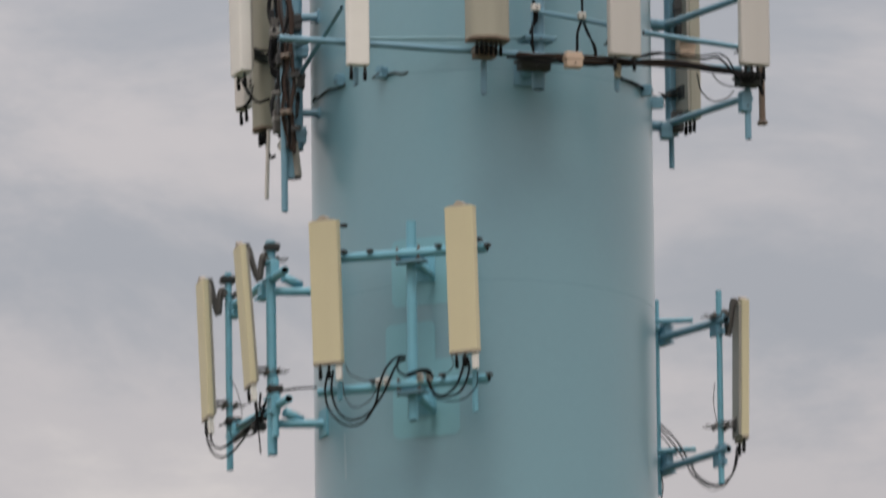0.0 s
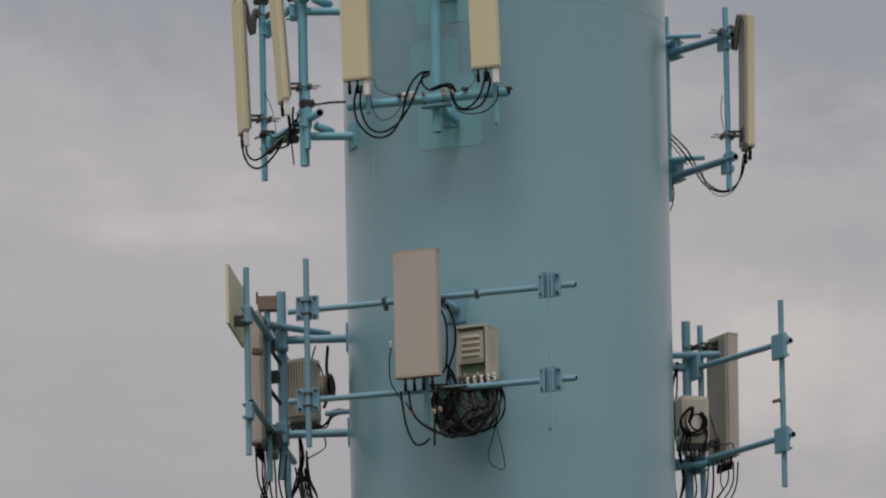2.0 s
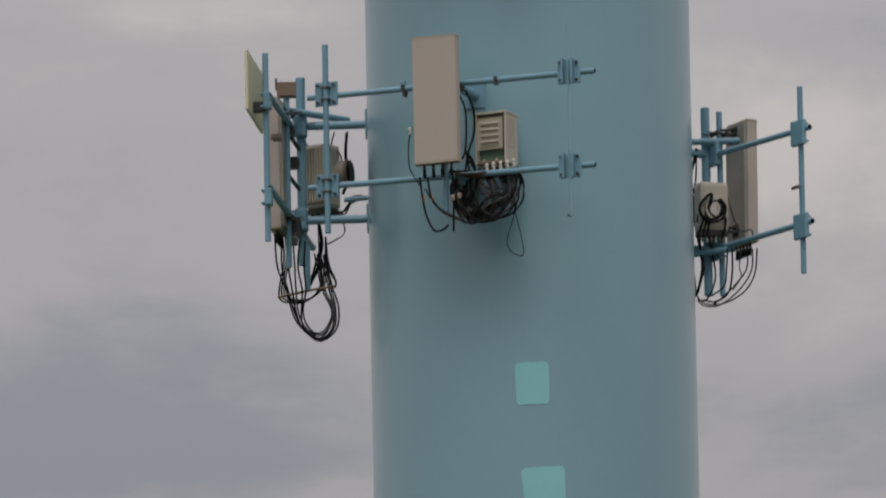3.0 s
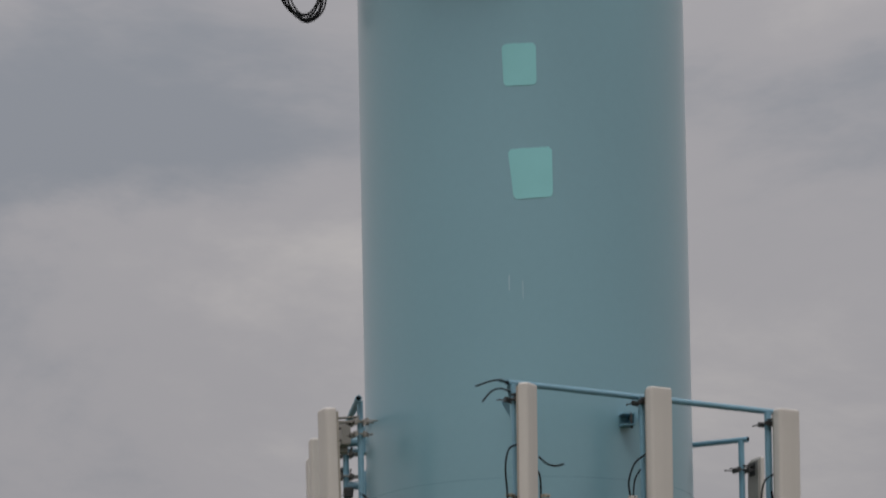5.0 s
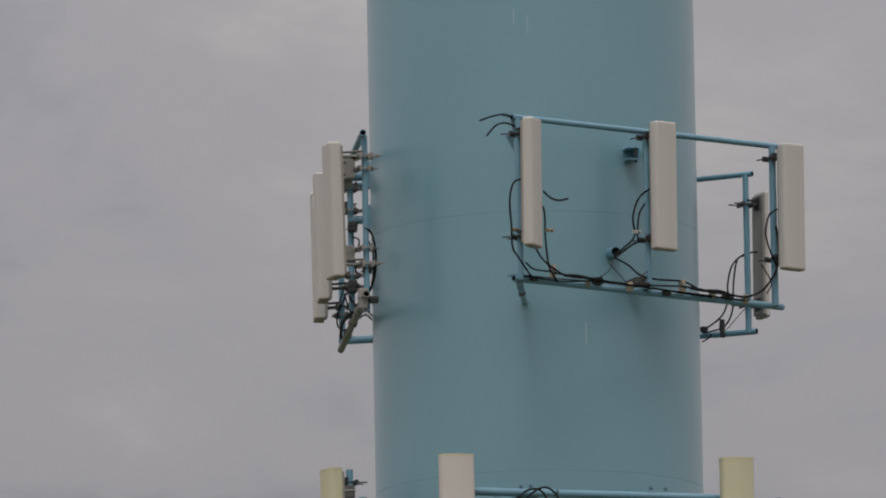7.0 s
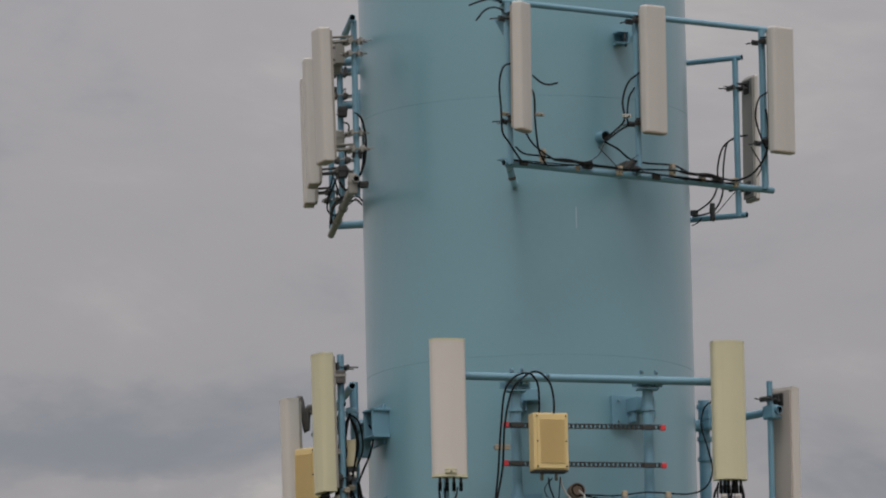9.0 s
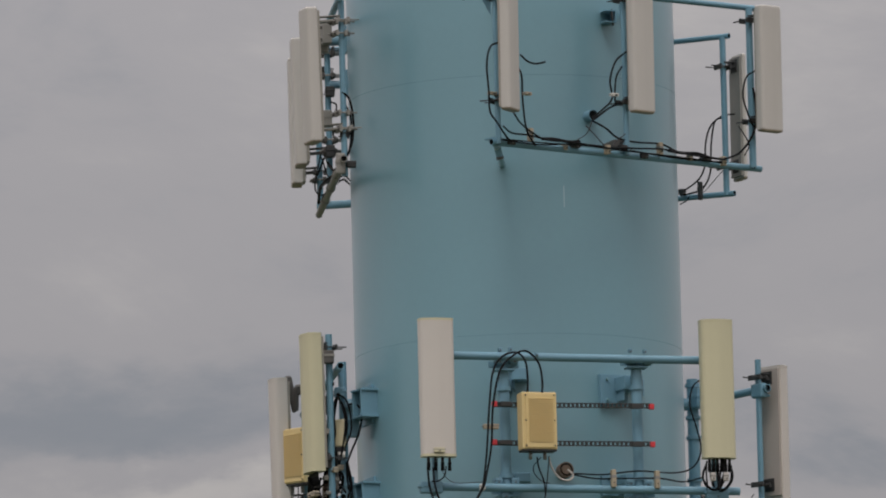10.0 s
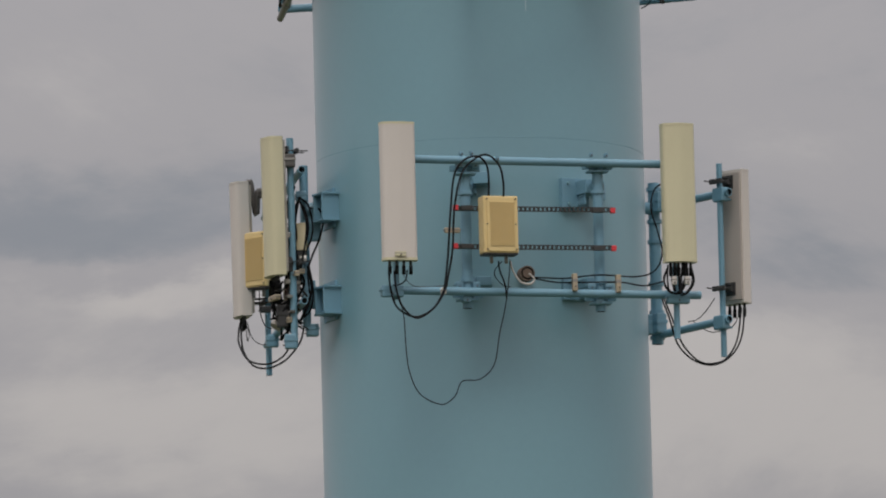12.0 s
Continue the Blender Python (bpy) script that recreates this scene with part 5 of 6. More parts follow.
cable([(2.201, -0.894, 27.727), (2.297, -0.814, 27.560), (2.251, -0.853, 27.443)], 0.008, THIN)
for p, s in (((0.169, -2.547, 27.430), 0.13), ((0.494, -2.222, 27.354), 0.06), ((0.910, -1.926, 27.365), 0.09), ((1.422, -1.496, 27.429), 0.12), ((1.713, -1.226, 27.383), 0.07), ((2.039, -0.965, 27.374), 0.09)):
    tag(p, (0.04, 0.06, s), TAN, "tan cable clamp on a blue cross pipe", 40)
for p in ((-0.188, -2.873, 27.792), (0.149, -2.747, 27.800), (0.992, -1.909, 27.903)):
    tag(p, (0.08, 0.05, 0.03), TAN if p[0] < 0.6 else PALE, "small cable clamp beside a panel", 40)
cable_port(0.733, 27.772, 0.055, "blue cable port with a dark mouth", BLUE, False)
ob = thing("wall_bracket", (0.985, -1.45, 28.755), "blue steel channel bracket open to the front", "bracket", "wall brackets", "", 20)
for dz in (-0.055, 0.055):
    part("flange", box(bmesh.new(), (0, 0.12, dz), (0.12, 0.22, 0.014), None, 0.003), BLUE, ob)
part("web", box(bmesh.new(), (0.055, 0.12, 0), (0.014, 0.22, 0.10), None, 0.003), BLUE, ob)
part("bolt", tube(bmesh.new(), (0.02, 0.03, 0.07), (0.03, 0.03, -0.09), 0.012, 8), DARK, ob)
ob = thing("wall_bracket", (0.985, -1.50, 27.480), "dark steel clamp block behind a cross pipe", "bracket", "wall brackets", "", 20)
part("block", box(bmesh.new(), (0, 0.05, 0), (0.09, 0.3, 0.07), None, 0.006), IRON, ob)
part("bolt", tube(bmesh.new(), (0.03, -0.10, 0.0), (0.03, -0.15, 0.0), 0.016, 8), DARK, ob)
cable([(2.232, 1.200, 28.188), (2.076, 1.229, 28.173), (1.952, 1.257, 28.078), (1.898, 1.286, 27.903), (1.889, 1.314, 27.710), (1.830, 1.343, 27.575), (1.706, 1.371, 27.480), (1.627, 1.400, 27.452)], 0.011, LOOP)
cable([(2.092, 1.200, 28.156), (1.997, 1.233, 28.119), (1.954, 1.267, 27.899), (1.937, 1.300, 27.622), (1.856, 1.333, 27.471), (1.727, 1.367, 27.428), (1.638, 1.400, 27.418)], 0.011, LOOP)
cable([(2.064, 1.200, 27.627), (1.968, 1.267, 27.532), (1.883, 1.333, 27.448), (1.799, 1.400, 27.415)], 0.005, THIN, GREYCABLE)
cable([(1.727, 1.400, 27.405), (1.693, 1.425, 27.365), (1.631, 1.450, 27.336)], 0.008, THIN)
tag((1.833, 1.300, 27.444), (0.035, 0.05, 0.18), DARK, "dark cable clamp on a far pipe", 150)
tag((1.655, 1.400, 27.452), (0.06, 0.06, 0.06), DARK, "dark cable clamp on a far pipe", 150)
cable([(-1.647, -1.500, 28.067), (-1.577, -1.500, 27.999), (-1.542, -1.500, 27.804), (-1.557, -1.500, 27.582), (-1.609, -1.500, 27.439)], 0.014, LOOP)
cable([(-1.628, -1.400, 27.977), (-1.570, -1.400, 27.848), (-1.568, -1.400, 27.654), (-1.592, -1.400, 27.499)], 0.011, LOOP)
cable([(-1.776, 0.100, 28.235), (-1.721, 0.100, 28.206), (-1.733, 0.100, 28.122), (-1.779, 0.100, 28.067)], 0.010, LOOP)
cable([(-1.770, 0.200, 28.027), (-1.764, 0.467, 27.901), (-1.859, 0.733, 27.777), (-1.932, 1.000, 27.652)], 0.012, LOOP)
cable([(-1.890, 1.600, 28.001), (-1.950, 1.600, 27.747), (-1.964, 1.600, 27.606), (-1.898, 1.600, 27.548), (-1.785, 1.600, 27.620)], 0.010, LOOP)
cable([(-1.876, 0.300, 27.709), (-1.822, 0.125, 27.511), (-1.744, -0.050, 27.426), (-1.663, -0.225, 27.453), (-1.596, -0.400, 27.368)], 0.010, LOOP)
loom([(-1.928, 1.200, 27.402), (-1.849, 0.333, 27.422), (-1.759, -0.533, 27.434), (-1.659, -1.400, 27.434)], 4, 0.05, 0.014, TAPE)
loom([(-1.843, 0.300, 27.730), (-1.786, 0.000, 27.575), (-1.717, -0.300, 27.498), (-1.630, -0.600, 27.493)], 3, 0.05, 0.012, LOOP)
loom([(-1.785, 0.600, 27.462), (-1.698, 0.333, 27.463), (-1.640, 0.067, 27.443), (-1.599, -0.200, 27.366)], 2, 0.03, 0.008, THIN)
for p, s in (((-1.814, -0.900, 28.710), 0.3), ((-1.804, -0.600, 27.955), 0.16), ((-1.676, -1.500, 27.363), 0.2), ((-1.790, 0.100, 27.742), 0.12), ((-1.779, 0.100, 28.336), 0.1), ((-1.572, -1.500, 27.355), 0.06), ((-1.627, -1.450, 27.658), 0.07)):
    tag(p, (0.11, 0.09, s), GALV if s > 0.15 else DARK, "galvanised clamp block on a blue frame", -86, "clamp_block", "clamp blocks")



def threaded_clamp(at, phi, reach, mat, label="galvanised pipe clamp with two threaded rods"):
    """Two jaws round a pipe, held by two threaded rods with nuts that stick out behind."""
    ob = thing("threaded_clamp", at, label, "pipe clamp", "threaded clamps", "", phi)
    for y in (-0.045, 0.045):
        part("jaw", box(bmesh.new(), (0, y, 0), (0.16, 0.03, 0.055), None, 0.006), mat, ob)
    for sx in (-0.06, 0.06):
        rod = part("rod", tube(bmesh.new(), (sx, -0.10, 0), (sx, reach, 0), 0.009, 8), GALV, ob, "threaded rod")
        for y in (-0.068, 0.068):
            part("nut", tube(bmesh.new(), (sx, y - 0.008, 0), (sx, y + 0.008, 0), 0.02, 6), IRON, rod)
    return ob


for p in ((-1.655, -1.480, 28.760), (-1.655, -1.480, 28.645), (-1.650, -1.480, 27.862), (-1.645, -1.480, 27.700)):
    threaded_clamp(p, -70, 0.13, GALV)
for p in ((-1.800, 0.150, 28.500), (-1.800, 0.150, 28.720), (-1.800, 0.150, 27.750), (-1.790, 0.150, 27.862)):
    threaded_clamp(p, -86, 0.12, IRON, "dark pipe clamp with two threaded rods")
threaded_clamp((-1.917, 1.700, 27.712), -86, 0.10, IRON, "dark pipe clamp with two threaded rods")
ob = thing("clamp_block", (-1.800, -1.000, 28.720), "galvanised hinge plate behind a panel", "clamp block", "clamp blocks", "", -78)
part("plate", box(bmesh.new(), (0, 0, 0), (0.24, 0.09, 0.20), None, 0.006), GALV, ob)
for sx in (-0.07, 0.07):
    for dz in (-0.06, 0.06):
        part("bolt", tube(bmesh.new(), (sx, -0.04, dz), (sx, -0.07, dz), 0.014, 6), IRON, ob)
for u in (0.08, 0.3, 0.52, 0.74):
    c = Vector((-1.641, -1.62, 27.398)).lerp(Vector((-1.937, 1.8, 27.383)), u)
    ob = thing("pipe_collar", c, "galvanised collar on a side pipe", "pipe collar", "pipe collars")
    d = Vector((-0.296, 3.42, -0.015)).normalized()
    part("band", tube(bmesh.new(), c - d * 0.05, c + d * 0.05, 0.046, 14), GALV, ob, "", True)

# -- lowest ring --
ribbed_radio(0.161, -2.248, 24.403, 24.958, 0.35, 0.17, 17, YELLOW, "yellow cream ribbed radio unit on black strut rails")
for rail in ([(-0.247, -2.247, 24.864), (1.267, -1.869, 24.851)], [(-0.257, -2.249, 24.490), (1.268, -1.869, 24.482)]):
    a, b = Vector(rail[0]), Vector(rail[1])
    ob = thing("strut_rail", a, "black slotted strut rail with red end caps", "strut rail", "strut rails")
    turn, length = turned(14), (b - a).length
    bm = bmesh.new()
    mid = (a + b) / 2
    for dz in (-0.019, 0.019):
        box(bm, mid + Vector((0, 0, dz)), (length, 0.035, 0.008), turn)
    count = 36
    for i in range(count + 1):
        box(bm, a.lerp(b, i / count), (0.016, 0.035, 0.032), turn)
    part("channel", bm, DARK, ob, "", True)
    for e in (a, b):
        part("end_cap", box(bmesh.new(), e, (0.05, 0.05, 0.054), turn, 0.008), RED, ob, "red plastic end cap", True)
    for u in (0.07, 0.905):
        part("clamp", box(bmesh.new(), a.lerp(b, u), (0.11, 0.06, 0.045), turn, 0.004), DARK, ob, "", True)
cable([(-0.903, -2.575, 24.220), (-0.886, -2.571, 24.028), (-0.825, -2.556, 23.864), (-0.659, -2.514, 23.778), (-0.495, -2.473, 23.850), (-0.393, -2.448, 24.005), (-0.363, -2.440, 24.115), (-0.329, -2.432, 24.389), (-0.298, -2.424, 24.774), (-0.250, -2.412, 25.159), (-0.148, -2.387, 25.309), (-0.017, -2.354, 25.343), (0.063, -2.334, 25.261), (0.080, -2.330, 25.107), (0.076, -2.331, 24.953)], 0.013, LOOP)
cable([(-0.849, -2.582, 24.217), (-0.832, -2.578, 24.026), (-0.771, -2.563, 23.862), (-0.643, -2.531, 23.764), (-0.478, -2.490, 23.864), (-0.371, -2.463, 24.029), (-0.335, -2.454, 24.167), (-0.284, -2.441, 24.442), (-0.258, -2.435, 24.826), (-0.185, -2.416, 25.157), (-0.061, -2.386, 25.306), (0.071, -2.353, 25.357), (0.187, -2.324, 25.248), (0.221, -2.315, 25.078), (0.218, -2.316, 24.952)], 0.013, LOOP)
cable([(-0.724, -2.551, 24.229), (-0.742, -2.556, 24.136), (-0.803, -2.571, 24.086), (-0.868, -2.587, 24.080)], 0.009, LOOP)
cable([(-0.772, -2.522, 24.279), (-0.753, -2.517, 24.169), (-0.690, -2.501, 24.093), (-0.598, -2.478, 24.072), (-0.354, -2.417, 24.085)], 0.005, THIN, GREYCABLE)
cable([(-0.842, -2.477, 24.095), (-0.773, -2.460, 23.821), (-0.755, -2.456, 23.465), (-0.723, -2.448, 23.235), (-0.630, -2.424, 23.038), (-0.432, -2.375, 22.941), (-0.300, -2.342, 23.019), (-0.225, -2.324, 23.167), (-0.051, -2.280, 23.190), (0.088, -2.245, 23.334), (0.145, -2.231, 23.625), (0.206, -2.216, 23.884), (0.245, -2.206, 24.131), (0.267, -2.201, 24.351)], 0.007, "thin dark cable hanging in a wide loop on the column")
cable([(0.153, -2.229, 24.339), (0.166, -2.226, 24.240), (0.212, -2.215, 24.104), (0.224, -2.211, 23.966)], 0.010, LOOP)
cable([(0.191, -2.220, 24.340), (0.118, -2.238, 24.251), (0.126, -2.236, 24.174), (0.201, -2.217, 24.098), (0.266, -2.201, 24.088)], 0.006, THIN)
cable([(0.267, -2.149, 24.348), (0.291, -2.143, 24.249), (0.365, -2.125, 24.145), (0.451, -2.103, 24.124), (0.496, -2.092, 24.174), (0.443, -2.105, 24.228)], 0.012, "pale flexible conduit from a radio unit", GREY)
cable_port(0.401, 24.291, 0.075, "cable port stuffed with brown sealant")
cable([(0.464, -2.090, 24.191), (0.791, -2.008, 24.183), (1.119, -1.927, 24.219), (1.490, -1.834, 24.206), (1.666, -1.790, 24.273), (1.736, -1.773, 24.439), (1.698, -1.782, 24.648), (1.639, -1.797, 24.868), (1.671, -1.789, 25.045), (1.755, -1.768, 25.118)], 0.010, LOOP)
cable([(0.464, -2.090, 24.186), (0.708, -2.029, 24.144), (1.008, -1.954, 24.146), (1.335, -1.873, 24.149), (1.553, -1.818, 24.118), (1.751, -1.769, 24.164)], 0.010, LOOP)
for p in ((0.882, -2.006, 24.142), (1.302, -1.901, 24.135)):
    tag(p, (0.045, 0.07, 0.17), TAN, "tan cable clamp above a blue cross pipe", 14)
tag((-0.286, -2.297, 24.638), (0.15, 0.05, 0.05), TAN, "tan cable clamp beside a standoff pipe", 14)
tag((-0.382, -2.321, 24.049), (0.05, 0.06, 0.06), PALE, "pale cable clamp on a blue cross pipe", 14)
tag((-0.784, -2.679, 24.372), (0.11, 0.012, 0.045), OLIVE, "small olive label plate on a panel", 14, "label_plate", "label plates")
loom([(1.786, -1.925, 24.295), (1.760, -1.932, 24.157), (1.790, -1.924, 24.047), (1.877, -1.902, 24.021), (1.962, -1.881, 24.131)], 3, 0.02, 0.010, LOOP)
loom([(2.005, -1.871, 24.297), (2.017, -1.867, 24.159), (1.987, -1.875, 24.049), (1.910, -1.894, 24.032), (1.883, -1.901, 24.241)], 3, 0.02, 0.010, LOOP)
for p in ((1.841, -1.973, 24.138), (1.967, -1.942, 24.139)):
    tag(p, (0.05, 0.05, 0.08), GREY, "grey connector block below a panel", 14, "cable_joint", "cable joints")
for p in ((-0.876, -2.445, 24.040), (1.877, -1.758, 23.997)):
    tag(p, (0.22, 0.10, 0.11), BLUE, "blue pipe clamp block on a cross pipe end", 14, "pipe_clamp", "pipe clamps")
cable([(1.724, -1.800, 23.984), (1.793, -1.500, 23.831), (1.871, -1.200, 23.621), (2.024, -0.900, 23.503), (2.213, -0.600, 23.494), (2.384, -0.300, 23.608), (2.504, 0.000, 23.834), (2.550, 0.300, 24.170)], 0.011, LOOP)
cable([(1.747, -1.700, 23.997), (1.831, -1.414, 23.814), (1.926, -1.129, 23.618), (2.079, -0.843, 23.498), (2.236, -0.557, 23.516), (2.362, -0.271, 23.612), (2.465, 0.014, 23.826), (2.517, 0.300, 24.171)], 0.011, LOOP)
cable([(2.042, 0.600, 24.096), (2.139, 0.530, 24.006), (2.247, 0.460, 23.960), (2.425, 0.390, 24.001), (2.493, 0.320, 24.118), (2.506, 0.250, 24.192)], 0.006, THIN, GREYCABLE)
cable([(2.260, 0.300, 24.272), (2.176, 0.467, 24.175), (2.093, 0.633, 24.116), (2.000, 0.800, 24.113)], 0.006, THIN, GREYCABLE)
tag((1.883, 0.900, 24.074), (0.08, 0.06, 0.05), TAN, "tan cable clamp on a far pipe", 128)
for p in ((1.757, 0.900, 25.321), (1.718, 0.900, 24.118), (1.602, 0.900, 24.110)):
    tag(p, (0.09, 0.12, 0.2), BLUE, "blue clamp block on a thick pipe", 128, "clamp_block", "clamp blocks")
ribbed_radio(-2.212, 1.750, 24.693, 25.244, 0.30, 0.14, -38, YELLOW, "yellow cream radio unit behind the panels")
louvred_radio(-1.765, -0.730, 24.700, 24.950, 0.13, 0.08, -15, CREAM, "small cream radio box among black cables", slats=0)
loom([(-1.762, -0.800, 25.213), (-1.822, -0.800, 25.020), (-1.833, -0.800, 24.771), (-1.789, -0.800, 24.548), (-1.767, -0.800, 24.353)], 3, 0.03, 0.013, LOOP)
loom([(-1.773, -0.800, 25.213), (-1.699, -0.780, 25.103), (-1.672, -0.760, 24.883), (-1.745, -0.740, 24.610), (-1.794, -0.720, 24.393), (-1.844, -0.700, 24.175)], 3, 0.03, 0.013, LOOP)
cable([(-1.661, -0.700, 25.125), (-1.590, -0.700, 25.117), (-1.537, -0.700, 25.027), (-1.575, -0.700, 24.834), (-1.657, -0.700, 24.642), (-1.699, -0.700, 24.504), (-1.687, -0.700, 24.282)], 0.013, LOOP)
loom([(-1.946, -0.900, 24.372), (-2.007, -0.833, 24.161), (-1.930, -0.767, 23.974), (-1.851, -0.700, 23.898)], 4, 0.05, 0.013, LOOP)
loom([(-1.696, -0.800, 24.545), (-1.680, -0.767, 24.328), (-1.708, -0.733, 24.111), (-1.793, -0.700, 24.007)], 3, 0.03, 0.013, LOOP)
loom([(-2.066, -0.900, 24.386), (-2.049, -0.500, 24.236), (-1.991, -0.100, 24.151), (-2.079, 0.300, 24.180)], 3, 0.03, 0.011, LOOP)
cable([(-2.407, 1.900, 24.369), (-2.421, 1.543, 24.208), (-2.408, 1.186, 24.047), (-2.317, 0.829, 23.851), (-2.137, 0.471, 23.759), (-1.976, 0.114, 23.779), (-1.891, -0.243, 23.851), (-1.863, -0.600, 23.884)], 0.012, LOOP)
cable([(-2.385, 1.900, 24.369), (-2.394, 1.543, 24.208), (-2.370, 1.186, 23.990), (-2.274, 0.829, 23.799), (-2.126, 0.471, 23.720), (-1.949, 0.114, 23.745), (-1.803, -0.243, 23.859), (-1.752, -0.600, 23.965)], 0.012, LOOP)
cable([(-2.346, 1.900, 24.351), (-2.320, 1.833, 24.245), (-2.337, 1.767, 24.169), (-2.345, 1.700, 24.267)], 0.006, THIN, GREYCABLE)
cable([(-2.335, 1.900, 24.368), (-2.290, 1.667, 24.188), (-2.200, 1.433, 24.087), (-2.097, 1.200, 24.052)], 0.006, THIN, GREYCABLE)
cable([(-2.207, 1.700, 24.657), (-2.204, 1.533, 24.437), (-2.161, 1.367, 24.273), (-2.093, 1.200, 24.209)], 0.007, THIN)
for p, s in (((-2.026, -0.900, 24.219), (0.2, 0.06, 0.05)), ((-1.780, -0.800, 24.481), (0.16, 0.06, 0.05)), ((-1.907, -0.800, 24.246), (0.06, 0.06, 0.14))):
    tag(p, s, TAN, "tan clamp among black cables", -70)
for p, s in (((-2.085, 1.200, 24.085), 0.12), ((-1.628, -0.600, 24.960), 0.3), ((-1.670, -0.600, 23.935), 0.12), ((-1.878, -0.900, 23.788), 0.14)):
    tag(p, (0.10, 0.12, s), BLUE, "blue clamp block on the side frame", -84, "clamp_block", "clamp blocks")
for p in ((-1.491, -0.750, 25.113), (-1.497, -0.750, 24.198)):
    phi = math.degrees(math.atan2(p[0], -p[1]))
    ob = thing("wall_bracket", p, "blue welded box bracket on the shell", "bracket", "wall brackets", "", phi)
    part("web", box(bmesh.new(), (-0.09, 0.02, 0), (0.02, 0.26, 0.27), None, 0.003), BLUE, ob)
    part("web", box(bmesh.new(), (0.09, 0.02, 0), (0.02, 0.26, 0.27), None, 0.003), BLUE, ob)
    part("flange", box(bmesh.new(), (0, 0.02, 0.13), (0.24, 0.26, 0.02), None, 0.003), BLUE, ob)
    part("flange", box(bmesh.new(), (0, 0.02, -0.13), (0.24, 0.26, 0.02), None, 0.003), BLUE, ob)
    part("base", box(bmesh.new(), (0, 0.14, 0), (0.30, 0.03, 0.3), None, 0.004), BLUE, ob)

for p, turn, tall in (((0.995, -1.42, 25.115), 28, 0.30), ((0.985, -1.42, 24.175), 28, 0.20), ((-0.030, -1.66, 25.190), 0, 0.26), ((-0.02, -1.66, 24.180), 0, 0.20)):
    ob = thing("wall_bracket", p, "blue welded bracket between shell and standoff pipe", "bracket", "wall brackets", "", turn)
    w = 0.30 if turn else 0.16
    part("base", box(bmesh.new(), (-0.05, 0.10, -0.02), (w, 0.06, tall), None, 0.005), BLUE, ob)
    part("arm", box(bmesh.new(), (0.03, 0.0, 0.03), (0.15, 0.26, tall * 0.45), None, 0.008), BLUE, ob)
    part("web", box(bmesh.new(), (-0.02, 0.02, -0.2 * tall), (0.016, 0.20, tall * 0.5), None, 0.003), BLUE, ob)
    for dz in (-0.4, 0.27):
        part("bolt", tube(bmesh.new(), (-0.43 * w, 0.07, dz * tall), (-0.43 * w, 0.045, dz * tall), 0.016, 6), SEAM, ob)

# small fittings and stray cables in the crowded side frame
for k in range(14):
    u, v, w = jit.uniform(-1, 1), jit.uniform(-1, 1), jit.uniform(-1, 1)
    z = 24.50 + 0.30 * u
    cable([(-1.86 + 0.14 * v, -0.86 + 0.06 * w, z), (-1.84 + 0.14 * w, -0.90, z - 0.12), (-1.90 + 0.12 * u, -0.88, z - 0.22 + 0.05 * v), (-1.82 + 0.12 * v, -0.82, z - 0.36)], jit.uniform(0.007, 0.013), "stray cable among the fittings of a side frame", (RUBBER, BROWNCABLE, RUBBER, GREYCABLE)[k % 4])
for k in range(12):
    u, v = jit.uniform(-1, 1), jit.uniform(-1, 1)
    p = (-1.85 + 0.13 * u, -0.92 + 0.05 * v, 24.00 + 0.075 * k)
    tag(p, (jit.uniform(0.03, 0.07), 0.05, jit.uniform(0.025, 0.06)), (TAN, IRON, RUST, GALV, DARK, BACK)[k % 6], "small weathered fitting on a side frame", -70, "cable_joint", "cable joints")
ob = thing("radio_unit", (-1.99, -0.70, 24.00), "grey round filter canister among cables", "radio unit", "radio units")
part("canister", tube(bmesh.new(), (-2.03, -0.72, 23.96), (-1.93, -0.66, 24.10), 0.055, 18), BACK, ob, "", True)
part("band", tube(bmesh.new(), (-1.985, -0.693, 24.023), (-1.975, -0.687, 24.037), 0.060, 18), IRON, ob, "", True)

# -- top ring, both sides --
m = mount(((-1.742, -0.600, 39.715)), "dark blue pipe frame crowded with cables")
upright(m, -1.843, -0.900, 39.054, 42.381, 0.031, BLUE)
upright(m, -1.728, -0.500, 39.733, 42.480, 0.06, BLUE)
upright(m, -1.960, 0.400, 40.252, 42.710, 0.03, BLUE)
upright(m, -1.789, -0.800, 39.394, 40.453, 0.05, BLUE)
pipe(m, (-1.284, -1.900, 40.763), (-1.680, -0.700, 40.432), 0.022, BLUE, "brace")
pipe(m, (-2.029, 1.200, 41.072), (-1.601, -1.400, 40.576), 0.035, BLUE, "cross_pipe")
pipe(m, (-1.945, 1.000, 40.667), (-1.700, -0.400, 39.897), 0.035, BLUE, "cross_pipe")
arm(m, (-1.739, -0.500, 40.090), 0.035, BLUE, (1, 0, 0), foot=0.04)
arm(m, (-1.729, -0.500, 41.012), 0.04, BLUE, (1, 0, 0), foot=0.05)
panel_antenna(-2.246, -0.200, 40.538, 42.617, 0.3, 0.12, -70, PALE, LA, GA, 1.0, (-1.960, 0.400, 40.252, 42.710)[:2], ports=2, lip=False)
panel_antenna(-2.248, 1.200, 40.532, 42.585, 0.24, 0.1, -70, WHITE, LA, GA, 1.0, (-1.960, 0.400, 40.252, 42.710)[:2], ports=2, lip=False)
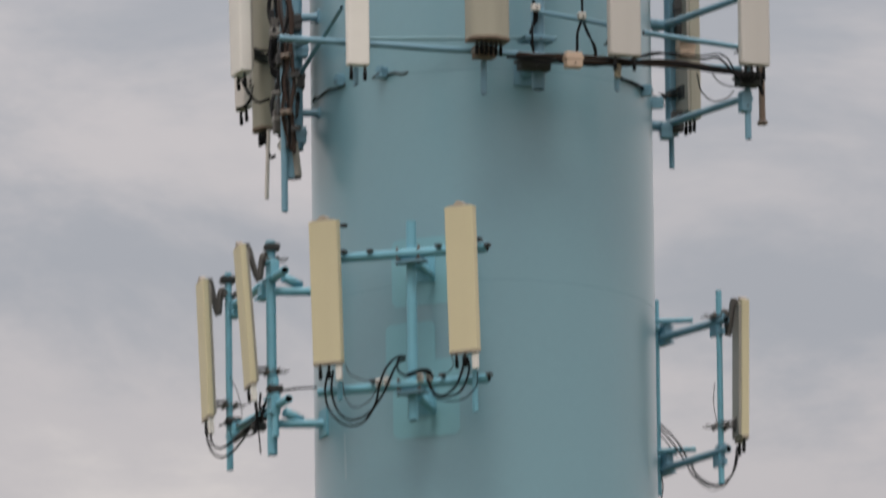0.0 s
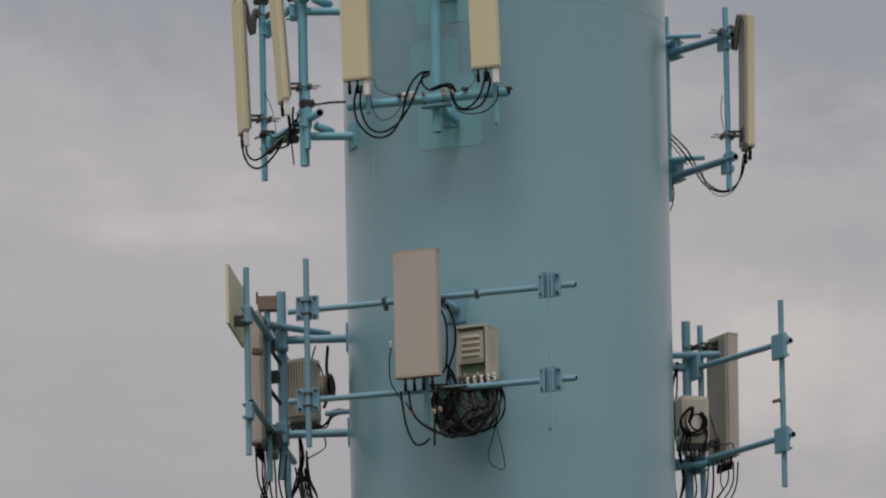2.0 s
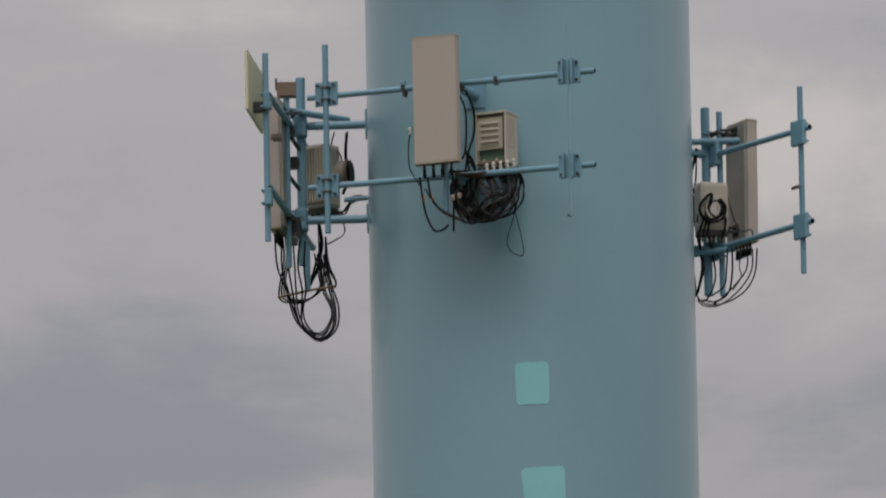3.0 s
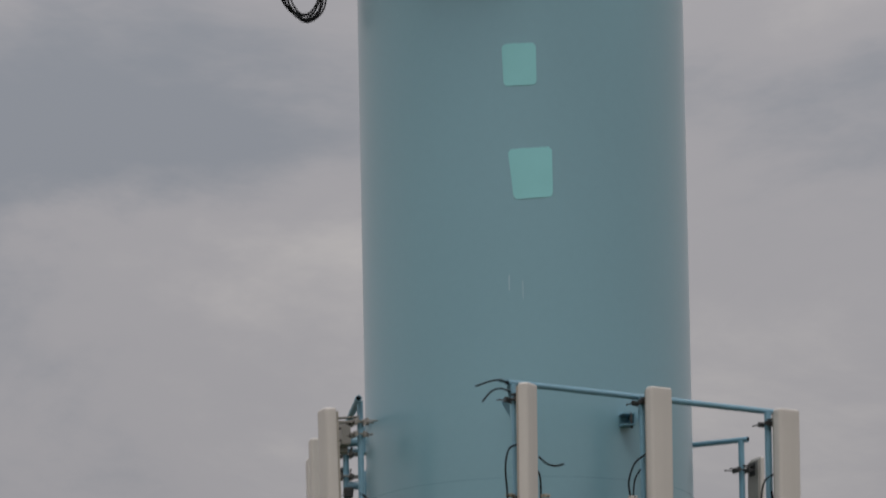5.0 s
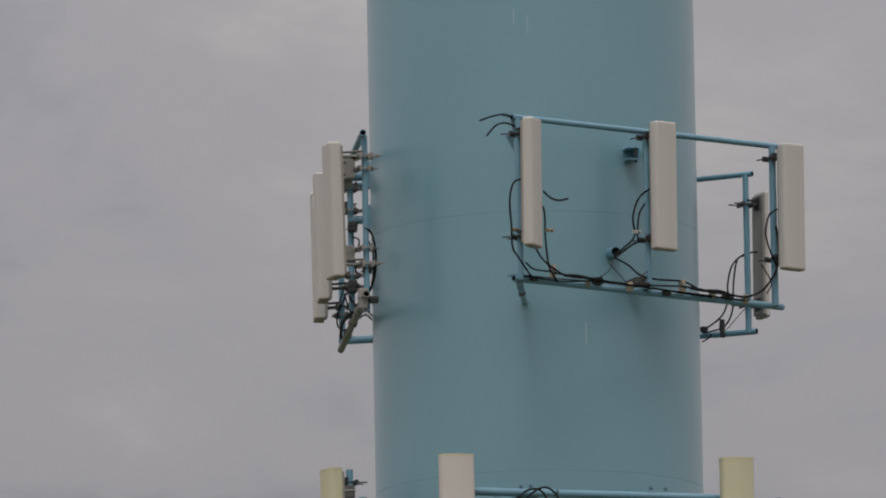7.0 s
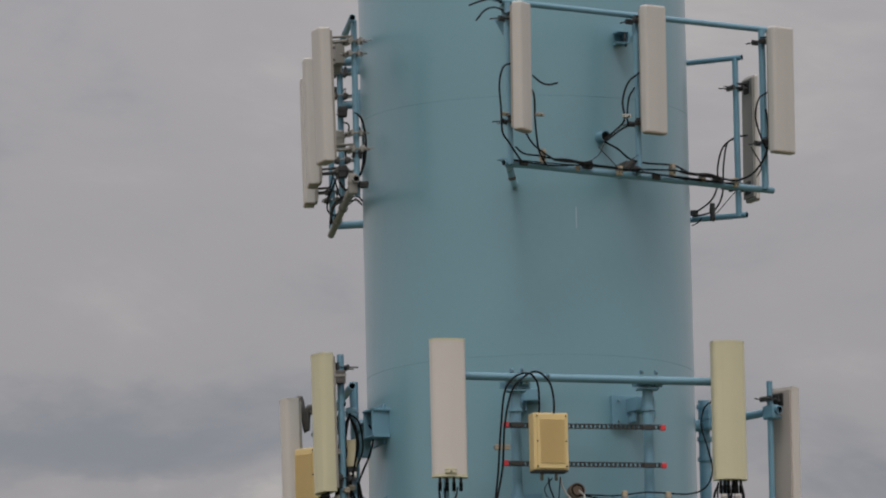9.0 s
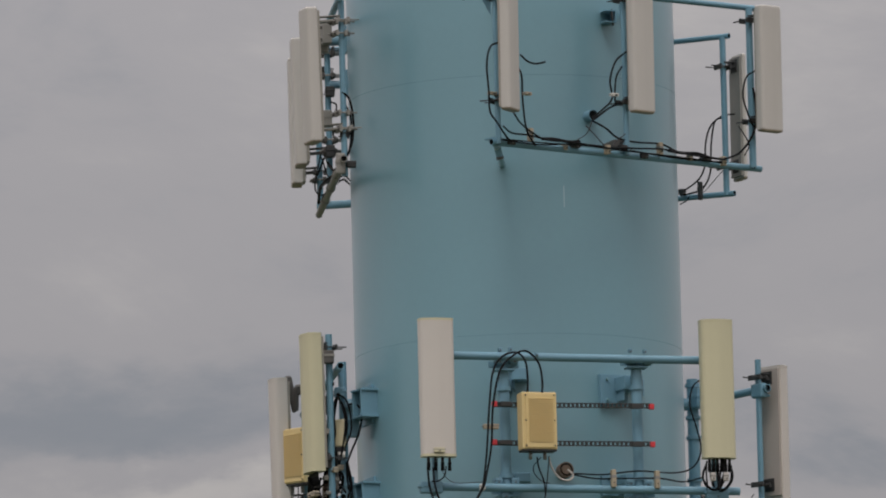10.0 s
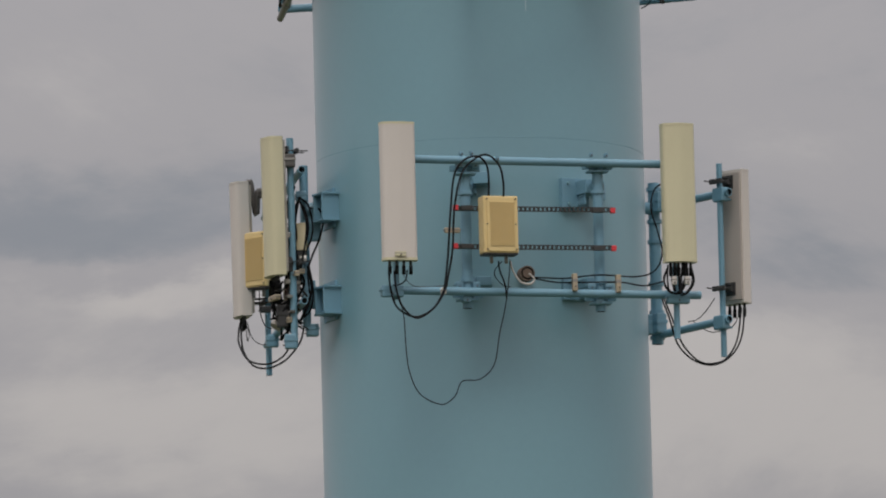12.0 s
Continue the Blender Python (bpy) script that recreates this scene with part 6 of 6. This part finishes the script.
panel_antenna(-2.060, 0.300, 40.110, 42.741, 0.26, 0.14, -70, KHAKI, "tall grey olive rounded panel antenna among cables", GA, 0.5, (-1.960, 0.400, 40.252, 42.710)[:2], foot=RUST, ports=3, r_front=0.06, bulge=0.02)
pipe(m, (-2.003, 0.200, 40.097), (-2.025, 0.200, 39.434), 0.02, WHITE, "thin_rod")
cable([(-2.325, 0.200, 40.656), (-2.255, 0.050, 40.554), (-2.175, -0.100, 40.381), (-2.094, -0.250, 40.263), (-1.987, -0.400, 40.253)], 0.018, LOOP)
cable([(-2.300, 0.400, 40.355), (-2.225, 0.350, 40.363), (-2.154, 0.300, 40.449), (-2.126, 0.250, 40.545), (-2.019, 0.200, 40.586)], 0.018, LOOP)
cable([(-2.013, 0.200, 40.070), (-2.015, 0.200, 39.934), (-1.984, 0.200, 39.835), (-1.936, 0.200, 39.851)], 0.02, LOOP)
loom([(-1.865, -0.300, 41.443), (-1.847, -0.350, 41.104), (-1.770, -0.400, 40.819), (-1.825, -0.450, 40.537), (-1.775, -0.500, 40.199), (-1.815, -0.550, 39.863), (-1.796, -0.600, 39.581)], 5, 0.07, 0.02, TAPE)
loom([(-1.953, -0.300, 41.118), (-1.903, -0.300, 40.845), (-1.853, -0.300, 40.519), (-1.910, -0.300, 40.194), (-1.870, -0.300, 39.923)], 3, 0.06, 0.018, TAPE, GREYCABLE)
loom([(-2.132, 0.200, 40.887), (-2.015, 0.133, 40.832), (-1.898, 0.067, 40.852), (-1.802, 0.000, 40.780)], 2, 0.03, 0.014, TAPE)
for p, s, mt in (((-1.845, -0.900, 40.511), 0.12, DARK), ((-1.739, -0.600, 40.933), 0.16, DARK), ((-1.773, -0.700, 40.071), 0.14, DARK), ((-1.828, -0.800, 39.724), 0.1, PALE), ((-1.774, -0.700, 39.530), 0.15, GALV), ((-1.679, -0.600, 40.662), 0.13, BLUE)):
    tag(p, (0.14, 0.12, s), mt, "weathered clamp block on a crowded frame", -80, "clamp_block", "clamp blocks")

m = mount(((1.771, 0.900, 39.849)), "blue pipe frame reaching out past the shell")
upright(m, 1.789, 0.900, 39.839, 42.784, 0.026, BLUE)
upright(m, 1.797, 0.950, 40.167, 42.797, 0.062, BLUE)
pipe(m, (1.636, 1.100, 40.280), (2.475, -0.600, 40.160), 0.034, BLUE, "cross_pipe")
pipe(m, (1.651, 1.100, 41.244), (2.427, -0.600, 41.115), 0.034, BLUE, "cross_pipe")
pipe(m, (1.520, -1.200, 40.652), (2.397, -0.700, 40.625), 0.026, BLUE, "tie_pipe")
arm(m, (1.772, 0.900, 40.237), 0.05, BLUE)
arm(m, (1.777, 0.900, 41.221), 0.05, BLUE)
panel_antenna(1.967, 0.800, 40.282, 42.811, 0.26, 0.12, 118, KHAKI, "tall grey olive panel antenna beside the shell", GA, 0.0, (1.789, 0.900, 39.839, 42.784)[:2], ports=3)
pipe(m, (2.620, -0.700, 40.416), (2.622, -0.700, 39.886), 0.03, RUST, "thin_rod")
tag((2.622, -0.700, 39.891), (0.08, 0.07, 0.04), RUST, "rusty end cap of a rod", 20, "end_cap", "clamp blocks")
cable([(2.019, -0.700, 40.370), (2.058, -0.400, 40.279), (2.166, -0.100, 40.251), (2.292, 0.200, 40.337), (2.377, 0.500, 40.488)], 0.009, THIN, GREYCABLE)
cable([(2.161, -0.700, 40.368), (2.232, -0.467, 40.342), (2.340, -0.233, 40.358), (2.423, 0.000, 40.423)], 0.008, THIN, GREYCABLE)
loom([(0.256, -2.323, 40.167), (0.568, -2.203, 40.160), (0.986, -2.042, 40.160), (1.300, -1.922, 40.185), (1.719, -1.761, 40.218), (2.086, -1.620, 40.203), (2.401, -1.499, 40.185)], 3, 0.03, 0.016, TAPE)
loom([(1.405, -1.903, 40.236), (1.615, -1.822, 40.290), (1.825, -1.742, 40.285), (2.035, -1.661, 40.302), (2.246, -1.580, 40.318), (2.400, -1.521, 40.115)], 2, 0.03, 0.012, TAPE)
loom([(2.348, -1.562, 40.187), (2.452, -1.522, 40.114), (2.585, -1.471, 40.178), (2.608, -1.462, 39.992)], 4, 0.05, 0.016, LOOP)
loom([(0.498, -2.058, 40.764), (0.512, -2.053, 40.604), (0.478, -2.066, 40.441), (0.496, -2.059, 40.254)], 3, 0.02, 0.014, LOOP)
loom([(0.936, -1.890, 41.015), (0.952, -1.884, 40.666), (0.887, -1.909, 40.500), (0.894, -1.906, 40.312)], 2, 0.02, 0.014, LOOP)
loom([(0.941, -1.888, 40.649), (1.001, -1.865, 40.493), (1.062, -1.842, 40.352), (1.070, -1.839, 40.176)], 2, 0.01, 0.012, LOOP)
pipe(m, (0.497, -2.059, 40.668), (1.176, -1.798, 40.592), 0.022, BLUE, "tie_pipe")
for p, s, mt, lb in (((0.855, -2.157, 40.167), (0.16, 0.1, 0.15), PEACH, "faded peach junction box on a cross pipe"), ((1.915, -0.900, 40.562), (0.15, 0.1, 0.18), PEACH, "faded peach junction box on a cross pipe"), ((1.267, -1.934, 40.112), (0.05, 0.06, 0.12), TAN, "tan cable clamp hanging from a pipe"), ((0.513, -2.095, 40.691), (0.08, 0.06, 0.06), PALE, "pale cable clamp on a tie pipe"), ((0.941, -1.931, 40.644), (0.07, 0.06, 0.06), PALE, "pale cable clamp on a tie pipe")):
    tag(p, s, mt, lb, 21, "junction_box", "junction boxes")
pipe(m, (-1.101, -1.720, 40.503), (0.704, -1.720, 40.489), 0.016, SEAM, "tie_pipe")
for p, s, mt in (((0.490, -2.018, 40.173), (0.3, 0.14, 0.14), DARK), ((0.520, -1.943, 40.416), (0.3, 0.2, 0.05), BLUE), ((0.032, -2.451, 40.182), (0.2, 0.14, 0.12), RUST), ((2.480, -1.447, 40.131), (0.22, 0.16, 0.14), DARK), ((2.451, -1.394, 39.929), (0.1, 0.12, 0.2), BLUE)):
    tag(p, s, mt, "dark clamp block on the top ring", 21, "clamp_block", "clamp blocks")
for p in ((-1.289, -0.950, 40.291), (-0.908, -1.350, 40.266), (1.518, -0.550, 40.250), (1.626, -0.150, 40.225)):
    phi = math.degrees(math.atan2(p[0], -p[1]))
    tag(p, (0.06, 0.16, 0.11), BLUE, "blue lug welded on the shell", phi, "wall_lug", "wall lugs")

for lo, hi, r in ((-79, -52, 0.013), (-39, -25, 0.010)):
    cable([((R + 0.010) * math.sin(radians(lo + (hi - lo) * i / 6)), -(R + 0.010) * math.cos(radians(lo + (hi - lo) * i / 6)), 40.245 + 0.012 * math.sin(2.1 * i)) for i in range(7)], r, "dark cable laid along the shell's weld", GREYCABLE)
cable([(1.306, -1.000, 40.265), (1.439, -0.725, 40.275), (1.582, -0.450, 40.252)], 0.02, "dark cable laid along the shell's weld", RUBBER)
loom([(-1.907, -0.200, 41.577), (-1.964, -0.283, 41.122), (-1.891, -0.367, 40.883), (-1.935, -0.450, 40.593), (-1.825, -0.533, 40.354), (-1.749, -0.617, 40.009), (-1.830, -0.700, 39.709)], 4, 0.08, 0.024, TAPE)
loom([(-0.109, -2.781, 27.359), (0.271, -2.462, 27.370), (0.708, -2.095, 27.386), (1.091, -1.774, 27.364), (1.586, -1.359, 27.376), (2.027, -0.988, 27.359)], 2, 0.025, 0.010, TAPE)
loom([(0.711, -2.118, 27.576), (0.819, -2.028, 27.478), (0.915, -1.947, 27.378), (1.010, -1.867, 27.472), (1.094, -1.797, 27.537)], 1, 0.01, 0.006, THIN, GREYCABLE)
for p in ((0.598, -2.161, 27.378), (1.064, -1.770, 27.404), (1.255, -1.584, 27.346), (-0.028, -2.661, 27.344), (1.862, -1.074, 27.382)):
    tag(p, (0.09, 0.07, 0.05), DARK, "dark cable joint on a blue cross pipe", 40, "cable_joint", "cable joints")
for p in ((-1.048, -1.854, 38.448), (-0.415, -2.136, 38.430), (-1.293, -1.745, 38.472), (-0.038, -2.304, 38.447), (0.038, -2.338, 38.382), (0.040, -2.338, 37.160), (-1.033, -1.861, 37.216), (-0.391, -2.147, 37.204), (-1.288, -1.835, 38.701)):
    tag(p, (0.05, 0.06, 0.03), DARK, "dark bolt clamp on a teal cross pipe", -24, "bolt_clamp", "bolt clamps")
for p in ((-1.221, -1.802, 35.170), (-0.314, -2.150, 35.158), (-1.206, -1.808, 35.112), (-0.647, -2.044, 35.108)):
    tag(p, (0.03, 0.07, 0.06), DARK, "dark bolt clamp on a blue cross pipe", -21, "bolt_clamp", "bolt clamps")
tag((0.374, -2.457, 33.747), (0.035, 0.035, 0.045), SEAM, "small dark foot of a thin rod", -21, "end_cap", "clamp blocks")
tag((2.611, -0.420, 34.381), (0.13, 0.03, 0.03), RUST, "small rusty bolt on a pipe", 122, "bolt_clamp", "bolt clamps")
for p in ((-2.410, 0.930, 38.823), (-1.971, -0.600, 38.785), (-2.372, 0.900, 37.456), (-1.956, -0.650, 37.419), (-2.114, -0.400, 37.117)):
    tag(p, (0.10, 0.13, 0.07), DARK, "dark steel clamp on a teal pipe", -75, "bolt_clamp", "bolt clamps")
loom([(-2.257, -0.200, 37.123), (-2.143, -0.300, 37.191), (-2.056, -0.400, 37.270), (-1.969, -0.500, 37.395), (-1.884, -0.600, 37.417)], 3, 0.04, 0.014, TAPE)
loom([(-2.139, -0.400, 37.374), (-2.123, -0.467, 37.188), (-2.158, -0.533, 37.049), (-2.252, -0.600, 36.979)], 2, 0.03, 0.012, LOOP)
loom([(1.819, -1.958, 24.312), (1.804, -1.962, 24.179), (1.844, -1.952, 24.037)], 2, 0.02, 0.014, LOOP)
loom([(1.939, -1.928, 24.313), (1.924, -1.932, 24.180), (1.898, -1.938, 24.026)], 3, 0.03, 0.014, LOOP)
loom([(-1.904, -0.900, 24.952), (-1.893, -0.863, 24.763), (-1.877, -0.825, 24.547), (-1.922, -0.787, 24.276), (-1.890, -0.750, 24.059)], 3, 0.04, 0.016, TAPE)

# more of the crowded side frames
loom([(-1.802, -0.900, 25.310), (-1.852, -0.860, 25.095), (-1.803, -0.820, 24.878), (-1.853, -0.780, 24.635), (-1.783, -0.740, 24.390), (-1.845, -0.700, 24.147)], 4, 0.05, 0.016, TAPE)
loom([(-2.056, -0.900, 24.347), (-1.995, -0.825, 24.217), (-2.021, -0.750, 24.090), (-1.932, -0.675, 23.959), (-1.974, -0.600, 23.860)], 4, 0.05, 0.014, LOOP)
loom([(-1.887, -0.800, 24.162), (-1.790, -0.733, 24.114), (-1.690, -0.667, 24.203), (-1.664, -0.600, 24.406)], 2, 0.03, 0.012, LOOP, GREYCABLE)
for p, s, mt in (((-1.851, -0.950, 25.554), 0.13, IRON), ((-1.746, -0.750, 25.231), 0.1, BLUE), ((-1.898, -0.900, 24.537), 0.14, DARK), ((-1.837, -0.850, 24.348), 0.18, IRON), ((-1.954, -0.850, 24.046), 0.22, DARK), ((-1.687, -0.650, 24.317), 0.2, BLUE), ((-2.151, 1.700, 24.470), 0.06, DARK), ((-1.894, -0.800, 24.772), 0.3, RUST)):
    tag(p, (0.10, 0.11, s), mt, "weathered clamp block on the side frame", -84, "clamp_block", "clamp blocks")
for p, s, mt in (((-1.913, -0.300, 40.900), 0.3, IRON), ((-1.787, -0.700, 40.314), 0.3, IRON), ((-1.709, -0.500, 40.415), 0.2, DARK), ((-1.851, -0.800, 40.102), 0.18, DARK), ((-1.699, -0.500, 39.873), 0.16, BLUE), ((-1.893, -0.500, 40.011), 0.22, IRON), ((1.846, 0.800, 40.267), 0.2, DARK), ((1.738, 0.800, 40.176), 0.16, BLUE), ((1.889, 0.800, 41.332), 0.5, DARK)):
    tag(p, (0.12, 0.11, s), mt, "weathered clamp block on the top ring frame", -80, "clamp_block", "clamp blocks")
for p, s, mt in (((-2.329, 0.000, 34.809), 0.12, DARK), ((-2.366, -0.200, 35.082), 0.14, DARK), ((-2.316, -0.100, 34.136), 0.2, DARK), ((-2.474, -1.200, 34.823), 0.06, RUST), ((-2.350, -0.200, 34.003), 0.12, IRON)):
    tag(p, (0.10, 0.09, s), mt, "dark clamp block on a blue frame", -98, "clamp_block", "clamp blocks")
for p in ((-0.193, -2.161, 25.293), (-0.052, -2.126, 25.295), (1.072, -1.846, 25.306), (1.236, -1.805, 25.297), (-0.234, -2.120, 24.129), (-0.071, -2.079, 24.130), (1.040, -1.802, 24.123), (1.204, -1.761, 24.113), (-0.167, -2.144, 23.986), (1.113, -1.825, 23.974)):
    tag(p, (0.075, 0.09, 0.06), BLUE, "small blue pipe clamp on a standoff pipe", 14, "pipe_clamp", "pipe clamps")
for p in ((-0.180, -2.209, 25.396), (-0.081, -2.185, 25.403), (1.074, -1.896, 25.398), (1.216, -1.861, 25.394), (0.168, -2.164, 25.344), (-0.958, -2.424, 25.336)):
    tag(p, (0.03, 0.05, 0.04), BLUE, "blue bolt clamp on a blue cross pipe", 14, "bolt_clamp", "bolt clamps")

# cables taped in front of the top ring's pipes
loom([(0.34, -2.29, 40.205), (0.75, -2.13, 40.20), (1.20, -1.96, 40.205), (1.65, -1.79, 40.215), (2.05, -1.63, 40.21), (2.38, -1.50, 40.20)], 5, 0.028, 0.018, TAPE, BROWNCABLE)
for k in range(8):
    u, v, w = jit.uniform(-1, 1), jit.uniform(-1, 1), jit.uniform(-1, 1)
    cable([(-1.84 + 0.06 * u, -0.96, 41.30 + 0.1 * v), (-1.80 + 0.08 * v, -1.00, 40.95), (-1.83 + 0.08 * w, -1.00, 40.60), (-1.79 + 0.07 * u, -0.99, 40.25), (-1.80 + 0.06 * v, -0.98, 39.95 + 0.06 * w), (-1.78 + 0.05 * w, -0.94, 39.66 + 0.06 * u)], jit.uniform(0.014, 0.024), "dark cable strapped to a crowded pole", (RUBBER, BROWNCABLE, BROWNCABLE, GREYCABLE)[k % 4])
ob = thing("radio_unit", (-1.755, -0.78, 39.42), "weathered grey filter canister low on a pole", "radio unit", "radio units")
part("canister", tube(bmesh.new(), (-1.770, -0.80, 39.74), (-1.735, -0.78, 39.42), 0.055, 18), BACK, ob, "", True)
part("cap", tube(bmesh.new(), (-1.736, -0.78, 39.43), (-1.732, -0.778, 39.395), 0.046, 18), DARK, ob, "", True)
for k, z in enumerate((40.72, 40.52, 40.33, 40.16, 39.98, 39.82)):
    tag((-1.82 + 0.09 * (k % 3 - 1), -1.03, z), (0.10 - 0.02 * (k % 2), 0.05, 0.05), (IRON, RUST, DARK)[k % 3], "rusty clamp on a crowded pole", -20, "clamp_block", "clamp blocks")
